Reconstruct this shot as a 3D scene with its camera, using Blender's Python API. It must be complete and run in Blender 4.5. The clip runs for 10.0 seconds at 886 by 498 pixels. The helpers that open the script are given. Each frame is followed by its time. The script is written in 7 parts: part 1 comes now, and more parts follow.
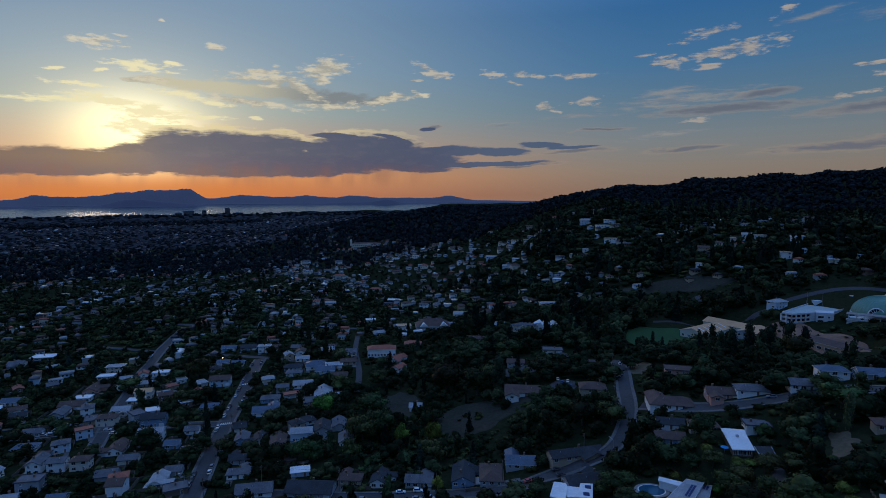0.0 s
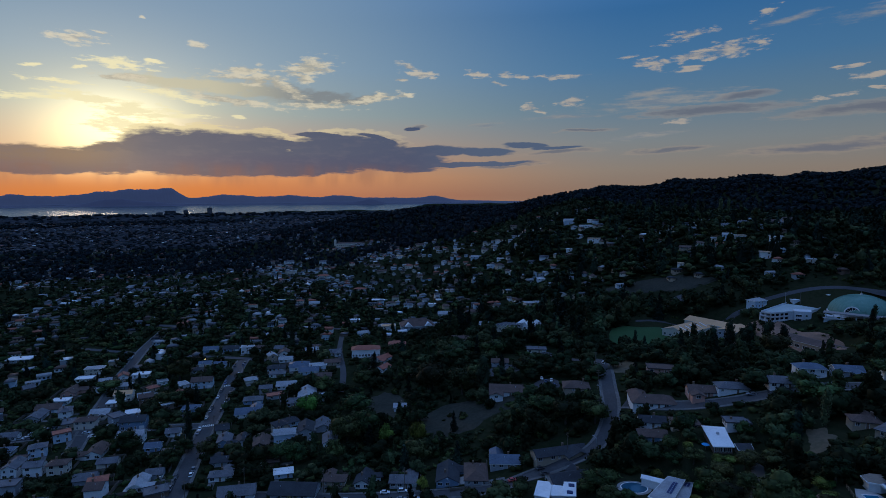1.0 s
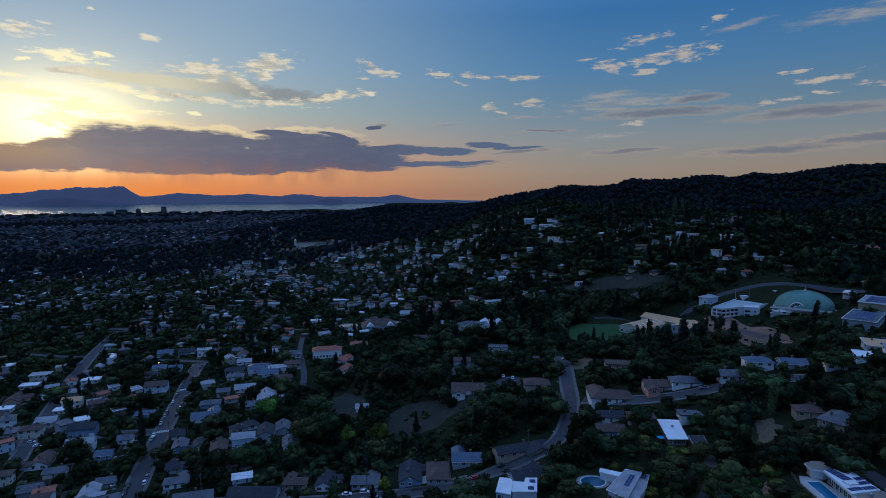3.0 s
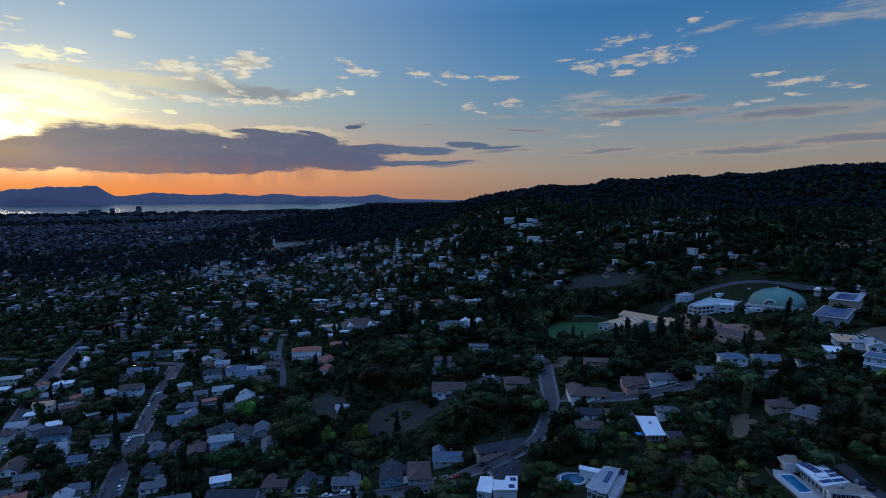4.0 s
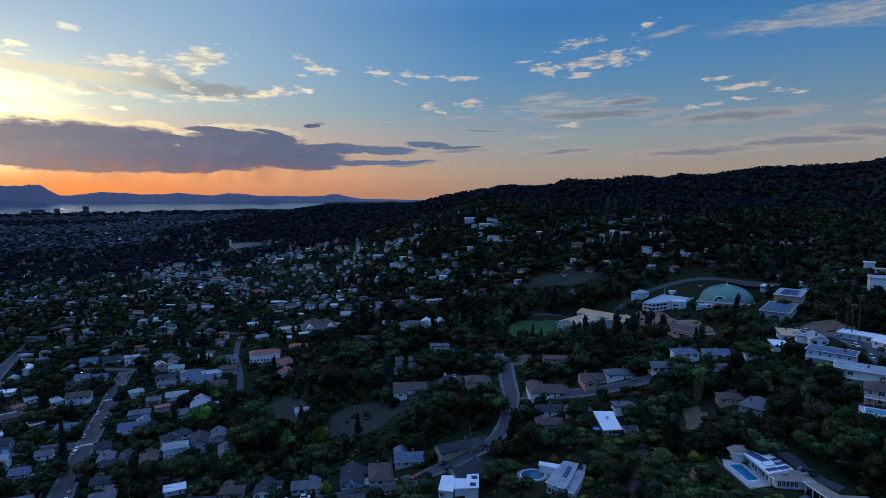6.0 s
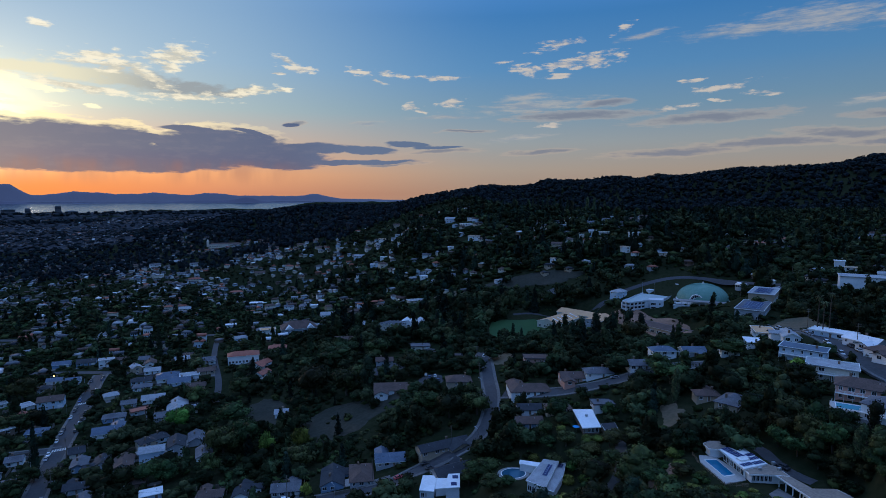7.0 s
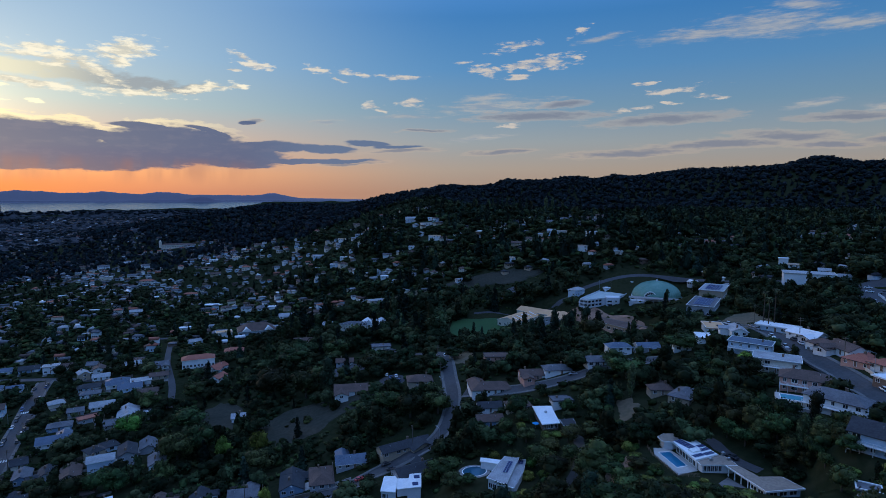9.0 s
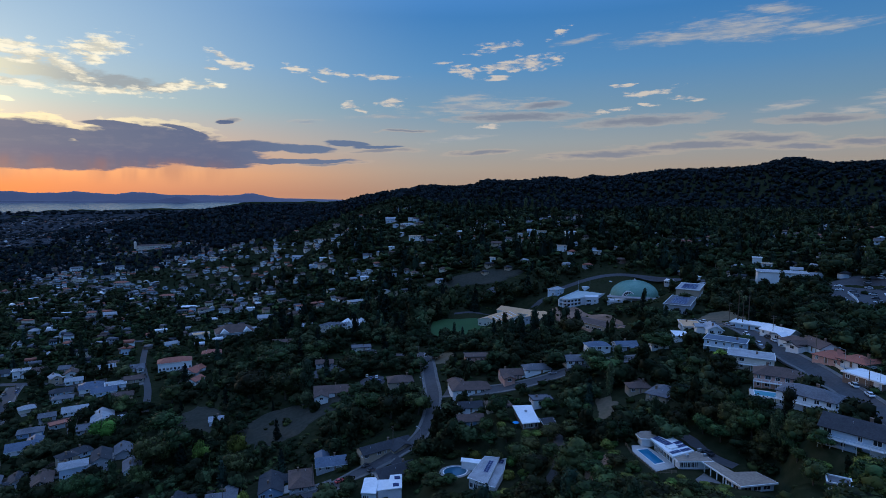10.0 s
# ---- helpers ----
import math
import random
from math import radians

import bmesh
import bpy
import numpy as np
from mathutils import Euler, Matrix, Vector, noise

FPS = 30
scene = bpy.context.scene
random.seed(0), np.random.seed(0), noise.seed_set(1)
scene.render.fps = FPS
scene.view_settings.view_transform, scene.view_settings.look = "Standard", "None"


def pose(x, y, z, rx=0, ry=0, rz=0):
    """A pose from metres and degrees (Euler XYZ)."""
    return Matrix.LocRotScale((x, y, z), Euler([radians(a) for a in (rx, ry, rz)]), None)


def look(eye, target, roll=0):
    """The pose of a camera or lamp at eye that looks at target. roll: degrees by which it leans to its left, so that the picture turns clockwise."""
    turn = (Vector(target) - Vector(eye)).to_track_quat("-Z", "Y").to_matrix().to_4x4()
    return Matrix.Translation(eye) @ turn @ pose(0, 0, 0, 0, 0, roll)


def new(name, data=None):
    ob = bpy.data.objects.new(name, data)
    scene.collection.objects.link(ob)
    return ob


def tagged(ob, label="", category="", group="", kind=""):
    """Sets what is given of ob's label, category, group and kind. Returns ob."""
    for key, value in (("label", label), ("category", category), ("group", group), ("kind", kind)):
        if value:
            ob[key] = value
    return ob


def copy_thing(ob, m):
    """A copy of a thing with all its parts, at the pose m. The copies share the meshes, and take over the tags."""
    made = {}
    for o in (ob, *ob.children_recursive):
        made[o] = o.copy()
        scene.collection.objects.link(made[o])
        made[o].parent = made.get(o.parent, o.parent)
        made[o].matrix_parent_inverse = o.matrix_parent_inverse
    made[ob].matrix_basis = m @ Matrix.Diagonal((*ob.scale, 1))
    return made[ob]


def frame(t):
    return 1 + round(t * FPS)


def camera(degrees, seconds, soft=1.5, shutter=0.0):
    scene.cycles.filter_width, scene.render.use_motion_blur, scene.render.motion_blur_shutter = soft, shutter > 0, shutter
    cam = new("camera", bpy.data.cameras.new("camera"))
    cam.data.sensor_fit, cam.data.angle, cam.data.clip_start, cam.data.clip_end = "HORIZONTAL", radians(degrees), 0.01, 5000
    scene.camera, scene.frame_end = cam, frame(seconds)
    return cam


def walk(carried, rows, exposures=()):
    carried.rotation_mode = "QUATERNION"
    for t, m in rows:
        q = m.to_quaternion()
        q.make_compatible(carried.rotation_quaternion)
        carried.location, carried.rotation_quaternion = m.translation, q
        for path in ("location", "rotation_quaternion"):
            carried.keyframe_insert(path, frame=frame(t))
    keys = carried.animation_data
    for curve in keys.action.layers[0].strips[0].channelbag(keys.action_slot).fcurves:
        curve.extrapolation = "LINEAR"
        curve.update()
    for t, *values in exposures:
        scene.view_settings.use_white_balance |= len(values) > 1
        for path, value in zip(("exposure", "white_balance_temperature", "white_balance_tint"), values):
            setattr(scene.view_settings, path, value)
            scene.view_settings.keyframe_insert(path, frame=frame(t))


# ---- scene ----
cam = camera(76.5, 10.0, soft=0.8)
PATH = [
    (0, pose(0.00, 0.0, 130.0, 84.54, 0.30, 0.00)),
    (0.5, pose(0.06, 0.0, 130.0, 84.53, 0.20, -0.74)),
    (1, pose(0.11, 0.0, 130.0, 84.53, 0.17, -1.56)),
    (1.5, pose(0.17, 0.0, 130.0, 84.54, 0.15, -2.42)),
    (2, pose(0.22, 0.0, 130.0, 84.51, 0.13, -3.38)),
    (2.5, pose(0.28, 0.0, 130.0, 84.48, 0.05, -4.40)),
    (4, pose(0.44, 0.0, 130.0, 84.41, 0.01, -7.43)),
    (4.5, pose(0.49, 0.0, 130.0, 84.40, 0.00, -8.43)),
    (5, pose(0.55, 0.0, 130.0, 84.40, -0.03, -9.42)),
    (5.5, pose(0.61, 0.0, 130.0, 84.40, -0.04, -10.43)),
    (7, pose(0.77, 0.0, 130.0, 84.39, -0.12, -13.40)),
    (7.5, pose(0.82, 0.0, 130.0, 84.39, -0.12, -14.41)),
    (8, pose(0.88, 0.0, 130.0, 84.39, -0.15, -15.41)),
    (8.5, pose(0.94, 0.0, 130.0, 84.37, -0.20, -16.37)),
    (9, pose(0.99, 0.0, 130.0, 84.36, -0.24, -17.40)),
    (9.5, pose(1.05, 0.0, 130.0, 84.36, -0.26, -18.44)),
    (10, pose(1.10, 0.0, 130.0, 84.40, -0.29, -19.40)),
]
walk(cam, PATH, exposures=[(0.0, -0.66, 5750, 10), (2.5, -0.42, 5750, 10), (5.0, -0.14, 5750, 10), (7.5, 0.03, 5750, 10), (10.0, 0.1, 5750, 10)])


# ---- sky: low sun behind a cloud bank, blue overhead ----
SUN_AZ, SUN_EL = -28.4, 5.6
world = bpy.data.worlds.new("evening_sky")
scene.world = world
world.use_nodes = True
wt = world.node_tree
wt.nodes.clear()


def lin(r, g, b):
    """A display colour, 0 to 255, as linear light."""
    return tuple((v / 255 / 12.92 if v / 255 <= 0.04045 else ((v / 255 + 0.055) / 1.055) ** 2.4) for v in (r, g, b)) + (1.0,)


def nd(tree, kind, **sets):
    n = tree.nodes.new(kind)
    for k, v in sets.items():
        setattr(n, k, v)
    return n


def put(tree, socket, value):
    if isinstance(value, bpy.types.NodeSocket):
        tree.links.new(value, socket)
    else:
        socket.default_value = value


def mth(tree, op, a, b=0.0, c=0.0, clamp=False):
    n = nd(tree, "ShaderNodeMath", operation=op, use_clamp=clamp)
    for s, v in zip(n.inputs, (a, b, c)):
        put(tree, s, v)
    return n.outputs[0]


def smooth(tree, v, lo, hi, to0=0.0, to1=1.0):
    n = nd(tree, "ShaderNodeMapRange", interpolation_type="SMOOTHSTEP")
    for s, x in zip(n.inputs, (v, lo, hi, to0, to1)):
        put(tree, s, x)
    return n.outputs[0]


def mixc(tree, fac, a, b, how="MIX"):
    n = nd(tree, "ShaderNodeMix", data_type="RGBA", blend_type=how)
    put(tree, n.inputs[0], fac)
    put(tree, n.inputs[6], a)
    put(tree, n.inputs[7], b)
    return n.outputs[2]


def ramp(tree, fac, stops):
    n = nd(tree, "ShaderNodeValToRGB")
    els = n.color_ramp.elements
    while len(els) < len(stops):
        els.new(0.5)
    for e, (p, col) in zip(els, stops):
        e.position, e.color = p, col
    put(tree, n.inputs[0], fac)
    return n.outputs[0]


def noisy(tree, vec, scale, detail=4.0, rough=0.55, out=0):
    n = nd(tree, "ShaderNodeTexNoise")
    put(tree, n.inputs["Vector"], vec)
    n.inputs["Scale"].default_value, n.inputs["Detail"].default_value, n.inputs["Roughness"].default_value = scale, detail, rough
    return n.outputs[out]


def build_sky():
    t = wt
    way = nd(t, "ShaderNodeTexCoord").outputs["Generated"]
    sep = nd(t, "ShaderNodeSeparateXYZ")
    put(t, sep.inputs[0], way)
    deg = 180 / math.pi
    az = mth(t, "MULTIPLY", mth(t, "ARCTAN2", sep.outputs[0], sep.outputs[1]), deg)
    el = mth(t, "MULTIPLY", mth(t, "ARCSINE", sep.outputs[2]), deg)
    # clear sky: one gradient under the sun, one away from it
    up = mth(t, "DIVIDE", el, 60.0, clamp=True)
    west = ramp(t, up, [(0.0, lin(198, 110, 62)), (0.03, lin(228, 142, 72)), (0.075, lin(200, 156, 122)), (0.13, lin(160, 170, 161)), (0.2, lin(142, 165, 177)), (0.27, lin(130, 157, 177)), (0.36, lin(122, 154, 182)), (0.52, lin(124, 168, 228)), (1.0, lin(168, 204, 272))])
    east = ramp(t, up, [(0.0, lin(158, 128, 106)), (0.04, lin(162, 144, 126)), (0.085, lin(146, 149, 146)), (0.14, lin(114, 141, 157)), (0.2, lin(88, 132, 168)), (0.28, lin(66, 118, 166)), (0.5, lin(106, 156, 228)), (1.0, lin(168, 204, 272))])
    off = mth(t, "ABSOLUTE", mth(t, "SUBTRACT", az, SUN_AZ))
    clear = mixc(t, smooth(t, off, 10.0, 50.0), west, east)
    fade = nd(t, "ShaderNodeCombineColor")
    for k in range(3):
        put(t, fade.inputs[k], smooth(t, off, 15.0, 95.0, 1.1, 0.92))
    clear = mixc(t, smooth(t, el, 40.0, 25.0), clear, mixc(t, 1.0, clear, fade.outputs[0], "MULTIPLY"))
    # glow round the sun
    d2 = mth(t, "ADD", mth(t, "POWER", mth(t, "DIVIDE", off, 1.55), 2.0), mth(t, "POWER", mth(t, "SUBTRACT", el, SUN_EL), 2.0))
    wide = mth(t, "MULTIPLY", mth(t, "EXPONENT", mth(t, "DIVIDE", d2, -42.0)), smooth(t, el, 1.0, 4.0, 0.35, 1.0))
    tight = mth(t, "EXPONENT", mth(t, "DIVIDE", d2, -9.0))
    halo = mth(t, "EXPONENT", mth(t, "DIVIDE", d2, -260.0))
    clear = mixc(t, halo, clear, (0.125, 0.12, 0.105, 1), "ADD")
    clear = mixc(t, wide, clear, (0.5, 0.36, 0.12, 1), "ADD")
    clear = mixc(t, tight, clear, (1.6, 1.25, 0.55, 1), "ADD")
    low = mth(t, "MULTIPLY", smooth(t, off, 24.0, 4.0), smooth(t, el, 2.8, 0.4))
    clear = mixc(t, mth(t, "MULTIPLY", low, 0.75), clear, lin(236, 118, 40))
    # clouds
    flat = nd(t, "ShaderNodeCombineXYZ")
    put(t, flat.inputs[0], az)
    put(t, flat.inputs[1], el)

    def squash(x, y):
        m = nd(t, "ShaderNodeMapping")
        put(t, m.inputs[0], flat.outputs[0])
        m.inputs["Scale"].default_value = (x, y, 1.0)
        return m.outputs[0]

    big = noisy(t, squash(0.4, 1.0), 0.6, 4.0, 0.55, 1)
    warp = nd(t, "ShaderNodeVectorMath", operation="MULTIPLY_ADD")
    put(t, warp.inputs[0], big)
    warp.inputs[1].default_value, warp.inputs[2].default_value = (2.4, 0.9, 0), (-1.2, -0.45, 0)
    bent = nd(t, "ShaderNodeVectorMath", operation="ADD")
    put(t, bent.inputs[0], flat.outputs[0])
    put(t, bent.inputs[1], warp.outputs[0])
    fine = mth(t, "SUBTRACT", noisy(t, squash(0.4, 1.0), 1.9, 7.0, 0.6), 0.5)
    soft = mth(t, "SUBTRACT", noisy(t, squash(0.2, 1.3), 1.2, 6.0, 0.55), 0.5)
    wisp = mth(t, "SUBTRACT", noisy(t, squash(0.22, 1.5), 2.6, 6.0, 0.62), 0.5)

    last = [el]

    def cover(rows, up=0.0):
        # each ellipse waits for the one before it, which keeps the shader's memory small
        best = None
        for a, e, w, h, tilt in rows:
            m = nd(t, "ShaderNodeMapping", vector_type="TEXTURE")
            after = nd(t, "ShaderNodeVectorMath", operation="MULTIPLY_ADD")
            put(t, after.inputs[0], last[0])
            after.inputs[1].default_value = (1e-7, 1e-7, 0)
            put(t, after.inputs[2], bent.outputs[0])
            put(t, m.inputs[0], after.outputs[0])
            m.inputs["Location"].default_value, m.inputs["Rotation"].default_value, m.inputs["Scale"].default_value = (a, e + up, 0), (0, 0, radians(tilt)), (w * 1.1, h * 1.15, 1)
            ln = nd(t, "ShaderNodeVectorMath", operation="LENGTH")
            put(t, ln.inputs[0], m.outputs[0])
            v = mth(t, "SUBTRACT", 1.0, ln.outputs[1])
            best = v if best is None else mth(t, "MAXIMUM", best, v)
            last[0] = best
        return best

    sunny = smooth(t, off, 5.0, 50.0)
    # thin veils, cream where thick, with grey undersides
    vv = mth(t, "MULTIPLY_ADD", wisp, 1.5, mth(t, "MULTIPLY_ADD", fine, 0.9, cover(VEILS)))
    vcol = mixc(t, smooth(t, mth(t, "ADD", wisp, soft), -0.2, 0.2), lin(142, 147, 154), lin(182, 172, 158))
    sky = mixc(t, mth(t, "MULTIPLY", smooth(t, vv, -0.15, 0.9), 0.68), clear, vcol)
    # grey streaks with pale upper edges
    sv = mth(t, "MULTIPLY_ADD", wisp, 1.3, mth(t, "MULTIPLY_ADD", fine, 0.6, cover(STREAKS)))
    sky = mixc(t, mth(t, "MULTIPLY", smooth(t, sv, -0.35, 0.15), 0.34), sky, lin(190, 166, 144))
    sky = mixc(t, mth(t, "MULTIPLY", smooth(t, sv, -0.05, 0.75), 0.72), sky, lin(108, 114, 128))
    # lit puffs
    pv = mth(t, "MULTIPLY_ADD", fine, 3.2, mth(t, "MULTIPLY_ADD", wisp, 1.6, cover(PUFFS_WEST + PUFFS_EAST)))
    lit = mixc(t, sunny, lin(255, 238, 202), lin(204, 188, 168))
    shade = mixc(t, sunny, lin(196, 186, 166), lin(150, 153, 158))
    pcol = mixc(t, smooth(t, mth(t, "MULTIPLY_ADD", soft, 0.8, mth(t, "ADD", fine, wisp)), -0.25, 0.12), shade, lit)
    sky = mixc(t, mth(t, "MULTIPLY", smooth(t, pv, 0.0, 0.8), 0.9), sky, pcol)
    # streaks in the glare
    gv = mth(t, "MULTIPLY_ADD", wisp, 2.4, mth(t, "MULTIPLY_ADD", fine, 2.2, cover(GLARE)))
    gcol = mixc(t, smooth(t, az, -24.0, -8.0), (1.3, 1.1, 0.6, 1), lin(255, 236, 186))
    sky = mixc(t, mth(t, "MULTIPLY", smooth(t, gv, -0.05, 0.7), 0.92), sky, gcol)
    # long band: grey body, cream crests and a bright lower edge
    dv = mth(t, "MULTIPLY_ADD", soft, 1.2, mth(t, "MULTIPLY_ADD", fine, 1.4, cover(BAND_GREY)))
    dcol = mixc(t, smooth(t, az, -21.0, -11.0), lin(238, 222, 178), lin(148, 148, 144))
    sky = mixc(t, mth(t, "MULTIPLY", smooth(t, dv, -0.1, 0.6), 0.8), sky, dcol)
    cv = mth(t, "MULTIPLY_ADD", wisp, 1.8, mth(t, "MULTIPLY_ADD", fine, 2.4, cover(BAND_CREAM)))
    ccol = mixc(t, smooth(t, mth(t, "ADD", fine, soft), -0.15, 0.12), lin(205, 194, 168), lin(252, 234, 196))
    sky = mixc(t, mth(t, "MULTIPLY", smooth(t, cv, -0.05, 0.75), 0.9), sky, ccol)
    # dark bank with a bright rim along its top
    rough = mth(t, "MULTIPLY_ADD", soft, 0.45, mth(t, "MULTIPLY", fine, smooth(t, el, 2.0, 4.2, 0.3, 0.42)))
    bv = mth(t, "MULTIPLY_ADD", wisp, 0.35, mth(t, "ADD", rough, cover(BANK + BANK_SCRAPS)))
    top = mth(t, "MULTIPLY_ADD", wisp, 0.6, cover(BANK[:3] + BANK[4:6], 0.5))
    rim = mth(t, "MULTIPLY", smooth(t, mth(t, "ADD", top, rough), -0.1, 0.05), smooth(t, el, 3.2, 4.4))
    rim = mth(t, "MULTIPLY", rim, smooth(t, off, 32.0, 12.0))
    rcol = mixc(t, smooth(t, off, 2.0, 12.0), (1.25, 1.0, 0.5, 1), lin(255, 228, 172))
    sky = mixc(t, mth(t, "MULTIPLY", rim, 0.92), sky, rcol)
    bcol = mixc(t, smooth(t, az, -32.0, -25.0), lin(134, 112, 102), lin(74, 88, 118))
    bcol = mixc(t, smooth(t, el, 3.6, 1.6), bcol, lin(86, 89, 112))
    bcol = mixc(t, mth(t, "MULTIPLY", smooth(t, mth(t, "ADD", fine, soft), -0.05, 0.25), 0.28), bcol, lin(112, 110, 126))
    bcol = mixc(t, smooth(t, az, -3.0, 6.0), bcol, lin(88, 104, 130))
    sky = mixc(t, mth(t, "MULTIPLY", smooth(t, bv, mth(t, "SUBTRACT", smooth(t, el, 1.6, 4.0, 0.14, 0.0), 0.16), 0.16), 0.95), sky, bcol)
    # faint showers hanging from the bank
    fall = noisy(t, squash(0.4, 0.1), 1.0, 3.0, 0.55)
    fall = mth(t, "MULTIPLY", smooth(t, fall, 0.42, 0.66), mth(t, "MULTIPLY", smooth(t, el, 0.3, 2.0), smooth(t, el, 3.4, 2.4)))
    sky = mixc(t, mth(t, "MULTIPLY", fall, smooth(t, az, 2.0, -8.0, 0.0, 0.42)), sky, lin(146, 98, 92))
    # below the horizon: dim
    sky = mixc(t, smooth(t, el, -0.5, -4.0), sky, (0.02, 0.025, 0.04, 1))
    nish = nd(t, "ShaderNodeTexSky", sky_type="NISHITA", sun_disc=False, sun_elevation=radians(SUN_EL), sun_rotation=radians(SUN_AZ))
    # a dusk sky of about a tenth of the daylight model's strength
    haze = mixc(t, 1.0, sky, (10.4, 10.4, 10.4, 1), "MULTIPLY")
    total = mixc(t, 0.03, haze, nish.outputs[0], "ADD")
    bg = nd(t, "ShaderNodeBackground")
    put(t, bg.inputs[0], total)
    bg.inputs[1].default_value = 0.1
    put(t, nd(t, "ShaderNodeOutputWorld").inputs[0], bg.outputs[0])


# azimuth, height, half width, half height, tilt: degrees
BANK = [
    (-24.7, 4.3, 3.1, 1.52, 1.7), (-20.9, 4.5, 4.6, 1.41, 1.4), (-16.9, 4.0, 3.6, 1.72, 0.9), (-19.4, 3.0, 9.6, 1.06, 0.7), (-7.8, 4.3, 5.6, 1.5, 0.3), (-3.6, 3.5, 5.1, 1.12, -3.0),
    (-12.6, 3.2, 7.0, 1.21, 0.4), (-10.3, 5.8, 2.5, 0.27, -2.2), (0.9, 4.5, 3.4, 0.45, -0.4), (5.5, 4.4, 2.8, 0.39, -0.7), (9.9, 4.9, 2.0, 0.27, -1.2), (12.7, 4.6, 2.2, 0.16, 2.7),
    (3.8, 3.1, 6.2, 0.22, 1.5), (-33.8, 2.9, 5.9, 1.12, 1.6), (-38.0, 2.8, 3.2, 0.89, 1.8), (-28.6, 3.2, 3.1, 1.28, 1.4),
]
BANK_SCRAPS = [
    (-42.0, 2.6, 3.8, 0.92, 1.9), (-1.4, 6.5, 0.7, 0.16, -0.1), (-13.3, 4.7, 1.6, 0.33, -19.6), (-4.7, 5.7, 1.7, 0.22, -14.6),
]
BAND_GREY = [
    (-24.0, 10.1, 4.2, 0.59, -3.2), (-19.1, 9.9, 4.5, 0.76, -4.1), (-14.5, 9.7, 5.2, 0.83, -4.8), (-10.2, 9.3, 4.4, 0.64, 1.3), (-6.9, 9.3, 3.3, 0.43, 6.6),
]
BAND_CREAM = [
    (-27.6, 10.2, 2.2, 0.43, -1.6), (-17.8, 11.4, 2.7, 0.6, 6.2), (-16.0, 10.9, 2.3, 0.71, -3.2), (-11.4, 12.1, 2.5, 0.98, 9.6), (-12.3, 11.2, 1.6, 0.62, -17.6), (-18.7, 8.8, 5.5, 0.42, -6.6),
    (-11.3, 8.6, 4.6, 0.32, 1.4), (-5.2, 9.5, 3.4, 0.37, 9.1), (-2.4, 9.9, 1.2, 0.21, 9.6), (-13.7, 10.1, 2.6, 0.42, -23.0),
]
GLARE = [
    (-32.3, 9.4, 2.2, 0.23, -4.9), (-33.1, 8.3, 2.7, 0.27, -0.8), (-29.9, 8.2, 3.8, 0.42, -7.0), (-26.9, 7.4, 3.6, 0.68, -1.0), (-24.0, 9.1, 2.8, 0.39, -4.8), (-21.7, 8.5, 2.2, 0.25, -1.1),
    (-23.2, 7.2, 3.2, 0.2, 2.7), (-18.0, 7.4, 0.7, 0.18, 2.1), (-27.6, 11.3, 2.9, 0.46, -3.0), (-30.6, 10.7, 0.8, 0.14, 5.8), (-33.8, 10.6, 0.6, 0.13, 6.5), (-24.9, 11.7, 0.5, 0.19, -5.5),
    (-26.5, 5.5, 2.8, 0.5, 11.0), (-29.4, 4.3, 2.6, 0.44, 6.5), (-35.5, 8.0, 2.2, 0.22, 1.7), (-27.8, 6.3, 3.1, 0.78, 2.9),
]
PUFFS_WEST = [
    (-30.9, 12.9, 2.0, 0.49, 0.6), (-29.0, 13.5, 0.7, 0.14, -6.0), (-21.6, 13.4, 1.2, 0.29, 0.8), (-25.5, 15.2, 0.3, 0.14, 6.6), (-1.6, 12.4, 1.4, 0.31, -14.9), (-0.6, 11.8, 1.7, 0.32, -5.8),
    (-2.1, 11.3, 0.9, 0.13, 0.1), (4.9, 11.7, 1.2, 0.31, -6.9), (7.4, 11.7, 1.1, 0.31, -9.3), (6.8, 11.0, 1.0, 0.16, -14.8), (9.3, 11.5, 0.8, 0.16, -2.1), (13.1, 11.3, 2.0, 0.28, -2.8),
    (10.3, 8.6, 1.0, 0.37, 4.0), (14.1, 9.0, 1.5, 0.47, 7.4), (11.5, 8.1, 0.8, 0.16, -21.3),
]
PUFFS_EAST = [
    (21.8, 12.0, 1.8, 0.52, -5.1), (19.3, 12.6, 0.6, 0.21, 0.1), (24.9, 12.3, 2.0, 0.47, 2.7), (27.6, 12.5, 2.6, 0.67, 7.8), (30.6, 13.0, 0.8, 0.3, 12.0), (24.9, 11.2, 0.9, 0.26, 3.8),
    (24.6, 14.1, 2.4, 0.41, 11.8), (30.8, 15.3, 1.2, 0.25, 26.1), (36.2, 10.2, 0.6, 0.15, -2.9), (37.1, 10.3, 0.7, 0.2, 4.9), (39.4, 9.5, 2.9, 0.3, 5.0), (42.6, 8.7, 1.4, 0.25, -6.7),
    (39.0, 8.5, 1.2, 0.15, -8.9), (36.0, 8.1, 1.5, 0.26, 3.8), (24.1, 6.7, 1.3, 0.27, 7.4),
]
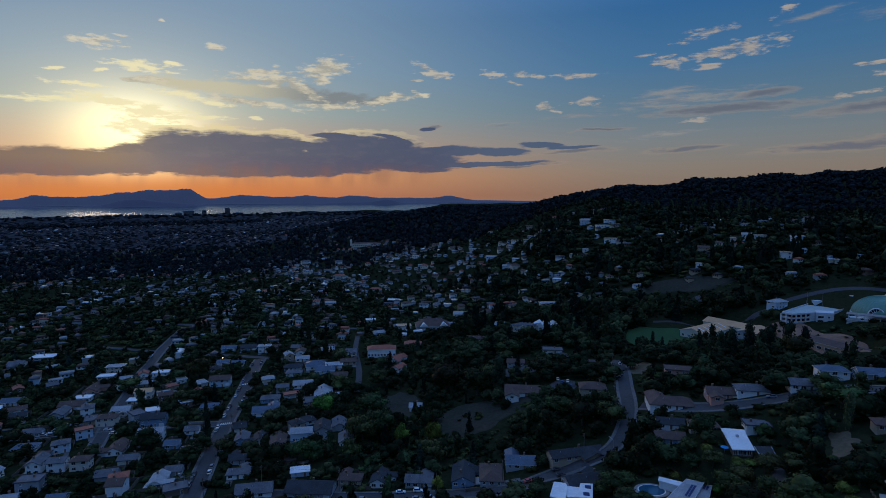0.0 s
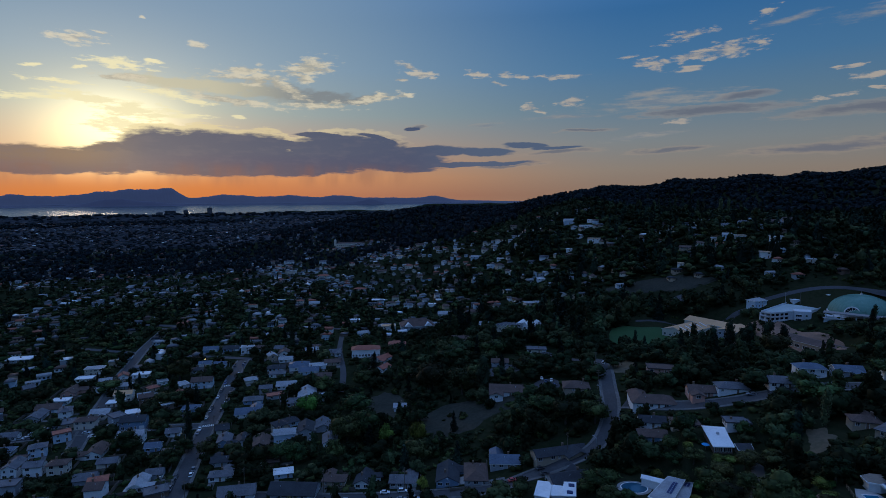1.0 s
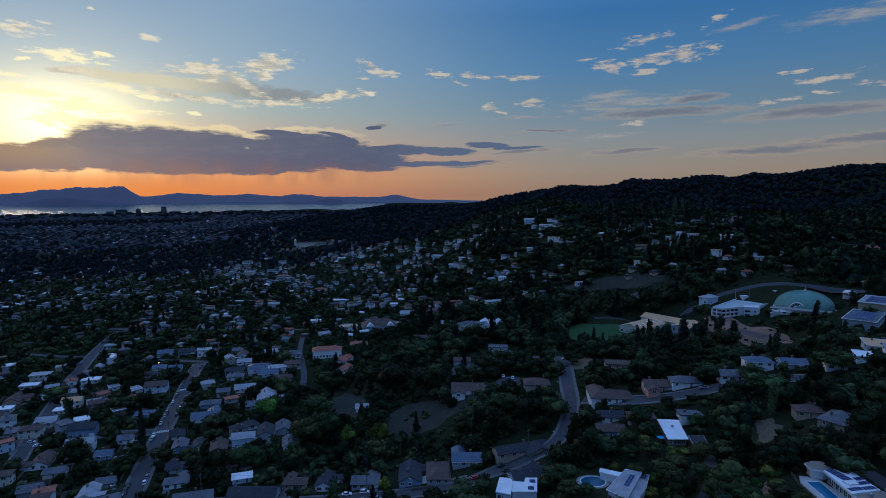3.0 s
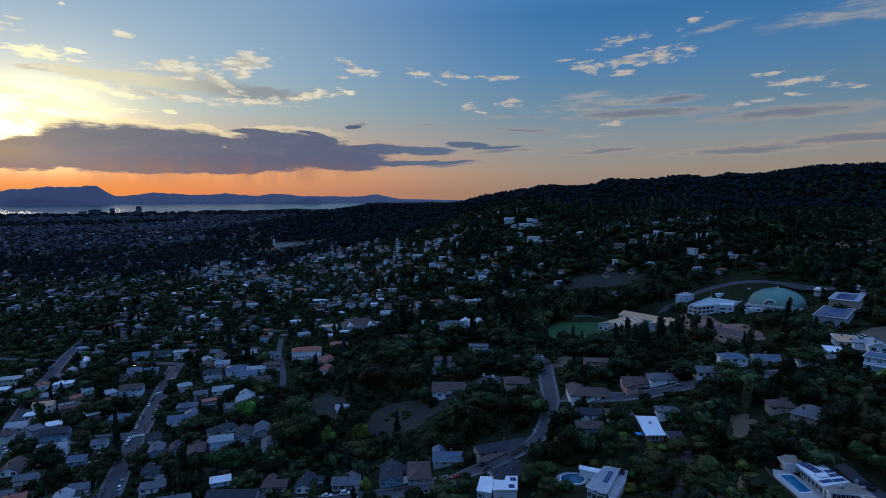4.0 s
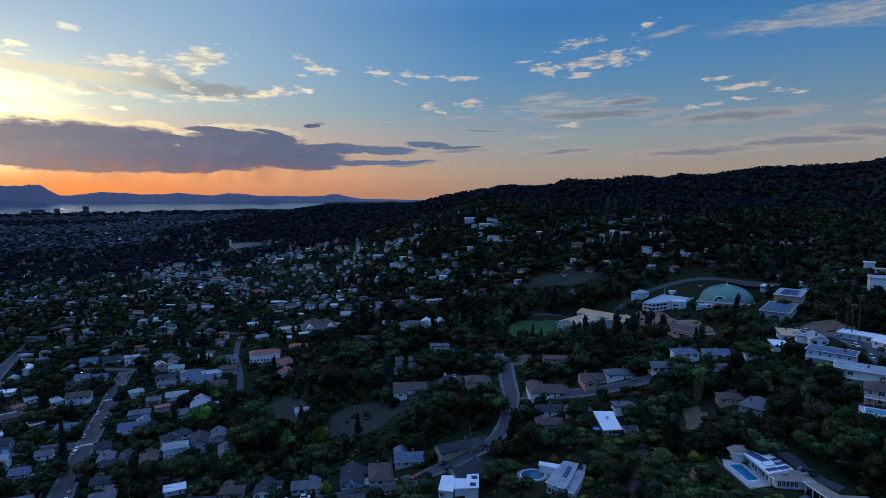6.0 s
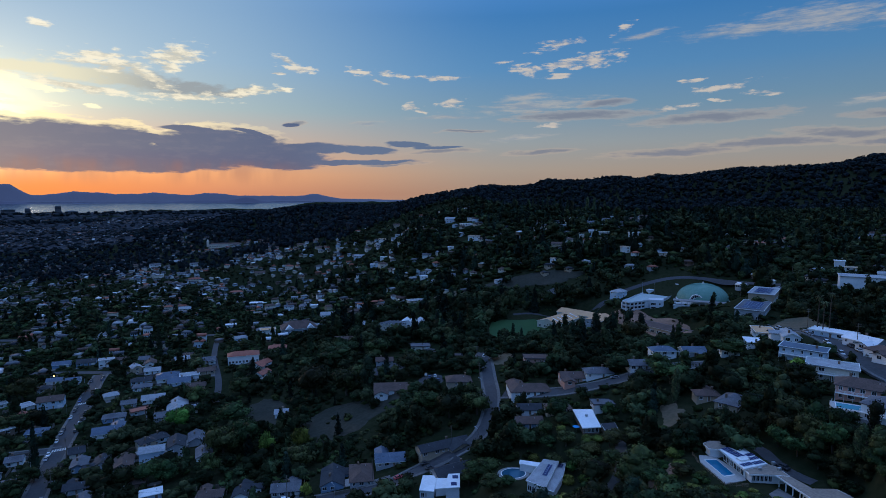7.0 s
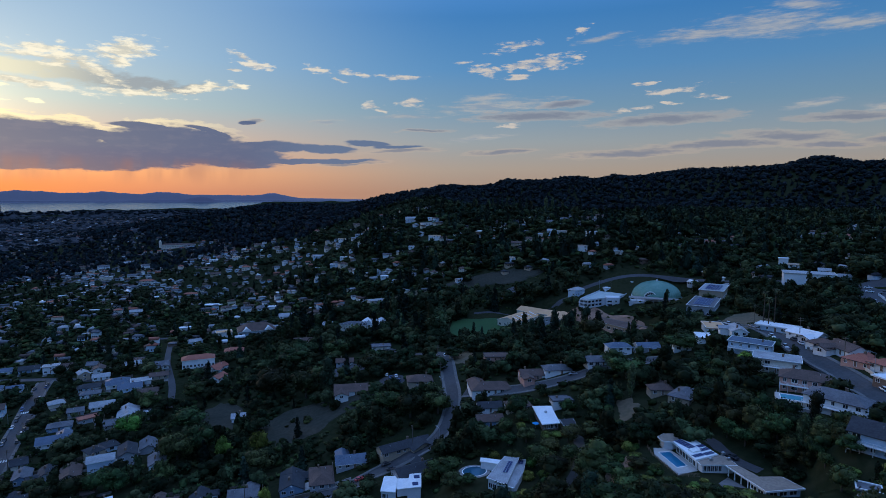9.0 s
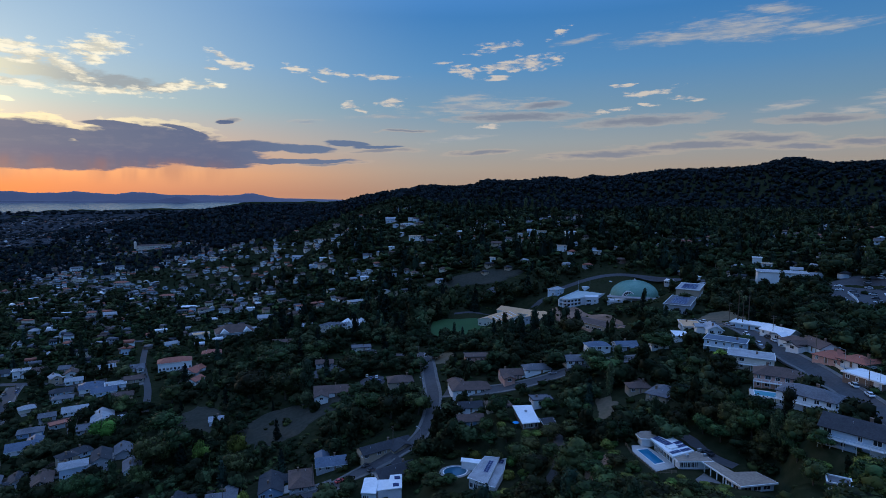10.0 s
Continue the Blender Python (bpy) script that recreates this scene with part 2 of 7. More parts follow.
VEILS = [
    (41.9, 14.2, 6.0, 0.56, 1.4), (46.8, 14.3, 5.2, 1.08, -5.0), (52.5, 13.7, 3.8, 0.47, -0.7), (49.2, 15.5, 2.5, 0.39, -8.4), (32.4, 14.5, 2.6, 0.3, 8.2), (22.7, 8.6, 6.7, 0.59, 3.5),
    (21.6, 9.3, 2.8, 0.43, 7.4), (50.5, 7.7, 2.0, 0.37, 7.1), (55.1, 7.0, 1.8, 0.35, -4.8), (58.5, 7.5, 3.0, 0.84, -2.1), (13.7, 7.6, 3.4, 0.22, 0.9), (5.9, 7.0, 1.6, 0.21, 1.8),
    (21.0, 5.5, 3.4, 0.28, 5.9),
]
STREAKS = [
    (26.6, 7.6, 6.1, 0.43, 1.1), (38.3, 6.9, 5.5, 0.46, 2.0), (29.3, 8.7, 2.2, 0.27, 4.5), (35.3, 3.9, 5.7, 0.38, 2.2), (43.2, 4.6, 6.1, 0.41, 1.5), (48.6, 5.1, 3.8, 0.38, -4.9),
    (52.9, 6.4, 3.5, 0.36, -1.7), (23.3, 4.2, 3.4, 0.22, 3.8), (15.6, 6.2, 2.4, 0.14, 0.6), (51.5, 4.2, 3.2, 0.23, -2.4), (56.0, 4.3, 2.1, 0.35, -3.0), (13.1, 4.2, 3.4, 0.22, 3.6),
    (8.0, 2.9, 3.3, 0.17, 2.8), (-1.1, 6.6, 0.8, 0.26, 2.6),
]
build_sky()

sun = new("sun", bpy.data.lights.new("sun", "SUN"))
sun.data.energy, sun.data.angle, sun.data.color = 0.5, radians(12), (1.0, 0.72, 0.46)
sun.matrix_world = look((0, 0, 0), (-math.sin(radians(SUN_AZ)), -math.cos(radians(SUN_AZ)), -math.tan(radians(SUN_EL))))


# ---- lie of the land: smooth heights on two lattices, 300 m and 100 m ----
WIDE = [
    [-14, 22, 118, 91, 3, -34, -38, -25, -4],
    [-15, -9, 41, 59, 16, -29, -42, -22, 14],
    [1, -3, 13, 37, 16, -30, -44, -17, 26],
    [8, -1, 6, 53, 14, -19, -20, -3, 20],
    [6, -10, -22, 118, 23, 17, 61, 30, 16],
    [-11, -14, 16, 179, 74, 12, 8, 12, 34],
    [-20, -3, 70, 109, 45, -3, -15, 11, 57],
    [-2, 50, 119, 91, 34, 21, 22, 34, 62],
    [-2, 49, 86, 69, 44, 47, 48, 50, 62],
    [-11, 12, 26, 28, 25, 30, 41, 51, 64],
    [-22, -27, -26, -16, -3, 9, 27, 45, 63],
]
NEAR = [
    [-16, -20, 3, 59, 27, 4, -2, -2, -1],
    [-11, -12, -1, 17, 7, 5, 0, -2, -1],
    [-4, -4, -21, -15, 17, 7, 3, 4, 4],
    [-4, -4, -17, 9, 4, -1, 2, 12, 13],
    [-5, -2, -10, 1, -25, -8, -1, -1, 12],
    [-4, 3, 1, -1, -8, 20, 18, -4, 3],
    [1, -1, -12, -8, 10, 30, 31, 8, 0],
    [5, -1, -2, 14, 27, 22, 18, 7, -2],
    [10, -3, -4, 28, 48, 20, -2, -10, -16],
    [13, -24, -58, -14, 34, 14, -42, -57, -48],
]


def sstep(v):
    v = np.clip(v, 0, 1)
    return v * v * (3 - 2 * v)


def spline(u):
    u = np.abs(u)
    return np.where(u < 1, 2 / 3 - u * u + u**3 / 2, np.where(u < 2, (2 - u) ** 3 / 6, 0))


def lattice(x, y, x0, y0, step, table):
    table = np.array(table, float)
    bx = spline((x[:, None] - x0) / step - np.arange(table.shape[1]))
    by = spline((y[:, None] - y0) / step - np.arange(table.shape[0]))
    return np.einsum("nj,ji,ni->n", by, table, bx)


def shore(x, y):
    """Above 0 on land, below 0 on the bay."""
    r, a = np.hypot(x, y), np.degrees(np.arctan2(x, y))
    edge = 3925 + 110 * sstep((a + 20) / 12) + 600 * sstep((a + 3.5) / 5)
    wave = 24 * np.sin(a * 2.3) + 16 * np.sin(a * 5.1 + 1) + 34 * np.sin(a * 0.9 + 2)
    spit = 46 * np.exp(-(((a + 17) / 3.4) ** 2)) * np.sin(r / 21.0) + 40 * np.exp(-(((a + 37) / 3.0) ** 2)) * np.sin(r / 17.0)
    return np.clip((edge + wave - r) / 40, -3, 3) + np.where(np.abs(edge + wave - r) < 260, spit / 40, 0)


def flatland(r):
    """Height of the plain and the bay; far distances are drawn in, so that the bay's far shore lies at 4.6 km."""
    far = np.where(r > 2500, 2500 * np.exp((np.maximum(r, 2500) - 2500) / 1000), np.maximum(r, 1))
    drop = 141 + 159 * sstep((far - 2500) / 5500)
    return np.where(r > 2500, 130 - drop * r / far, -11.0)


# levelled ground: x, y, radius, height, fall-off
TERRACES = [(126, 143, 13, 46.2, 16), (128, 129, 12, 46.2, 16), (131, 117, 11, 46.2, 18), (136, 110, 9, 46.2, 18), (120, 97, 8, 52, 18), (88, 200, 15, 16.6, 14), (52, 218, 11, 6.4, 12), (119, 217, 13, 28, 12),
            (245, 381, 16, 36.5, 14), (268, 398, 16, 40, 14), (303, 380, 22, 46, 16), (162, 418, 34, 21, 18), (205, 425, 24, 22.5, 18), (273, 296, 18, 56, 14), (305, 322, 14, 57, 14), (352, 232, 26, 71, 20), (232, 322, 14, 37, 12),
            (214, 200, 10, 57.5, 10), (203, 177, 10, 57.5, 10), (193, 155, 10, 57.5, 10), (182, 134, 10, 58.5, 10), (160, 104, 10, 61, 10), (250, 218, 12, 61, 12), (107, 72, 5, 72.5, 10)]


# far ridge behind the wooded spur: azimuth, half width, share of its rise in degrees
RIDGE = [(23.8, 1.0, 0.22), (30.5, 2.2, 0.75), (34.2, 1.2, 0.48), (41, 4, 0.7), (51, 2.0, 0.66), (17, 4, 2.08), (25, 6, 2.9), (36, 7, 2.87), (47, 7, 3.44), (57, 7, 3.54), (68, 8, 3.7), (8, 5, 0.89)]


def land(x, y):
    x, y = np.atleast_1d(np.asarray(x, float)), np.atleast_1d(np.asarray(y, float))
    r, a = np.hypot(x, y), np.degrees(np.arctan2(x, y))
    hill = lattice(x, y, -600, -300, 300.0, WIDE) + lattice(x, y, -200, 0, 100.0, NEAR) + 175 * sstep((x - 0.12 * y + 100) / 1300)
    z = flatland(r) + hill * (1 - sstep((r - 2500) / 1100))
    # a vale between the spur and the far ridge
    vale = sstep((a - 15) / 6) * sstep((r - 850) / 200) * (1 - sstep((r - 1500) / 450))
    z = z - np.maximum(z - (130 - 0.028 * r), 0) * vale
    rise = sum(h * np.exp(-(((a - c) / w) ** 2)) for c, w, h in RIDGE) - 2.0
    k = sstep((r - 1600) / 600) * (1 - sstep((r - 2500) / 500)) * sstep((a - 12) / 4) * sstep((80 - a) / 6)
    z = z * (1 - k) + (122 + 2350 * np.tan(np.radians(rise))) * k
    for tx, ty, rad, level, fall in TERRACES:
        k = 1 - sstep((np.hypot(x - tx, y - ty) - rad) / fall)
        z = z * (1 - k) + level * k
    return np.where(r > 3300, z + 2.0 * shore(x, y), z)


def ground_at(x, y):
    return float(land(x, y)[0])
# ---- end of the lie of the land ----


# ---- materials ----
def surface(name, base, other=None, rough=0.85, grain=3.0, patch=0.15, bump=0.0, metal=0.0, per="place", spread=0.0, spec=0.3):
    """A worn surface: base and other colour by two noises, shifted from piece to piece by spread."""
    m = bpy.data.materials.new(name)
    m.use_nodes = True
    t = m.node_tree
    b = t.nodes["Principled BSDF"]
    pos = nd(t, "ShaderNodeNewGeometry").outputs["Position"]
    n1, n2 = noisy(t, pos, grain, 5.0), noisy(t, pos, patch, 3.0)
    other = other or tuple(0.72 * v for v in base)
    f = smooth(t, mth(t, "MULTIPLY_ADD", n1, 0.55, mth(t, "MULTIPLY", n2, 0.45)), 0.36, 0.64)
    col = mixc(t, f, (*base, 1), (*other, 1))
    if spread:
        rnd = nd(t, "ShaderNodeObjectInfo").outputs["Random"] if per == "object" else nd(t, "ShaderNodeNewGeometry").outputs["Random Per Island"]
        hs = nd(t, "ShaderNodeHueSaturation")
        put(t, hs.inputs["Hue"], smooth(t, rnd, 0.0, 1.0, 0.5 - spread * 0.1, 0.5 + spread * 0.1))
        put(t, hs.inputs["Value"], smooth(t, mth(t, "FRACT", mth(t, "MULTIPLY", rnd, 7.31)), 0.0, 1.0, 1 - spread, 1 + spread))
        put(t, hs.inputs["Color"], col)
        col = hs.outputs[0]
    put(t, b.inputs["Base Color"], col)
    b.inputs["Roughness"].default_value, b.inputs["Metallic"].default_value, b.inputs["Specular IOR Level"].default_value = rough, metal, spec
    if bump:
        bp = nd(t, "ShaderNodeBump")
        bp.inputs["Strength"].default_value, bp.inputs["Distance"].default_value = 0.6, bump
        put(t, bp.inputs["Height"], n1)
        put(t, b.inputs["Normal"], bp.outputs[0])
    return m


def foliage(name, dark, light, per, spread=0.55, lo=0.5, hi=1.6):
    """Leaves: tone shifts from tree to tree, and from one spray of leaves to the next."""
    m = surface(name, dark, light, 0.7, 0.9, 0.11, 0.0, 0.0, per, spread, 0.08)
    t = m.node_tree
    b = t.nodes["Principled BSDF"]
    col = b.inputs["Base Color"].links[0].from_socket
    hs = nd(t, "ShaderNodeHueSaturation")
    put(t, hs.inputs["Value"], smooth(t, nd(t, "ShaderNodeNewGeometry").outputs["Random Per Island"], 0.0, 1.0, lo, hi))
    put(t, hs.inputs["Color"], col)
    put(t, b.inputs["Base Color"], hs.outputs[0])
    return m


def woodland(name, dark, light, least=0.5, most=1.9):
    """Crowns seen from afar: tone and hue change from one tree to the next, softly within a crown."""
    m = surface(name, dark, light, 0.8, 0.5, 0.05, 0.0, 0.0, "place", 0.0, 0.04)
    t = m.node_tree
    b = t.nodes["Principled BSDF"]
    col = b.inputs["Base Color"].links[0].from_socket
    cell = nd(t, "ShaderNodeTexVoronoi")
    put(t, cell.inputs["Vector"], nd(t, "ShaderNodeNewGeometry").outputs["Position"])
    cell.inputs["Scale"].default_value = 0.085
    tone = nd(t, "ShaderNodeSeparateColor")
    put(t, tone.inputs[0], cell.outputs["Color"])
    leaf = nd(t, "ShaderNodeNewGeometry").outputs["Random Per Island"]
    hs = nd(t, "ShaderNodeHueSaturation")
    put(t, hs.inputs["Hue"], smooth(t, tone.outputs[1], 0.0, 1.0, 0.465, 0.53))
    put(t, hs.inputs["Value"], mth(t, "MULTIPLY", smooth(t, mth(t, "POWER", tone.outputs[0], 1.8), 0.0, 1.0, least, most), smooth(t, leaf, 0.0, 1.0, 0.8, 1.2)))
    put(t, hs.inputs["Color"], col)
    put(t, b.inputs["Base Color"], hs.outputs[0])
    return m


def glassy(name, tint, rough):
    m = bpy.data.materials.new(name)
    m.use_nodes = True
    b = m.node_tree.nodes["Principled BSDF"]
    b.inputs["Base Color"].default_value, b.inputs["Roughness"].default_value, b.inputs["Specular IOR Level"].default_value = (*tint, 1), rough, 0.4
    return m


def glow(name, colour, strength):
    m = bpy.data.materials.new(name)
    m.use_nodes = True
    b = m.node_tree.nodes["Principled BSDF"]
    b.inputs["Base Color"].default_value = (*colour, 1)
    b.inputs["Emission Color"].default_value, b.inputs["Emission Strength"].default_value = (*colour, 1), strength
    return m


M_GROUND = surface("undergrowth", (0.015, 0.021, 0.01), (0.03, 0.032, 0.017), 0.95, 0.35, 0.018, 0.3, spec=0.0)
M_SCRUB = surface("scrub_grass", (0.04, 0.037, 0.026), (0.018, 0.021, 0.013), 0.95, 0.5, 0.06, 0.1)
M_DRY = surface("dry_grass", (0.13, 0.098, 0.062), (0.075, 0.066, 0.038), 0.95, 0.5, 0.06, 0.1)
M_EARTH = surface("bare_earth", (0.26, 0.15, 0.1), (0.16, 0.1, 0.068), 0.95, 0.6, 0.08, 0.1)
M_LAWN = surface("sports_turf", (0.02, 0.06, 0.014), (0.03, 0.075, 0.018), 0.9, 1.5, 0.05)
M_ASPHALT = surface("asphalt", (0.045, 0.045, 0.049), (0.066, 0.065, 0.068), 0.85, 0.8, 0.06, 0.01)
M_CONCRETE = surface("concrete", (0.26, 0.25, 0.24), (0.19, 0.185, 0.18), 0.85, 0.9, 0.12, 0.01)
M_WALKWAY = surface("worn_walkway", (0.15, 0.145, 0.14), (0.09, 0.088, 0.085), 0.9, 0.9, 0.12, 0.01)
M_DRIVE = surface("dark_driveway", (0.045, 0.04, 0.036), (0.028, 0.026, 0.024), 0.95, 0.5, 0.1, 0.02)
M_PAVING = surface("pool_paving", (0.45, 0.43, 0.4), (0.36, 0.34, 0.32), 0.8, 1.4, 0.2)
M_LINE = surface("road_paint", (0.72, 0.72, 0.68), (0.5, 0.5, 0.47), 0.7, 2.0, 0.5)
M_TRUNK = surface("bark", (0.09, 0.065, 0.045), (0.05, 0.04, 0.03), 0.95, 4.0, 0.5, 0.05)
M_POLE = surface("weathered_pole", (0.16, 0.13, 0.1), (0.1, 0.085, 0.07), 0.9, 3.0, 0.3)
M_METAL = surface("galvanised_metal", (0.5, 0.52, 0.54), (0.42, 0.44, 0.46), 0.45, 3.0, 0.4, 0.0, 0.8)
M_WIN = glassy("window_glass", (0.02, 0.025, 0.03), 0.08)
M_SOLAR = surface("solar_cells", (0.02, 0.028, 0.095), (0.028, 0.038, 0.12), 0.4, 3.0, 0.4, 0.0, 0.0, "place", 0.0, 0.2)
M_POOL = glassy("pool_water", (0.015, 0.13, 0.24), 0.06)
M_TRIM = surface("white_trim", (0.78, 0.78, 0.76), (0.66, 0.66, 0.64), 0.6, 2.0, 0.3)
M_TYRE = surface("rubber", (0.02, 0.02, 0.02), None, 0.9)
M_LAMP = glow("lit_lamp", (1.0, 0.55, 0.18), 12.0)
LEAF = {
    "oak": foliage("oak_leaves", (0.018, 0.025, 0.009), (0.046, 0.056, 0.018), "object", 0.6),
    "conifer": foliage("conifer_needles", (0.011, 0.023, 0.014), (0.026, 0.041, 0.022), "object"),
    "bright": foliage("bright_green_leaves", (0.075, 0.125, 0.022), (0.12, 0.17, 0.03), "object"),
    "gum": foliage("grey_green_leaves", (0.04, 0.048, 0.022), (0.075, 0.082, 0.038), "object"),
    "shrub": foliage("shrub_leaves", (0.042, 0.062, 0.012), (0.085, 0.105, 0.022), "object"),
}
LEAF_MASS = {
    "oak": woodland("woodland_leaves", (0.014, 0.021, 0.01), (0.04, 0.05, 0.021)),
    "conifer": woodland("woodland_needles", (0.009, 0.018, 0.013), (0.02, 0.031, 0.02)),
    "scrub": woodland("scrub_leaves", (0.015, 0.024, 0.009), (0.042, 0.054, 0.017)),
    # far trees, with the blue of the haze mixed into their leaf colour
    "distant": woodland("haze_tinted_woods", (0.011, 0.016, 0.018), (0.016, 0.023, 0.026), 0.75, 1.35),
}
WALLS = {
    "white": surface("white_stucco", (0.76, 0.76, 0.75), (0.66, 0.66, 0.66), 0.85, 1.5, 0.2),
    "cream": surface("cream_stucco", (0.62, 0.56, 0.46), (0.54, 0.48, 0.4), 0.85, 1.5, 0.2),
    "pale blue": surface("pale_blue_siding", (0.5, 0.58, 0.66), (0.42, 0.5, 0.58), 0.8, 1.5, 0.2),
    "blue": surface("blue_siding", (0.22, 0.3, 0.42), (0.18, 0.26, 0.36), 0.8, 1.5, 0.2),
    "grey": surface("grey_siding", (0.36, 0.37, 0.39), (0.29, 0.3, 0.32), 0.85, 1.5, 0.2),
    "pink": surface("salmon_stucco", (0.56, 0.32, 0.25), (0.5, 0.27, 0.21), 0.85, 1.5, 0.2),
    "tan": surface("tan_stucco", (0.42, 0.33, 0.24), (0.35, 0.28, 0.2), 0.85, 1.5, 0.2),
    "brown": surface("brown_shingle_wall", (0.2, 0.14, 0.1), (0.15, 0.1, 0.075), 0.9, 2.5, 0.2),
}
ROOFS = {
    "grey": surface("grey_shingle_roof", (0.15, 0.15, 0.16), (0.09, 0.09, 0.1), 0.9, 2.2, 0.25, 0.03),
    "pale grey": surface("pale_grey_roof", (0.38, 0.39, 0.4), (0.24, 0.24, 0.25), 0.85, 2.2, 0.25, 0.02),
    "brown": surface("brown_shingle_roof", (0.13, 0.085, 0.07), (0.075, 0.052, 0.043), 0.9, 2.2, 0.25, 0.03),
    "red": surface("red_tile_roof", (0.36, 0.13, 0.085), (0.25, 0.09, 0.06), 0.85, 2.2, 0.25, 0.04),
    "white": surface("white_membrane_roof", (0.8, 0.8, 0.8), (0.68, 0.68, 0.68), 0.7, 1.2, 0.2),
    "gravel": surface("beige_gravel_roof", (0.3, 0.24, 0.185), (0.21, 0.17, 0.135), 0.95, 1.6, 0.2, 0.02),
    "tan": surface("tan_gravel_roof", (0.64, 0.38, 0.2), (0.52, 0.31, 0.16), 0.9, 2.2, 0.2, 0.02),
    "dark": surface("dark_shingle_roof", (0.05, 0.052, 0.058), (0.03, 0.031, 0.036), 0.9, 2.2, 0.25, 0.03),
    "blue": surface("blue_grey_metal_roof", (0.1, 0.13, 0.18), (0.065, 0.088, 0.125), 0.6, 1.2, 0.2),
}


# ---- mesh helpers ----
def data_of(name, verts, faces, mats, slots=None, flat=True):
    me = bpy.data.meshes.new(name)
    me.from_pydata([tuple(v) for v in verts], [], faces)
    for m in mats:
        me.materials.append(m)
    if slots is not None:
        me.polygons.foreach_set("material_index", slots)
    if not flat:
        me.polygons.foreach_set("use_smooth", [True] * len(faces))
    me.update()
    return me


def mass(name, verts, tris, mats, slots):
    """A large mesh from arrays of vertices and triangles."""
    me = bpy.data.meshes.new(name)
    n = len(tris)
    me.vertices.add(len(verts))
    me.vertices.foreach_set("co", np.asarray(verts, np.float32).ravel())
    me.loops.add(3 * n)
    me.loops.foreach_set("vertex_index", np.asarray(tris, np.int32).ravel())
    me.polygons.add(n)
    me.polygons.foreach_set("loop_start", np.arange(0, 3 * n, 3, dtype=np.int32))
    for m in mats:
        me.materials.append(m)
    me.polygons.foreach_set("material_index", np.asarray(slots, np.int32))
    me.update(calc_edges=True)
    me.validate()
    return me


class Shape:
    """Collects boxes, prisms and sheets into one mesh."""

    def __init__(self):
        self.v, self.f, self.s = [], [], []

    def add(self, verts, faces, slot=0):
        k = len(self.v)
        self.v += [tuple(p) for p in verts]
        self.f += [[k + i for i in f] for f in faces]
        self.s += [slot] * len(faces)
        return self

    def box(self, x0, y0, z0, x1, y1, z1, slot=0):
        v = [(x, y, z) for z in (z0, z1) for x, y in ((x0, y0), (x1, y0), (x1, y1), (x0, y1))]
        return self.add(v, [[3, 2, 1, 0], [4, 5, 6, 7], [0, 1, 5, 4], [1, 2, 6, 5], [2, 3, 7, 6], [3, 0, 4, 7]], slot)

    def prism(self, outline, z0, z1, slot=0):
        n = len(outline)
        v = [(x, y, z0) for x, y in outline] + [(x, y, z1) for x, y in outline]
        return self.add(v, [list(range(n))[::-1], list(range(n, 2 * n))] + [[i, (i + 1) % n, n + (i + 1) % n, n + i] for i in range(n)], slot)

    def tube(self, a, b, ra, rb, sides=8, slot=0):
        a, b = Vector(a), Vector(b)
        q = (b - a).to_track_quat("Z", "Y")
        ring = [Vector((math.cos(2 * math.pi * i / sides), math.sin(2 * math.pi * i / sides), 0)) for i in range(sides)]
        v = [a + q @ (p * ra) for p in ring] + [b + q @ (p * rb) for p in ring]
        return self.add(v, [list(range(sides))[::-1], list(range(sides, 2 * sides))] + [[i, (i + 1) % sides, sides + (i + 1) % sides, sides + i] for i in range(sides)], slot)

    def mesh(self, name, *mats, flat=True):
        return data_of(name, self.v, self.f, mats, self.s, flat)


def part(name, me, parent, label="", at=None):
    ob = new(name, me)
    ob.parent = parent
    if at is not None:
        ob.matrix_basis = at
    return tagged(ob, label) if label else ob


def thing(name, label, category, at, group=""):
    ob = new(name)
    ob.empty_display_size = 0.5
    ob.matrix_basis = at
    return tagged(ob, label, category, group)


# ---- ground, bay and far hills ----
def build_ground():
    turns = 460
    radii = [4.0]
    while radii[-1] < 4880:
        radii.append(radii[-1] * 1.026 + 0.6)
    a = np.linspace(0, 2 * math.pi, turns, endpoint=False)
    r = np.array(radii)
    x, y = (r[:, None] * np.sin(a)).ravel(), (r[:, None] * np.cos(a)).ravel()
    z = land(x, y)
    verts = np.vstack([np.stack([x, y, z], 1), [[0, 0, ground_at(0, 0)]]])
    n = len(r)
    i, j = np.meshgrid(np.arange(n - 1), np.arange(turns), indexing="ij")
    p, q = i * turns + j, i * turns + (j + 1) % turns
    tris = np.concatenate([np.stack([p, q, p + turns], -1).reshape(-1, 3), np.stack([q, q + turns, p + turns], -1).reshape(-1, 3)])
    j = np.arange(turns)
    tris = np.concatenate([tris, np.stack([(j + 1) % turns, j, np.full(turns, n * turns)], 1)])
    me = mass("ground", verts, tris, [M_GROUND], np.zeros(len(tris), int))
    me.polygons.foreach_set("use_smooth", [True] * len(me.polygons))
    tagged(new("ground", me), "dark scrubby hillsides and flat town land", "ground", kind="structure")


build_ground()


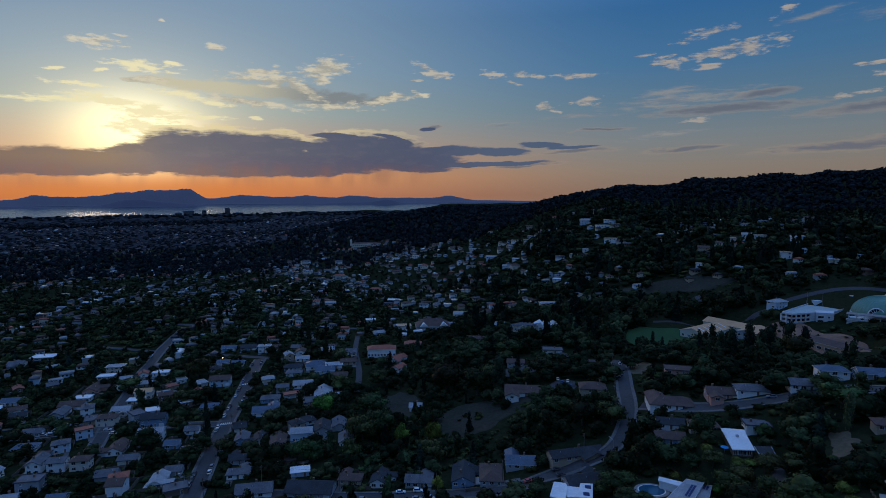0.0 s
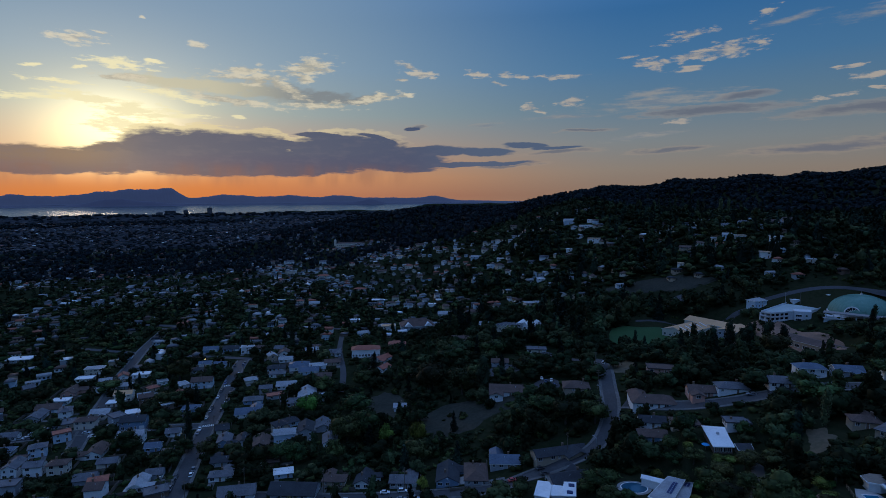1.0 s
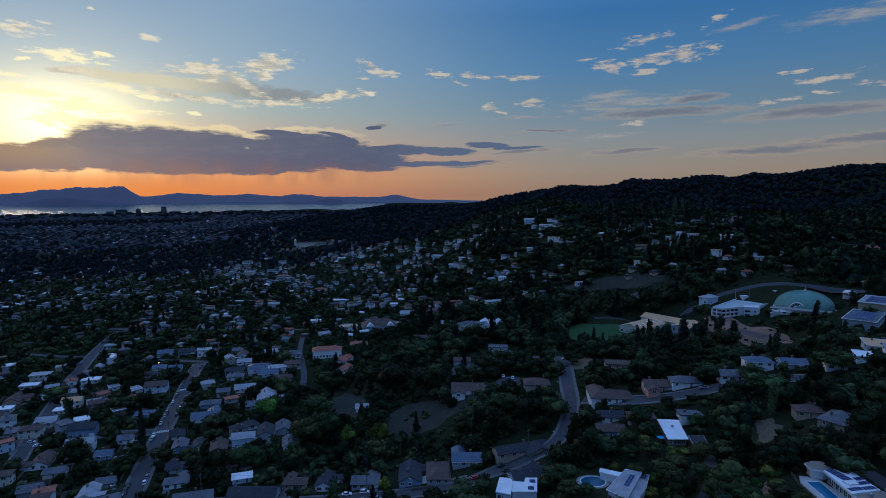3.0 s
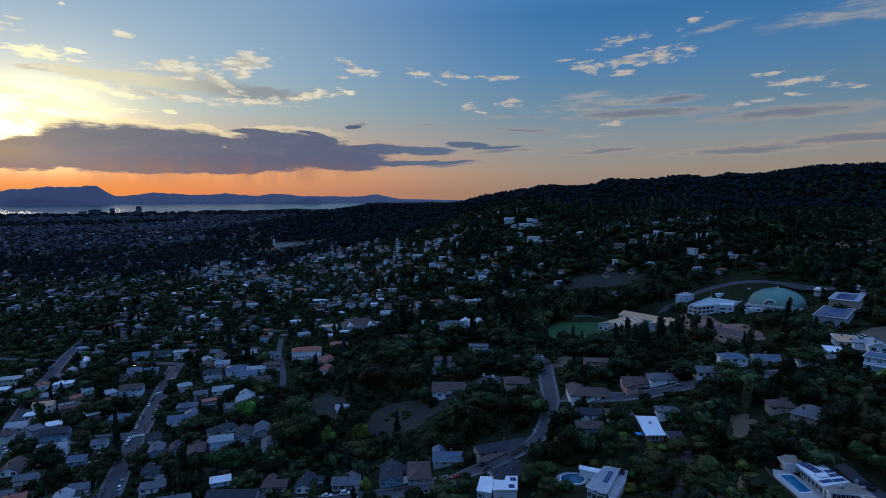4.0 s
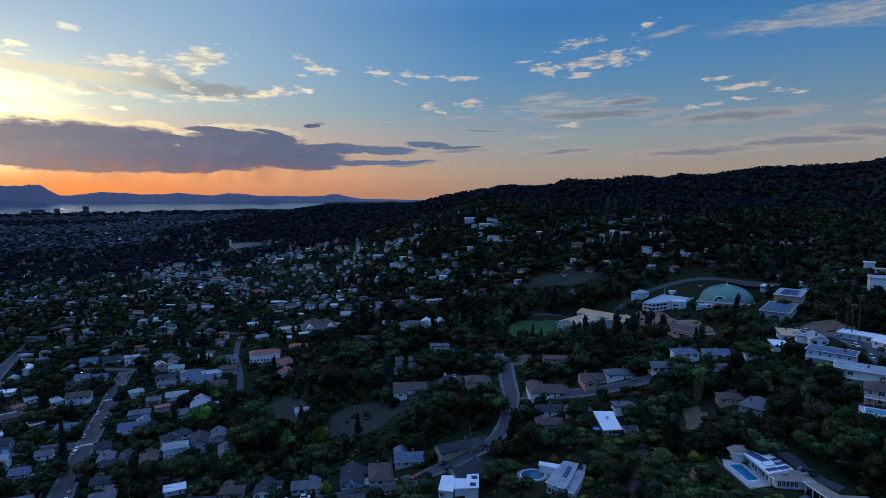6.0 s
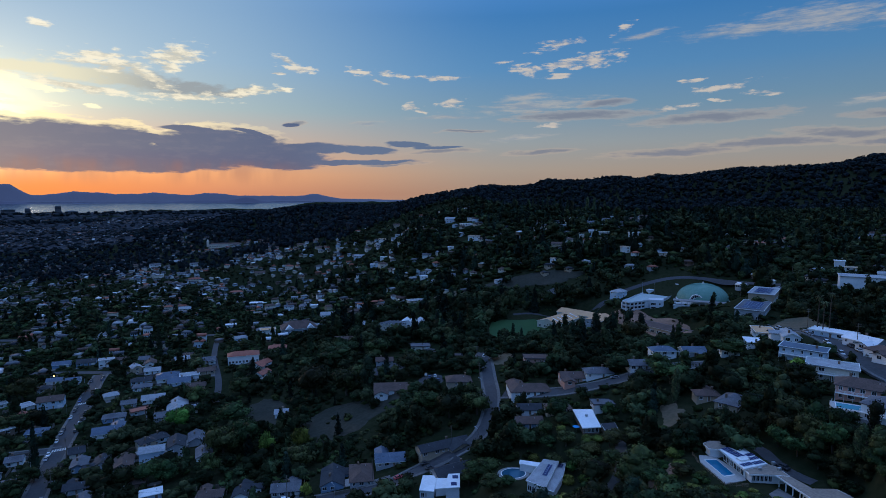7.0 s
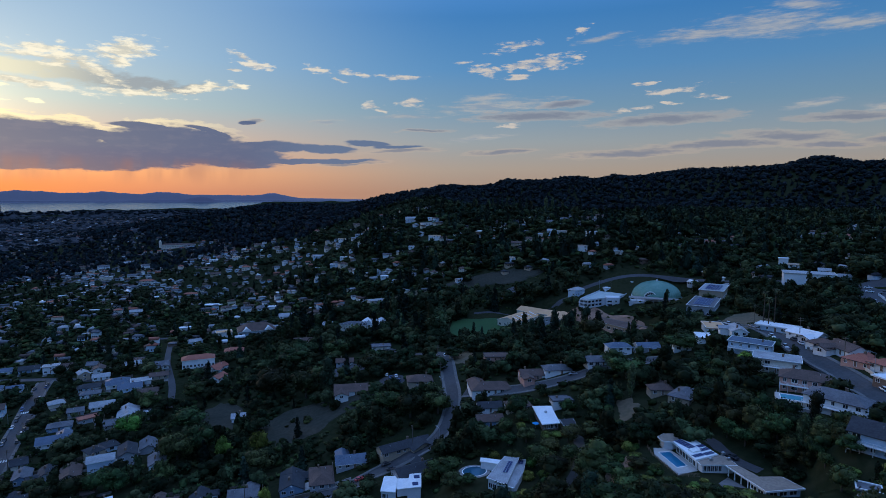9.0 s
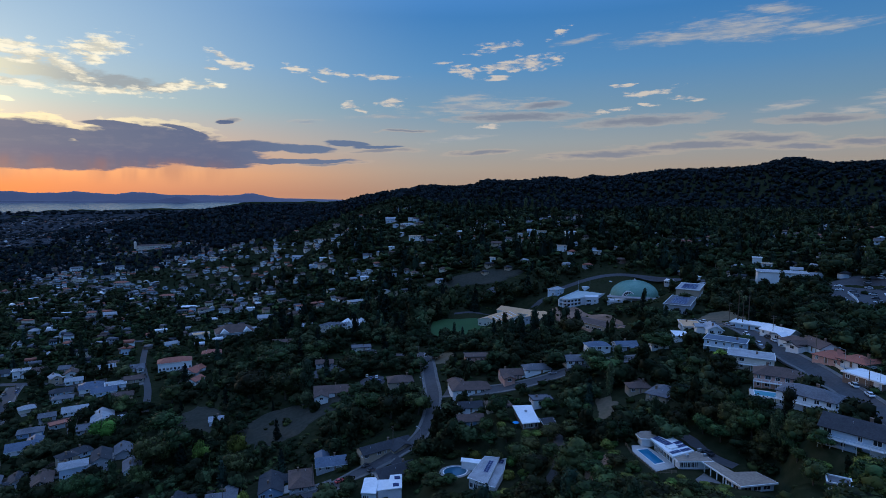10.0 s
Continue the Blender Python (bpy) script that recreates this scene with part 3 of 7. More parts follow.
def polar_sheet(name, a0, a1, na, radii, height, mat, label, category):
    a = np.radians(np.linspace(a0, a1, na))
    r = np.asarray(radii, float)
    x, y = (r[:, None] * np.sin(a)).ravel(), (r[:, None] * np.cos(a)).ravel()
    rr, aa = np.repeat(r, na), np.degrees(np.tile(a, len(r)))
    verts = np.stack([x, y, height(rr, aa)], 1)
    i, j = np.meshgrid(np.arange(len(r) - 1), np.arange(na - 1), indexing="ij")
    p = i * na + j
    tris = np.concatenate([np.stack([p + na, p + 1, p], -1).reshape(-1, 3), np.stack([p + na, p + na + 1, p + 1], -1).reshape(-1, 3)])
    me = mass(name, verts, tris, [mat], np.zeros(len(tris), int))
    me.polygons.foreach_set("use_smooth", [True] * len(me.polygons))
    return tagged(new(name, me), label, category, kind="structure")


M_BAY = surface("bay_water", (0.05, 0.065, 0.085), (0.07, 0.085, 0.1), 0.26, 0.05, 0.006, 0.16, 0.0, "place", 0.0, 0.16)
polar_sheet("water", -75, 8, 160, np.linspace(3600, 4860, 60), lambda r, a: flatland(r) + 0.0, M_BAY, "calm grey bay water reflecting the evening sky", "bay")

M_TOWN = surface("roofs_streets_and_gardens", (0.07, 0.069, 0.075), (0.014, 0.019, 0.021), 0.95, 0.075, 0.014, 0.0, 0.0, "place", 0.0, 0.0)
polar_sheet("ground_town", -75, 3, 320, np.linspace(1650, 3900, 60), lambda r, a: land(r * np.sin(np.radians(a)), r * np.cos(np.radians(a))) + 1.6 - 5.0 * sstep((1800 - r) / 150), M_TOWN, "hazy grey mosaic of distant town blocks", "town")

# azimuth, half width, height above the far shore in metres
FAR_PEAKS = [(-44, 5, 60), (-35.9, 1.2, 24), (-29.8, 1.7, 35), (-26.8, 2.2, 88), (-24.3, 1.2, 74), (-19.8, 2.2, 22), (-13.4, 1.7, 20), (-8.9, 1.6, 22), (0.8, 1.5, 32), (-33, 5, 55), (-18, 6, 44), (-8, 6, 30), (-2, 4, 21), (5, 3, 8), (-58, 6, 40)]
NEAR_PEAKS = [(-29.0, 1.9, 44), (-26.2, 2.2, 22), (-5.8, 1.3, 34), (-9.5, 2.6, 14), (-42, 4, 20)]


def ridge_height(peaks, base):
    def height(r, a):
        top = sum(h * np.exp(-(((a - c) / w) ** 2)) for c, w, h in peaks)
        wob = 2.0 * np.sin(a * 3.1) + 1.3 * np.sin(a * 7.3 + 1) + 0.8 * np.sin(a * 17.7)
        lift = sstep((r - base) / 55)
        return flatland(r) - 3 + lift * (top + 8 + wob * (top + 10) / 70) * (0.96 + 0.04 * np.sin(a * 23 + r / 9))
    return height


# Hills with haze painted in: a bluish base and a faint blue glow.
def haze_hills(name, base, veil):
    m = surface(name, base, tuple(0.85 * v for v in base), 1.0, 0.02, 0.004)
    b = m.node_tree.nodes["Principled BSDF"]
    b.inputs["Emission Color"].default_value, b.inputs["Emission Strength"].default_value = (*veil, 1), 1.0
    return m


polar_sheet("backdrop_far", -75, 20, 900, np.linspace(4690, 4800, 18), ridge_height(FAR_PEAKS, 4700), haze_hills("far_haze_hills", (0.05, 0.06, 0.08), (0.036, 0.048, 0.1)), "haze-blue silhouettes of mountains beyond the bay", "mountains")
polar_sheet("backdrop_near", -75, 8, 600, np.linspace(4500, 4580, 14), ridge_height(NEAR_PEAKS, 4505), haze_hills("near_haze_hills", (0.045, 0.05, 0.07), (0.026, 0.034, 0.075)), "dark haze-blue headlands along the far shore", "headland")


# ---- houses ----
MESHES = {}


def shared(key, make):
    if key not in MESHES:
        MESHES[key] = make()
    return MESHES[key]


def inset_sheet(xs, zs, holes, depth, proud, slot_of):
    """A slab standing proud of a wall, with sunk panels: one connected mesh. xs and zs are the grid lines, holes the sunk cells."""
    s = Shape()
    nx, nz = len(xs), len(zs)
    v = [(x, -proud, z) for z in zs for x in xs]
    faces, slots = [], []
    for b in range(nz - 1):
        for a in range(nx - 1):
            q = [b * nx + a, b * nx + a + 1, (b + 1) * nx + a + 1, (b + 1) * nx + a]
            if (a, b) in holes:
                k = len(v)
                v += [(v[i][0], -proud + depth, v[i][2]) for i in q]
                faces += [[q[i], q[(i + 1) % 4], k + (i + 1) % 4, k + i] for i in range(4)] + [[k, k + 1, k + 2, k + 3]]
                slots += [0] * 4 + [slot_of]
            else:
                faces.append(q)
                slots.append(0)
    rim = [i for i in range(nx)] + [b * nx + nx - 1 for b in range(1, nz)] + [(nz - 1) * nx + a for a in range(nx - 2, -1, -1)] + [b * nx for b in range(nz - 2, 0, -1)]
    k = len(v)
    v += [(v[i][0], 0.0, v[i][2]) for i in rim]
    n = len(rim)
    faces += [[rim[(i + 1) % n], rim[i], k + i, k + (i + 1) % n] for i in range(n)]
    slots += [0] * n
    s.v, s.f, s.s = v, faces, slots
    return s


def window_mesh(w, h):
    def make():
        a = w / 2
        xs = [-a - 0.12, -a, -0.04, 0.04, a, a + 0.12] if w < 3 else [-a - 0.12, -a, -a / 3, a / 3, a, a + 0.12]
        holes = {(1, 1), (3, 1)} if w < 3 else {(1, 1), (2, 1), (3, 1)}
        return inset_sheet(xs, [-0.14, 0, h, h + 0.12], holes, 0.07, 0.1, 1).mesh("window", M_TRIM, M_WIN)
    return shared(("win", w, h), make)


def door_mesh(w, h, mat):
    def make():
        a = w / 2
        return inset_sheet([-a - 0.1, -a, a, a + 0.1], [0, h / 2, h, h + 0.12], {(1, 0), (1, 1)}, 0.05, 0.1, 1).mesh("door", M_TRIM, mat)
    return shared(("door", w, h, mat.name), make)


def roof_mesh(kind, w, d, rise, mat, edge):
    """A roof slab with eaves; its underside lies at z = 0."""
    o, th = 0.55, 0.22
    s = Shape()
    X, Y = w / 2 + o, d / 2 + o
    if kind == "flat":
        s.box(-X, -Y, 0, X, Y, th + 0.08, 0)
        for x0, y0, x1, y1 in ((-X, -Y, X, -Y + 0.25), (-X, Y - 0.25, X, Y), (-X, -Y + 0.25, -X + 0.25, Y - 0.25), (X - 0.25, -Y + 0.25, X, Y - 0.25)):
            s.box(x0, y0, th + 0.08, x1, y1, th + 0.3, 1)
        return s.mesh("roof", mat, edge)
    e = max(0.4, X - Y * 0.95) if kind == "hip" else X
    lo = [(-X, -Y, 0), (X, -Y, 0), (X, Y, 0), (-X, Y, 0), (-e, 0, rise), (e, 0, rise)]
    hi = [(x, y, z + th) for x, y, z in lo]
    faces = [[0, 1, 5, 4], [2, 3, 4, 5], [1, 2, 5], [3, 0, 4]]
    if kind == "hip":
        s.add(hi, faces, 0)
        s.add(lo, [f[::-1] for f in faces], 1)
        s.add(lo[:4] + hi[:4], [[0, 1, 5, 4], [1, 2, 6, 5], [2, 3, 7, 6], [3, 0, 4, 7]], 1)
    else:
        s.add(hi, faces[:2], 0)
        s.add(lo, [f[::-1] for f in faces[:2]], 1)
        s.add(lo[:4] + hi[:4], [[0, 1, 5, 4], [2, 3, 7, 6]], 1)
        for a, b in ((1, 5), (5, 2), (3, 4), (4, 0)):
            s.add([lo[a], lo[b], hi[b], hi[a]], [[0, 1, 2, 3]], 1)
    return s.mesh("roof", mat, edge)


def wall_mesh(w, d, h, rise, gable, mat, foot=3.0):
    s = Shape()
    s.box(-w / 2, -d / 2, -foot, w / 2, d / 2, h)
    if gable:
        r = rise * (d / 2) / (d / 2 + 0.55)
        for sx in (-1, 1):
            x0, x1 = sorted((sx * w / 2, sx * (w / 2 - 0.2)))
            s.add([(x0, -d / 2, h), (x1, -d / 2, h), (x1, d / 2, h), (x0, d / 2, h), (x0, 0, h + r), (x1, 0, h + r)],
                  [[0, 1, 2, 3], [0, 4, 5, 1], [2, 5, 4, 3], [1, 5, 2], [3, 4, 0]])
    return s.mesh("wall", mat)


ROOF_WORD = {"gable": "gabled", "hip": "hipped", "flat": "flat"}


def panels(parent, cx, cy, z, nx, ny, turn=0.0, tilt=0.0, size=(1.0, 1.65)):
    """Rows of solar panels, each a framed slab of its own."""
    def make():
        s = Shape()
        a, b = size[0] / 2 - 0.02, size[1] / 2 - 0.02
        s.box(-a, -b, 0, a, b, 0.05, 1)
        s.box(-a + 0.05, -b + 0.05, 0.05, a - 0.05, b - 0.05, 0.055, 0)
        return s.mesh("solar_panel", M_SOLAR, M_METAL)
    me = shared(("pv", size), make)
    for i in range(nx):
        for j in range(ny):
            m = pose(cx, cy, z, tilt, 0, turn) @ pose((i - (nx - 1) / 2) * size[0], (j - (ny - 1) / 2) * size[1], 0.03)
            part("solar_panel", me, parent, at=m)


LOTS = []


def house(x, y, turn, w, d, storeys, kind, roof, wall, rng, name="house", group="", extras=4, base=None):
    """A house with its long side along x, its own walls, roof, windows, doors and chimney."""
    z = ground_at(x, y) if base is None else base
    h = 2.7 * storeys - 0.1
    rise = 0.0 if kind == "flat" else (d / 2 + 0.55) * (0.5 if kind == "gable" else 0.44)
    label = f"{'two-storey' if storeys > 1 else 'single-storey'} {wall} house with a {roof} {ROOF_WORD[kind]} roof"
    ob = thing(name, label, "house", pose(x, y, z, 0, 0, turn), group)
    c, s0 = math.cos(radians(turn)), math.sin(radians(turn))
    low = min(ground_at(x + c * a * w / 2 - s0 * b * d / 2, y + s0 * a * w / 2 + c * b * d / 2) for a in (-1, 1) for b in (-1, 1))
    part("wall", wall_mesh(w, d, h, rise, kind == "gable", WALLS[wall], max(0.6, z - low + 0.6)), ob)
    drop = rise * 0.55 / (d / 2 + 0.55) if rise else 0.0
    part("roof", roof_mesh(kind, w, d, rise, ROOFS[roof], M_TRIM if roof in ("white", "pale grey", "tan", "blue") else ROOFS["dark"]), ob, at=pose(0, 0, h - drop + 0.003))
    if extras == 4 and storeys == 1 and kind != "flat" and w > 9 and rng.uniform() < 0.5:
        # a lower wing at right angles
        ww, wd = w * rng.uniform(0.35, 0.45), d * rng.uniform(0.45, 0.6)
        side, end = rng.choice([-1, 1]), rng.choice([-1, 1])
        wr = (ww / 2 + 0.55) * 0.42
        at = pose(end * (w / 2 - ww / 2 - 0.3), side * (d / 2 + wd / 2 - 0.5), 0, 0, 0, 90)
        wing = part("wing", wall_mesh(wd + 1.0, ww, h - 0.15, wr, True, WALLS[wall], max(0.6, z - low + 0.6)), ob, at=at)
        part("roof", roof_mesh("gable", wd + 3.0, ww, wr, ROOFS[roof], ROOFS["dark"]), wing, at=pose(-side * 0.6, 0, h - 0.15 - wr * 0.55 / (ww / 2 + 0.55) + 0.003))
        part("window", window_mesh(1.8, 1.3), wing, at=pose(0, 0, 0, 0, 0, 90 * side) @ pose(0, -(wd + 1.0) / 2 - 0.003, 1.0))
    sizes = ((1.3, 1.2), (1.8, 1.3), (0.9, 1.2))
    if extras:
        to_valley = math.degrees(math.atan2(-y, -x))
        for side, run, off, rz in ((0, w, d / 2, 0), (1, d, w / 2, 90), (2, w, d / 2, 180), (3, d, w / 2, 270)):
            face = (turn + rz - 90 - to_valley + 180) % 360 - 180
            if extras < 4 and abs(face) > 75:
                continue
            count = max(1, int(run / (3.1 if extras == 4 else 3.8)))
            for st in range(storeys):
                for k in range(count):
                    u = (k + 0.5) * run / count - run / 2
                    if side == 0 and st == 0 and k == count // 2:
                        at = pose(0, 0, 0, 0, 0, rz) @ pose(u, -off - 0.003, 0.15)
                        part("door", door_mesh(1.0, 2.1, WALLS["brown"]), ob, at=at)
                        continue
                    if side == 0 and st == 0 and k == count - 1 and w > 12:
                        part("garage_door", door_mesh(2.6, 2.2, WALLS["white"]), ob, at=pose(0, 0, 0, 0, 0, rz) @ pose(u, -off - 0.003, 0.1))
                        continue
                    if rng.uniform() < 0.22:
                        continue
                    ww, wh = sizes[rng.integers(3)]
                    part("window", window_mesh(ww, wh), ob, at=pose(0, 0, 0, 0, 0, rz) @ pose(u, -off - 0.003, st * 2.7 + 0.9))
        if kind != "flat" or rng.uniform() < 0.4:
            def chim():
                s = Shape()
                s.box(-0.4, -0.35, -1.2, 0.4, 0.35, 1.3, 0)
                s.box(-0.48, -0.43, 1.3, 0.48, 0.43, 1.42, 0)
                return s.mesh("chimney", WALLS["brown"])
            part("chimney", shared("chimney", chim), ob, at=pose(w * rng.uniform(-0.3, 0.3), d * 0.12, h + rise * 0.75))

        def vent():
            s = Shape()
            s.tube((0, 0, -0.3), (0, 0, 0.45), 0.08, 0.08, 6)
            s.tube((0, 0, 0.45), (0, 0, 0.55), 0.14, 0.1, 6)
            return s.mesh("roof_vent", M_METAL)
        part("roof_vent", shared("vent", vent), ob, at=pose(w * rng.uniform(-0.35, 0.35), -d * 0.2, h + rise * 0.6 + 0.1))
    claim(x, y, max(w, d) * 0.42 + 1.0)
    if z < 3:
        LOTS.append((x, y, turn, w, d))
        open_view(x, y, max(w, d) / 2, 12.0, 2.2)
    else:
        open_view(x, y, max(w, d) / 2, *((24.0, 1.8) if extras == 4 else (18.0, 2.2)))
    return ob


# ---- trees ----
def ico(level):
    bm = bmesh.new()
    bmesh.ops.create_icosphere(bm, subdivisions=level, radius=1)
    v = np.array([p.co[:] for p in bm.verts])
    f = np.array([[p.index for p in q.verts] for q in bm.faces])
    bm.free()
    return v, f


ICO1, ICO2 = ico(1), ico(2)


def crown_arrays(rng, kind, lobes, leaves, level, leaf):
    """Crown of a tree 1 m high and about 1 m wide: lumpy lobes hung with many loose leaf clumps."""
    sv, sf = ICO1 if level == 1 else ICO2
    V, T, k = [], [], 0
    centres = []
    for i in range(lobes):
        if kind == "conifer":
            h = 0.14 + 0.8 * i / max(1, lobes - 1)
            c, s = np.array([rng.normal(0, 0.015), rng.normal(0, 0.015), h]), np.array([1, 1, 0.75]) * (0.26 * (1.04 - h) + 0.03)
            s = s * np.array([1, 1, 0.16 / max(s[2], 0.05)]) if lobes > 3 else s * np.array([1, 1, 2.2])
        elif kind == "tall":
            h = 0.22 + 0.66 * i / max(1, lobes - 1)
            c, s = np.array([rng.normal(0, 0.05), rng.normal(0, 0.05), h]), np.array([1, 1, 1.25]) * rng.uniform(0.13, 0.19)
        else:
            a, d = rng.uniform(0, 6.283), 0.27 * math.sqrt(rng.uniform(0, 1))
            c = np.array([d * math.cos(a), d * math.sin(a), rng.uniform(0.42, 0.74) - d * 0.35])
            s = np.array([1, 1, 0.82]) * rng.uniform(0.15, 0.28)
        if lobes == 1:
            c, s = np.array([0, 0, 0.55]), np.array([0.42, 0.42, 0.45]) if kind != "conifer" else np.array([0.3, 0.3, 0.5])
        centres.append((c, s))
        lump = 1 + (0.24 if lobes > 1 else 0.42) * rng.uniform(-1, 1, len(sv))
        if kind == "conifer":
            lump = lump * (1.15 - 0.55 * (sv[:, 2] > 0.2))
        core = sv * s * (0.95 if leaves < 60 else 0.8) * lump[:, None]
        if kind == "conifer" and lobes == 1:
            core[:, :2] *= (0.56 - 0.45 * sv[:, 2:] )
        V.append(c + core)
        T.append(sf + k)
        k += len(sv)
    if leaves:
        pick = rng.integers(0, lobes, leaves)
        d = rng.normal(size=(leaves, 3))
        d /= np.linalg.norm(d, axis=1)[:, None]
        C, S = np.array([c for c, s in centres])[pick], np.array([s for c, s in centres])[pick]
        p = d * S * (rng.uniform(0.84, 1.08, leaves) if leaves < 60 else rng.uniform(0.76, 1.0, leaves) + 0.24 * rng.uniform(0, 1, leaves) ** 3)[:, None]
        if kind == "conifer" and lobes == 1:
            p[:, :2] *= 0.6 - 0.45 * d[:, 2:]
        p = C + p
        n = d + 1.1 * rng.normal(size=(leaves, 3))
        n /= np.linalg.norm(n, axis=1)[:, None]
        u = np.cross(n, rng.normal(size=(leaves, 3)))
        u /= np.linalg.norm(u, axis=1)[:, None] + 1e-6
        w = np.cross(n, u)
        sz = leaf * rng.uniform(0.6, 1.3, leaves)[:, None]
        V.append(np.stack([p - u * sz, p + u * sz - w * sz * 0.3, p + w * sz * 1.2], 1).reshape(-1, 3))
        T.append(k + 3 * np.arange(leaves)[:, None] + [0, 1, 2])
    return np.vstack(V), np.vstack(T)


def tree_parts(kind, look_of, seed):
    """Trunk and crown meshes of one tree, 1 m high."""
    rng = np.random.default_rng(seed)
    if kind == "conifer":
        v, t = crown_arrays(rng, "conifer", 9, 1000, 1, 0.03)
    elif kind == "tall":
        v, t = crown_arrays(rng, "tall", 9, 1200, 1, 0.03)
    else:
        v, t = crown_arrays(rng, "round", 14, 1350, 1, 0.032)
    crown = mass("crown", v, t, [LEAF[look_of]], np.zeros(len(t), int))
    s = Shape()
    s.tube((0, 0, -0.25), (0.01, 0, 0.3), 0.035, 0.024, 8)
    for i in range(5):
        a = i * 1.257 + rng.uniform(0, 0.6)
        s.tube((0.01, 0, 0.24), (0.2 * math.cos(a), 0.2 * math.sin(a), rng.uniform(0.45, 0.62)), 0.018, 0.007, 6)
    s.tube((0.01, 0, 0.29), (0, 0.01, 0.75), 0.022, 0.006, 6)
    return s.mesh("trunk", M_TRUNK), crown


TREE_KINDS = {
    "oak_tree": [tree_parts("round", "oak", 10 + i) for i in range(5)],
    "conifer_tree": [tree_parts("conifer", "conifer", 30 + i) for i in range(3)],
    "bright_tree": [tree_parts("round", "bright", 40 + i) for i in range(2)],
    "gum_tree": [tree_parts("tall", "gum", 50 + i) for i in range(3)],
    "pine_tree": [tree_parts("tall", "conifer", 70 + i) for i in range(3)],
    "shrub": [tree_parts("round", "shrub", 60 + i) for i in range(3)],
}
TREE_TAGS = {
    "oak_tree": ("dark green broadleaf tree with a dense round crown", "tree"),
    "conifer_tree": ("dark pointed conifer with drooping branches", "conifer"),
    "bright_tree": ("bright green leafy tree standing out from its neighbours", "tree"),
    "gum_tree": ("tall grey-green tree with an open ragged crown", "tree"),
    "pine_tree": ("tall dark pine with a ragged open crown", "pine"),
    "shrub": ("low spreading green shrub on the slope", "shrub"),
}


def tree(kind, x, y, height, width, rng, base=None):
    trunk, crown = TREE_KINDS[kind][rng.integers(len(TREE_KINDS[kind]))]
    label, cat = TREE_TAGS[kind]
    z = ground_at(x, y) if base is None else base
    sink = 0.22 * height if kind == "shrub" else 0.0
    m = Matrix.Translation((x, y, z - sink)) @ Matrix.Rotation(rng.uniform(0, 6.283), 4, "Z") @ Matrix.Diagonal((width, width, height, 1))
    ob = thing(kind, label, cat, m, "trees and shrubs of the hillside")
    part("trunk", trunk, ob)
    part("crown", crown, ob)
    return ob


# where no tree may stand: 4 m cells
TAKEN = set()


def claim(x, y, radius):
    n = int(radius // 4) + 1
    for i in range(-n, n + 1):
        for j in range(-n, n + 1):
            if math.hypot(i, j) * 4 <= radius + 2:
                TAKEN.add((int(x // 4) + i, int(y // 4) + j))


# how high a tree may grow before houses and roads: 4 m cells
CAP = {}


def open_view(x, y, half, reach=24.0, start=1.8):
    """Keep the gardens on the valley side of a house or road low."""
    r = math.hypot(x, y)
    dx, dy, z0 = -x / r, -y / r, ground_at(x, y)
    cells = {}
    for k in range(int(reach // 3)):
        s = 1.5 + 3 * k
        for j in range(-int(half // 3) - 1, int(half // 3) + 2):
            c = int((x + dx * s - dy * 3 * j) // 4), int((y + dy * s + dx * 3 * j) // 4)
            cells[c] = min(cells.get(c, 999.0), z0 + s * (130 - z0) / r)
    low = land([4 * c[0] + 2 for c in cells], [4 * c[1] + 2 for c in cells])
    for (c, line), g in zip(cells.items(), low):
        CAP[c] = min(CAP.get(c, 99.0), max(1.0, start + line - float(g)))


def is_free(x, y):
    return (int(x // 4), int(y // 4)) not in TAKEN


# ---- the streets' houses: x, y, turn, width, depth, storeys, roof form, roof colour, wall colour ----
WEST_BLOCKS = [
    (-348.3, 479.0, 10.4, 17.7, 11.0, 1, "flat", "white", "grey"),
    (-356.8, 458.9, 10.4, 12.1, 7.5, 1, "gable", "grey", "cream"),
    (-340.4, 426.7, 10.4, 9.0, 6.5, 1, "gable", "grey", "white"),
    (-263.6, 427.8, 10.4, 11.4, 7.1, 1, "flat", "white", "cream"),
    (-265.5, 444.1, 10.4, 12.7, 7.9, 2, "flat", "pale grey", "cream"),
    (-225.6, 437.4, 10.4, 11.9, 7.4, 1, "flat", "white", "white"),
    (-224.0, 411.2, 10.4, 10.4, 6.5, 1, "gable", "pale grey", "grey"),
    (-211.4, 385.1, 10.4, 11.1, 6.9, 2, "gable", "tan", "cream"),
    (-256.1, 399.3, 100.4, 14.7, 9.1, 1, "gable", "brown", "pink"),
    (-251.7, 380.6, 10.4, 10.2, 6.5, 1, "flat", "white", "white"),
    (-250.5, 367.4, 10.4, 15.0, 9.3, 1, "gable", "brown", "pale blue"),
    (-249.6, 353.3, 100.4, 13.4, 8.3, 1, "gable", "grey", "grey"),
]
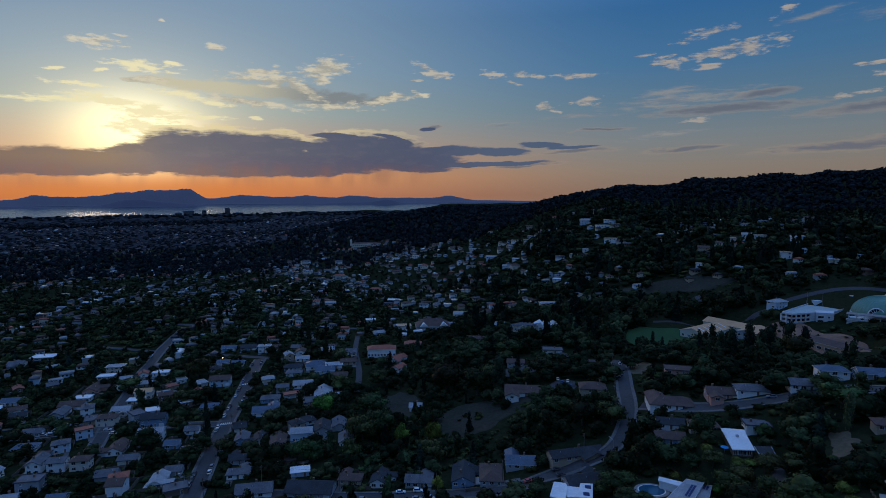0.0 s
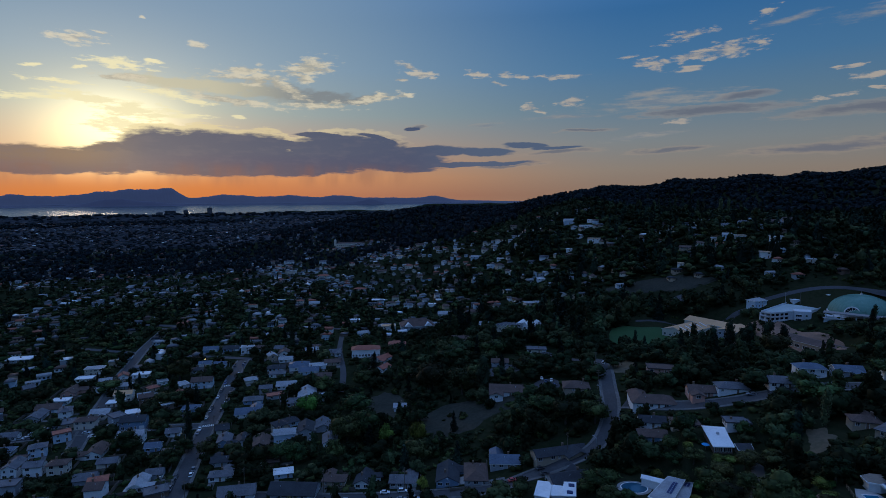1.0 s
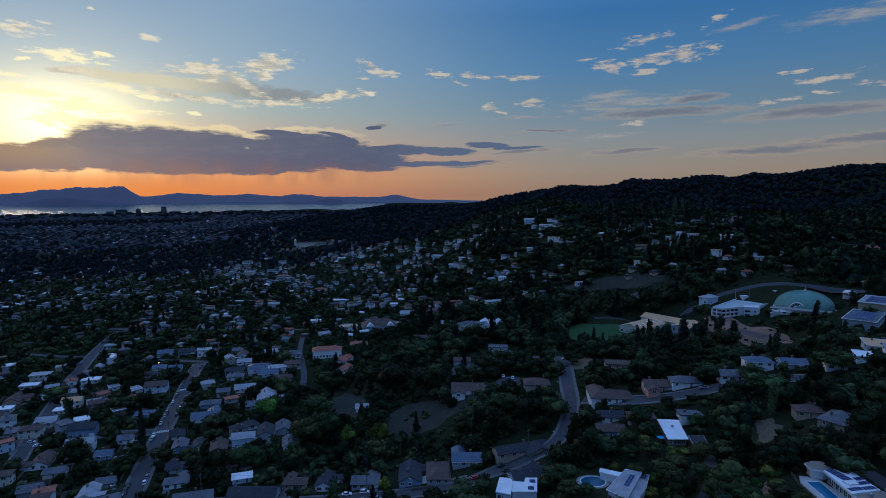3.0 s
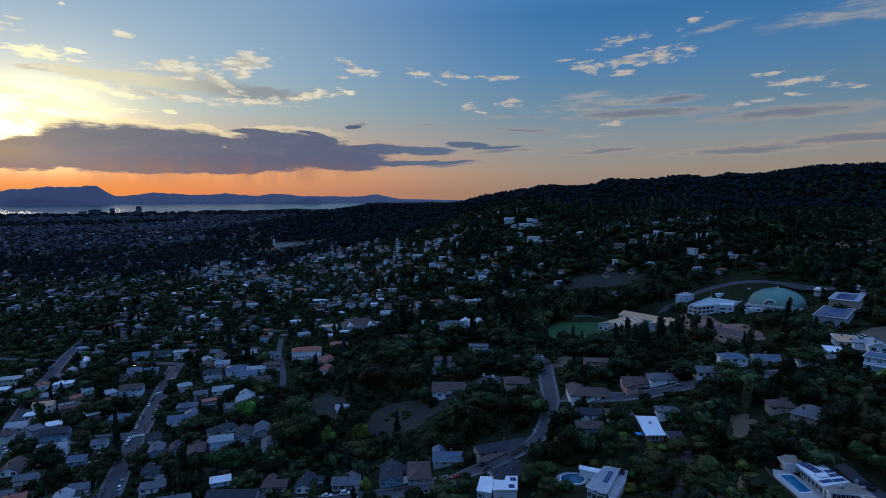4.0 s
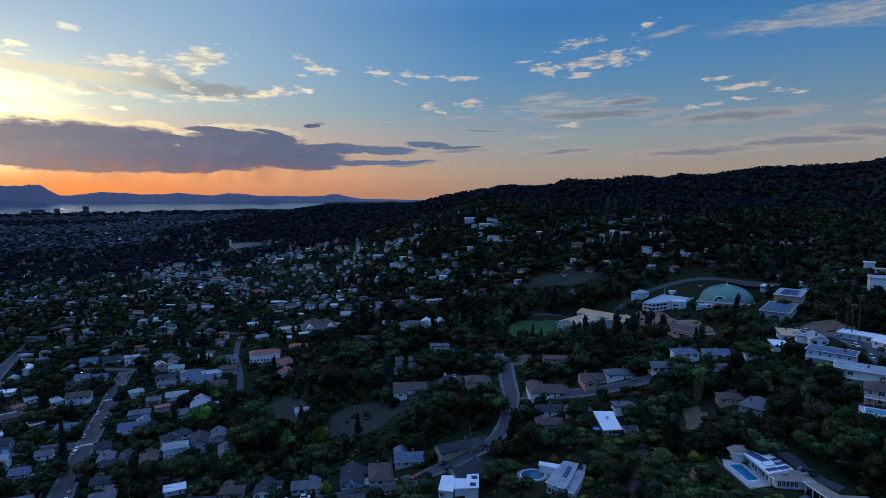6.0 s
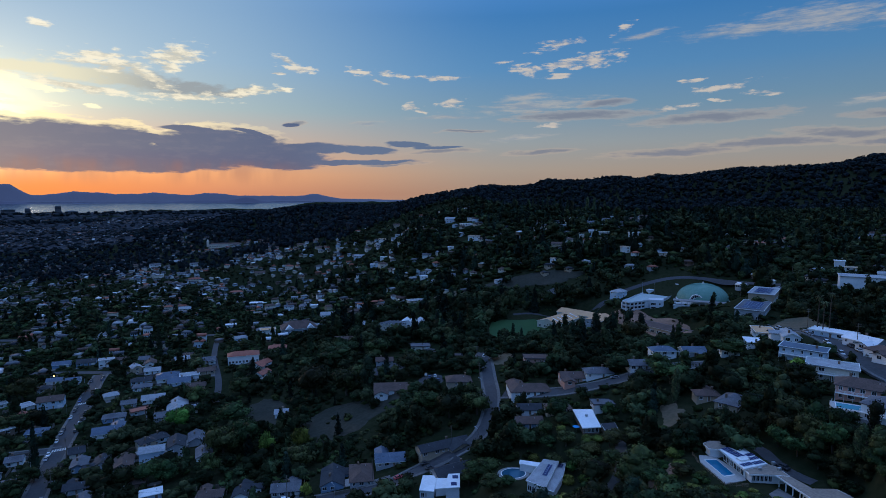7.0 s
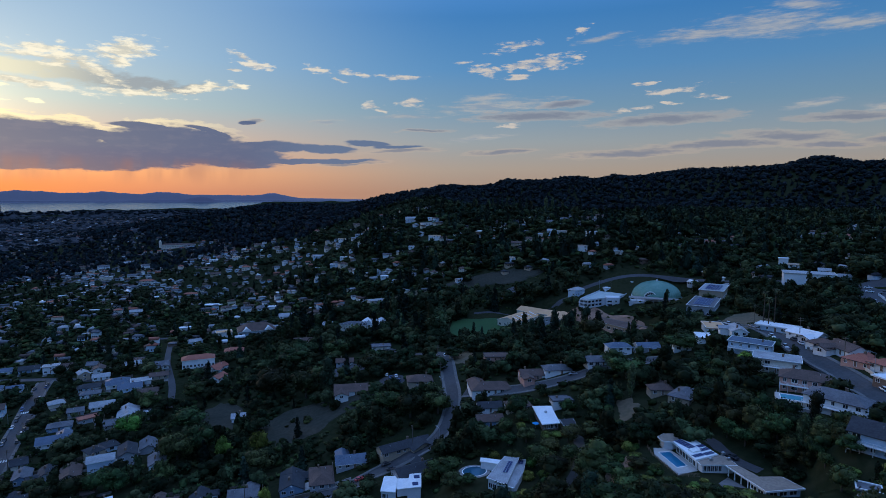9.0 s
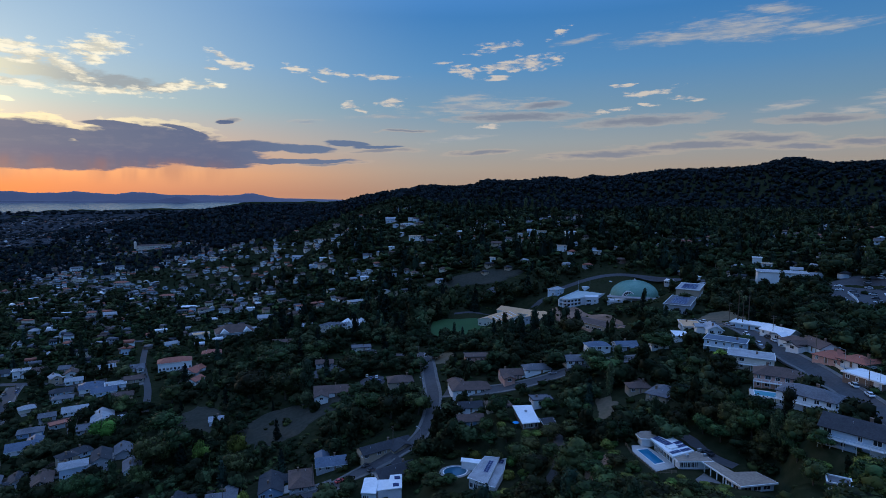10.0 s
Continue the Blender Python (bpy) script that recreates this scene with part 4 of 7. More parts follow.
WEST_LANE = [
    (-211.8, 374.8, 10.4, 9.5, 6.5, 1, "flat", "white", "cream"),
    (-211.9, 357.9, 10.4, 11.0, 6.8, 1, "gable", "pale grey", "cream"),
    (-209.0, 337.5, 10.4, 11.5, 7.1, 2, "hip", "brown", "cream"),
    (-295.8, 373.9, 10.4, 12.5, 7.8, 1, "gable", "blue", "white"),
    (-244.7, 322.8, 10.4, 9.8, 6.5, 1, "gable", "grey", "white"),
    (-234.0, 302.3, 10.4, 11.8, 7.3, 1, "hip", "blue", "grey"),
    (-209.8, 278.2, 100.4, 11.0, 6.8, 2, "gable", "grey", "white"),
    (-198.6, 277.2, 10.4, 8.4, 6.5, 2, "gable", "grey", "white"),
    (-187.3, 278.1, 10.4, 9.0, 6.5, 2, "hip", "brown", "cream"),
    (-179.7, 297.7, 100.4, 13.3, 8.3, 1, "gable", "brown", "white"),
    (-165.3, 283.0, 10.4, 9.3, 6.5, 1, "gable", "grey", "cream"),
    (-178.6, 334.6, 10.4, 14.0, 8.7, 2, "gable", "dark", "blue"),
]
WEST_GARDENS = [
    (-168.0, 311.2, 10.4, 13.1, 8.1, 2, "gable", "pale grey", "white"),
    (-150.4, 299.7, 10.4, 7.7, 6.5, 1, "gable", "blue", "blue"),
    (-137.0, 290.8, 10.4, 9.2, 6.5, 1, "hip", "blue", "grey"),
    (-133.9, 267.1, 10.4, 7.5, 6.5, 1, "gable", "grey", "grey"),
    (-136.6, 256.8, 100.4, 11.5, 7.1, 1, "gable", "pale grey", "white"),
    (-148.1, 319.0, 10.4, 7.5, 6.5, 1, "gable", "grey", "white"),
    (-154.1, 357.6, 10.4, 10.7, 6.6, 1, "hip", "blue", "blue"),
    (-165.9, 406.5, 10.4, 14.4, 8.9, 2, "gable", "brown", "pale blue"),
    (-185.0, 460.6, 10.4, 9.5, 6.5, 1, "gable", "blue", "white"),
    (-171.0, 456.2, 10.4, 9.4, 6.5, 1, "gable", "blue", "pale blue"),
    (-178.9, 505.0, 10.4, 13.4, 8.3, 1, "gable", "dark", "blue"),
    (-197.5, 506.1, 10.4, 12.3, 7.6, 1, "gable", "blue", "blue"),
]
EAST_OF_STREET = [
    (-160.8, 494.2, 10.4, 10.4, 6.5, 2, "flat", "pale grey", "white"),
    (-116.9, 367.3, 10.4, 12.1, 7.5, 1, "hip", "grey", "blue"),
    (-113.0, 344.9, 10.4, 15.3, 9.5, 1, "gable", "blue", "white"),
    (-113.2, 303.5, 100.4, 11.3, 7.0, 1, "gable", "grey", "blue"),
    (-103.0, 303.0, 100.4, 10.8, 6.7, 1, "gable", "dark", "grey"),
    (-92.0, 299.1, 100.4, 13.6, 8.5, 1, "gable", "brown", "grey"),
    (-105.1, 278.2, 10.4, 10.6, 6.6, 1, "gable", "dark", "grey"),
    (-100.3, 262.5, 10.4, 10.5, 6.5, 1, "hip", "grey", "white"),
    (-87.0, 245.8, 10.4, 15.7, 9.7, 1, "gable", "grey", "white"),
    (-176.3, 243.7, 10.4, 7.5, 6.5, 1, "gable", "blue", "grey"),
    (-117.4, 456.5, 10.4, 10.8, 6.7, 1, "gable", "pale grey", "white"),
    (-91.7, 423.2, 10.4, 14.5, 9.0, 1, "gable", "blue", "pale blue"),
]
EAST_BLOCKS = [
    (-102.6, 438.9, 10.4, 14.9, 9.3, 1, "hip", "blue", "blue"),
    (-78.3, 409.6, 10.4, 11.8, 7.3, 1, "gable", "brown", "pink"),
    (-114.9, 420.0, 10.4, 11.6, 7.2, 1, "hip", "grey", "white"),
    (-101.4, 393.8, 10.4, 13.3, 8.2, 1, "gable", "pale grey", "white"),
    (-114.8, 389.2, 10.4, 8.4, 6.5, 1, "gable", "grey", "grey"),
    (-89.7, 360.1, 10.4, 13.0, 8.0, 1, "gable", "grey", "grey"),
    (-82.4, 373.0, 100.4, 20.0, 11.5, 1, "gable", "pale grey", "white"),
    (-80.5, 305.6, 10.4, 11.6, 7.2, 2, "gable", "pale grey", "pale blue"),
    (-70.0, 311.6, 100.4, 13.8, 8.5, 2, "gable", "dark", "grey"),
    (-62.4, 323.0, 100.4, 12.8, 7.9, 1, "gable", "grey", "grey"),
    (-53.7, 296.0, 100.4, 11.9, 7.4, 2, "gable", "grey", "white"),
    (-18.0, 344.9, 0, 7.5, 6.5, 1, "gable", "pale grey", "white"),
]
MISSION_ROW = [
    (-27.3, 484.0, 0, 14.4, 8.9, 1, "hip", "red", "cream"),
    (-34.9, 422.3, 60, 11.3, 7.0, 1, "gable", "red", "white"),
    (-61.5, 247.2, -4, 20.9, 11.5, 1, "gable", "dark", "grey"),
    (-44.8, 257.0, -4, 10.6, 6.6, 1, "hip", "brown", "tan"),
    (-30.7, 255.9, 86, 12.1, 7.5, 1, "gable", "dark", "white"),
    (-11.7, 251.5, -4, 12.4, 7.7, 1, "gable", "grey", "grey"),
    (8.9, 251.1, 86, 16.1, 10.0, 1, "gable", "dark", "blue"),
    (21.6, 247.7, 86, 16.3, 10.1, 1, "hip", "brown", "grey"),
    (35.6, 253.3, -4, 13.5, 9.0, 1, "gable", "blue", "grey"),
    (48.8, 337.2, -8, 21.6, 11.5, 1, "gable", "brown", "white"),
    (85.3, 314.0, -10, 14.5, 11.0, 1, "hip", "brown", "tan"),
]
GARDEN_ROW = [
    (-154.4, 498.2, 10.4, 13.8, 8.5, 1, "gable", "brown", "white"),
    (-119.3, 434.8, 10.4, 13.1, 8.2, 1, "hip", "dark", "pale blue"),
    (-102.3, 433.5, 10.4, 12.8, 7.9, 1, "gable", "blue", "white"),
    (-87.0, 434.1, 10.4, 12.5, 7.7, 1, "flat", "pale grey", "pale blue"),
    (-76.7, 441.4, 10.4, 12.0, 7.5, 1, "gable", "brown", "tan"),
    (-37.2, 444.9, 50, 13.2, 8.2, 1, "gable", "red", "white"),
    (-80.3, 468.7, 10.4, 11.9, 7.4, 1, "gable", "grey", "white"),
    (-43.7, 574.1, 4, 16.1, 10.0, 1, "hip", "grey", "cream"),
    (27.6, 477.1, -8, 14.4, 8.9, 1, "gable", "brown", "white"),
    (18.6, 613.4, 0, 15.2, 9.5, 1, "gable", "pale grey", "white"),
    (81.4, 412.0, -8, 14.0, 8.7, 1, "flat", "grey", "cream"),
    (52.0, 397.3, -8, 12.0, 7.5, 1, "gable", "brown", "grey"),
    (-4.1, 673.9, 0, 16.8, 10.4, 1, "hip", "grey", "white"),
    (50.8, 524.7, -4, 13.4, 8.3, 1, "gable", "pale grey", "pale blue"),
]
VALLEY_ROAD = [
    (60.0, 248.0, 14, 25.0, 7.5, 1, "gable", "dark", "tan"),
    (60.5, 229.0, 14, 19.0, 9.4, 1, "gable", "dark", "grey"),
    (134.0, 312.5, -14, 14.8, 9.2, 1, "flat", "brown", "pink"),
    (112.2, 269.8, -10, 21.2, 11.5, 1, "hip", "brown", "white"),
    (104.1, 250.8, -10, 11.6, 7.2, 1, "gable", "dark", "white"),
    (99.3, 238.9, -10, 12.1, 7.5, 1, "gable", "brown", "blue"),
    (114.7, 240.5, -10, 11.7, 7.2, 1, "hip", "brown", "tan"),
    (135.2, 265.9, -12, 14.1, 8.7, 1, "gable", "brown", "pink"),
    (132.7, 230.7, -12, 9.5, 6.5, 1, "flat", "grey", "white"),
    (147.0, 261.3, -12, 13.9, 8.6, 1, "hip", "grey", "white"),
    (166.0, 251.8, -14, 13.1, 8.1, 1, "gable", "grey", "white"),
    (180.0, 254.3, -14, 12.2, 7.6, 2, "hip", "blue", "white"),
]
CREST_STREET = [
    (192.3, 246.6, -14, 11.5, 7.1, 1, "gable", "blue", "grey"),
    (203.0, 233.5, 58, 13.0, 8.1, 1, "gable", "pale grey", "white"),
    (162.1, 197.7, -20, 9.5, 6.5, 1, "hip", "brown", "tan"),
    (163.4, 184.4, 30, 13.5, 8.4, 1, "hip", "grey", "tan"),
    (212.1, 198.9, -55, 17.2, 10.0, 2, "flat", "blue", "pale blue"),
    (201.8, 175.9, -48, 16.8, 11.0, 2, "flat", "pale grey", "cream"),
    (191.0, 154.1, -50, 15.7, 10.0, 2, "hip", "brown", "pink"),
    (179.4, 132.4, -68, 17.1, 10.0, 2, "hip", "grey", "white"),
    (158.6, 102.9, -67, 15.0, 10.0, 2, "gable", "dark", "pale blue"),
    (244.4, 197.9, -85, 14.9, 8.0, 1, "gable", "white", "white"),
    (234.9, 180.3, -89, 13.6, 8.5, 1, "hip", "brown", "white"),
]
UPPER_TERRACE = [
    (225.5, 158.1, -83, 10.8, 9.0, 1, "hip", "red", "pink"),
    (226.3, 148.2, -89, 10.5, 9.0, 1, "hip", "red", "white"),
    (212.0, 134.0, -93, 14.5, 9.0, 1, "flat", "white", "brown"),
    (236.1, 247.0, 58, 15.7, 9.7, 1, "flat", "tan", "white"),
    (231.9, 226.7, 58, 12.1, 7.5, 1, "gable", "pale grey", "white"),
    (248.5, 217.3, -64, 18.2, 9.0, 1, "flat", "white", "pale blue"),
    (234.9, 170.8, -107, 13.0, 9.0, 1, "gable", "brown", "white"),
    (217.5, 233.8, 58, 11.3, 7.0, 1, "flat", "white", "white"),
    (258.9, 430.1, 20, 12.6, 7.8, 2, "hip", "pale grey", "pale blue"),
]
VALE_HOUSES = [
    (160, 1043, 14), (152, 858, 16), (163, 849, 8), (130, 985, 24), (128, 790, 12), (100, 980, 13), (116, 951, 11), (97, 1148, 11),
    (59, 1049, 22), (24, 1114, 24), (-17, 1206, 18), (-73, 1230, 24), (-116, 1197, 11), (-98, 1150, 18), (-56, 1121, 15), (84, 966, 22),
    (100, 770, 10), (146, 699, 13), (85, 757, 10), (94, 730, 13), (101, 704, 8), (66, 781, 8), (16, 994, 11), (-35, 1024, 16),
    (-103, 1080, 24), (-85, 1024, 20), (-14, 978, 13), (46, 741, 24), (130, 639, 10), (29, 940, 11),
]
VALE_HOUSES_A = [
    (-28, 926, 18), (-65, 750, 24), (-47, 697, 13), (-3, 697, 9), (5, 667, 12), (-24, 674, 12), (-81, 614, 12), (-63, 538, 13),
    (-167, 729, 10), (-148, 730, 16), (-40, 556, 16), (108, 572, 20), (52, 596, 15), (20, 637, 8), (74, 600, 8), (-334, 1224, 19),
    (-299, 1212, 23), (-272, 1257, 24), (-226, 1092, 17), (-260, 1072, 19), (-220, 1179, 18), (-188, 1143, 24), (-187, 1003, 24), (-226, 992, 13),
    (-258, 979, 13), (-152, 1123, 11), (-136, 929, 9), (-113, 927, 23), (-92, 965, 9),
]
SPUR_HOUSES = [
    (325, 664, 13), (343, 671, 12), (334, 622, 10), (388, 700, 12), (356, 624, 13), (379, 609, 17), (396, 608, 12), (279, 657, 8),
    (291, 649, 10), (269, 578, 13), (284, 578, 10), (300, 577, 9), (309, 571, 10), (320, 566, 11), (310, 548, 8), (338, 533, 14),
    (380, 645, 12), (309, 504, 10), (250, 544, 8), (332, 475, 8), (235, 991, 13), (202, 799, 17), (215, 758, 19), (230, 779, 16),
    (244, 930, 11), (207, 693, 17), (216, 682, 13), (176, 693, 8), (177, 594, 8), (203, 571, 10),
]
SPUR_HOUSES_A = [
    (157, 611, 8),
]
EAST_HOUSES = [
    (542, 441, 8), (542, 425, 11), (568, 420, 8), (574, 407, 9), (557, 376, 10), (517, 363, 10), (503, 322, 9), (533, 397, 8),
    (464, 330, 8), (410, 358, 8), (404, 343, 9), (394, 309, 9), (434, 466, 11), (348, 362, 8), (370, 360, 8), (382, 285, 8),
    (464, 466, 8),
]
STREETS = {"west blocks": WEST_BLOCKS, "west lane": WEST_LANE, "west gardens": WEST_GARDENS, "street side": EAST_OF_STREET, "east blocks": EAST_BLOCKS,
           "mission row": MISSION_ROW, "garden row": GARDEN_ROW, "valley road": VALLEY_ROAD, "crest street": CREST_STREET, "upper terrace": UPPER_TERRACE}


def balcony(ob, w, d):
    """A timber balcony along the valley side, with posts and a rail."""
    y0, y1 = -d / 2 - 1.5, -d / 2
    part("balcony", Shape().box(-w / 2, y0, 2.45, w / 2, y1 - 0.01, 2.62).mesh("balcony", M_TRIM), ob, "white balcony deck")
    n = max(3, int(w / 2.6))
    for k in range(n + 1):
        part("post", shared("balcony_post", lambda: Shape().box(-0.07, -0.07, -2.6, 0.07, 0.07, 3.65).mesh("post", M_TRIM)), ob, at=pose(-w / 2 + 0.1 + (w - 0.2) * k / n, y0 + 0.1, 0))
    for z in (2.95, 3.25, 3.6):
        part("rail", Shape().box(-w / 2, y0 + 0.05, z, w / 2, y0 + 0.13, z + 0.07).mesh("rail", M_TRIM), ob)


def build_streets():
    rng = np.random.default_rng(21)
    for street, rows in STREETS.items():
        for row in rows:
            ob = house(*row, rng, group="houses of the " + street)
            if row[5] == 2 and street == "crest street":
                balcony(ob, row[3], row[4])


build_streets()


def build_hill_houses():
    rng = np.random.default_rng(22)
    looks = [("gable", "grey", "white"), ("hip", "brown", "cream"), ("flat", "white", "white"), ("gable", "pale grey", "pale blue"), ("flat", "pale grey", "cream"), ("hip", "red", "cream"), ("gable", "brown", "tan"), ("flat", "tan", "white")]
    for x, y, w in VALE_HOUSES + VALE_HOUSES_A + SPUR_HOUSES + SPUR_HOUSES_A + EAST_HOUSES:
        kind, roof, wall = looks[rng.integers(len(looks))]
        house(x, y, rng.choice([-12, -4, 6, 20]) + math.degrees(math.atan2(-x, y)) * 0.7, w * 0.85, min(9.0, max(6.0, w * 0.5)), 1 + int(rng.uniform() < 0.3), kind, roof, wall, rng, group="houses on the far hillside", extras=2)


build_hill_houses()


# ---- the rest of the town on the plain ----
def roomy(x, y):
    return all(is_free(x + dx, y + dy) for dx in (-5, 0, 5) for dy in (-5, 0, 5))


def town_lots():
    rng = np.random.default_rng(41)
    g = radians(10.4)
    ux, uy, vx, vy = math.cos(g), math.sin(g), -math.sin(g), math.cos(g)
    lots = []
    for i in range(-130, 60):
        for j in range(8, 262):
            row, side = divmod(i, 2)
            u = row * 58 + (14 if side else 36) + rng.uniform(-7, 7)
            v = j * 13.5 + rng.uniform(-4, 4) + (row % 3) * 5
            x, y = u * ux + v * vx, u * uy + v * vy
            bend = noise.noise_vector(Vector((x / 210, y / 210, 5.7)))
            x, y = x + 34 * bend.x, y + 34 * bend.y
            r, a = math.hypot(x, y), math.degrees(math.atan2(x, y))
            if -44 < a < 16 and 255 < r < 3450 and rng.uniform() < (0.85 if r < 560 else 0.62 if r < 900 else 0.5 if r < 1500 else 0.36) * (1.0 if r < 560 else 2.2 * sstep(0.55 + 1.5 * noise.noise(Vector((x / 130, y / 190, 8.1))))):
                lots.append((x, y, r))
    zs = land([p[0] for p in lots], [p[1] for p in lots])
    lots = [(x, y, r, z) for (x, y, r), z in zip(lots, zs) if z < 4 + max(0, (r - 500) * 0.02) and is_free(x, y) and not (x > -70 and r < 560) and (r > 560 or roomy(x, y))]
    return sorted(lots, key=lambda p: p[2]), rng


# middle, half width, half depth and count of close groups of pale houses
HOUSE_CLUSTERS = [
    (-247, 1085, 55, 34, 16), (-186, 1375, 80, 20, 14), (-105, 1180, 45, 24, 10), (79, 988, 55, 26, 14), (92, 746, 26, 12, 5), (-22, 726, 55, 26, 12), (245, 937, 34, 16, 9),
    (153, 957, 22, 16, 5), (-13, 1195, 36, 18, 7), (137, 660, 14, 10, 3), (87, 610, 16, 8, 3), (-300, 1140, 40, 26, 9), (22, 1085, 40, 18, 8), (-160, 978, 48, 26, 9), (-60, 1022, 40, 22, 8), (218, 756, 20, 12, 4),
]


def cluster_lots(rng):
    lots = []
    for cx, cy, half, deep, count in HOUSE_CLUSTERS:
        for k in range(count * 4):
            x, y = cx + rng.uniform(-half, half), cy + rng.uniform(-deep, deep)
            if is_free(x, y) and all(math.hypot(x - q[0], y - q[1]) > 12.5 for q in lots):
                lots.append((x, y, 0.0, ground_at(x, y)))
                open_view(x, y, 6, 66.0, 1.4)
                count -= 1
            if count == 0:
                break
    return lots


def build_town():
    lots, rng = town_lots()
    # neighbours of the houses on the hillside
    rng2 = np.random.default_rng(43)
    more = []
    for x, y, w in VALE_HOUSES + VALE_HOUSES_A + SPUR_HOUSES + SPUR_HOUSES_A + EAST_HOUSES:
        for k in range(6):
            a, d = rng2.uniform(0, 6.283), rng2.uniform(15, 55)
            px, py = x + d * math.cos(a), y + 0.7 * d * math.sin(a)
            if roomy(px, py) and math.hypot(px, py) > 470 and all(math.hypot(px - q[0], py - q[1]) > 15 for q in more):
                more.append((px, py, 999.0, ground_at(px, py)))
    lots += more
    bright = len(lots)
    lots += cluster_lots(rng2)
    walls = ["grey", "cream", "pale blue", "tan", "white", "brown", "white", "pale blue"]
    roofs = ["grey", "pale grey", "brown", "dark", "grey", "pale grey", "red", "white"]
    kinds = ["gable", "gable", "hip", "flat"]
    V, T, S = [], [], []
    base = 0
    for n, (x, y, r, z) in enumerate(lots):
        turn = 10.4 + (90 if rng.uniform() < 0.4 else 0) + rng.uniform(-12, 12) + 50 * noise.noise(Vector((x / 260, y / 260, 1.9)))
        w, d, st = rng.uniform(8, 12.5), rng.uniform(6.5, 8.5), int(rng.uniform() < 0.3) + 1
        if r > 560:
            w, d = w * 0.8, d * 0.8
            st = st if r < 900 and rng.uniform() < 0.5 else 1
        if r < 560:
            w, d, turn = w * 0.85, d * 0.9, turn + rng.uniform(-5, 5)
        iw, ir, kind = rng.integers(8), rng.integers(8), kinds[rng.integers(4)]
        if r > 560 and rng.uniform() < (0.35 if r < 1250 else 0.8):
            iw, ir = (0, 3, 5)[rng.integers(3)], (0, 2, 3)[rng.integers(3)]
        if n >= bright:
            w, d, st = w * 0.82, d * 0.8, 1 + int(rng.uniform() < 0.25)
            kind = kinds[rng.integers(3)]
            iw, ir = (0, 1, 2, 4)[rng.integers(4)], (0, 1, 1, 2, 6)[rng.integers(5)]
        if n < 68:
            house(x, y, turn, w, d, st, kind, roofs[ir], walls[iw], rng, group="houses on the plain", extras=2, base=z)
            continue
        claim(x, y, 3.0)
        h, rise = 2.6 * st, 0.0 if kind == "flat" else 0.5 * d / 2
        o, e = 0.5, (w / 2 + 0.5) * (0.45 if kind == "hip" else 1.0)
        v = [(sx * w / 2, sy * d / 2, zz) for zz in (-2, h) for sx, sy in ((-1, -1), (1, -1), (1, 1), (-1, 1))]
        v += [(sx * (w / 2 + o), sy * (d / 2 + o), h) for sx, sy in ((-1, -1), (1, -1), (1, 1), (-1, 1))] + [(-e, 0, h + rise + 0.25), (e, 0, h + rise + 0.25)]
        t = [(0, 1, 5), (0, 5, 4), (1, 2, 6), (1, 6, 5), (2, 3, 7), (2, 7, 6), (3, 0, 4), (3, 4, 7)]
        tr = [(8, 9, 13), (8, 13, 12), (10, 11, 12), (10, 12, 13), (9, 10, 13), (11, 8, 12), (8, 11, 10), (8, 10, 9)]
        slots = [int(iw)] * 8 + [8 + int(ir)] * 8
        tw = []
        for sy in (-1, 1):
            for k in range(3):
                c = (k - 1) * w / 3.4
                q = len(v)
                v += [(c - 0.7, sy * (d / 2 + 0.04), 1.0), (c + 0.7, sy * (d / 2 + 0.04), 1.0), (c + 0.7, sy * (d / 2 + 0.04), 2.3), (c - 0.7, sy * (d / 2 + 0.04), 2.3)]
                tw += [(q, q + 1, q + 2), (q, q + 2, q + 3)]
        slots += [16] * len(tw)
        c, s0 = math.cos(radians(turn)), math.sin(radians(turn))
        v = np.array(v)
        V.append(np.stack([v[:, 0] * c - v[:, 1] * s0 + x, v[:, 0] * s0 + v[:, 1] * c + y, v[:, 2] + z], 1))
        T.append(np.array(t + tr + tw) + base)
        S += slots
        base += len(v)
    me = mass("town_houses", np.vstack(V), np.vstack(T), [WALLS[k] for k in walls] + [ROOFS[k] for k in roofs] + [M_WIN], S)
    tagged(new("town_houses", me), "close-set small houses of the distant plain", "houses", kind="stuff")


build_town()


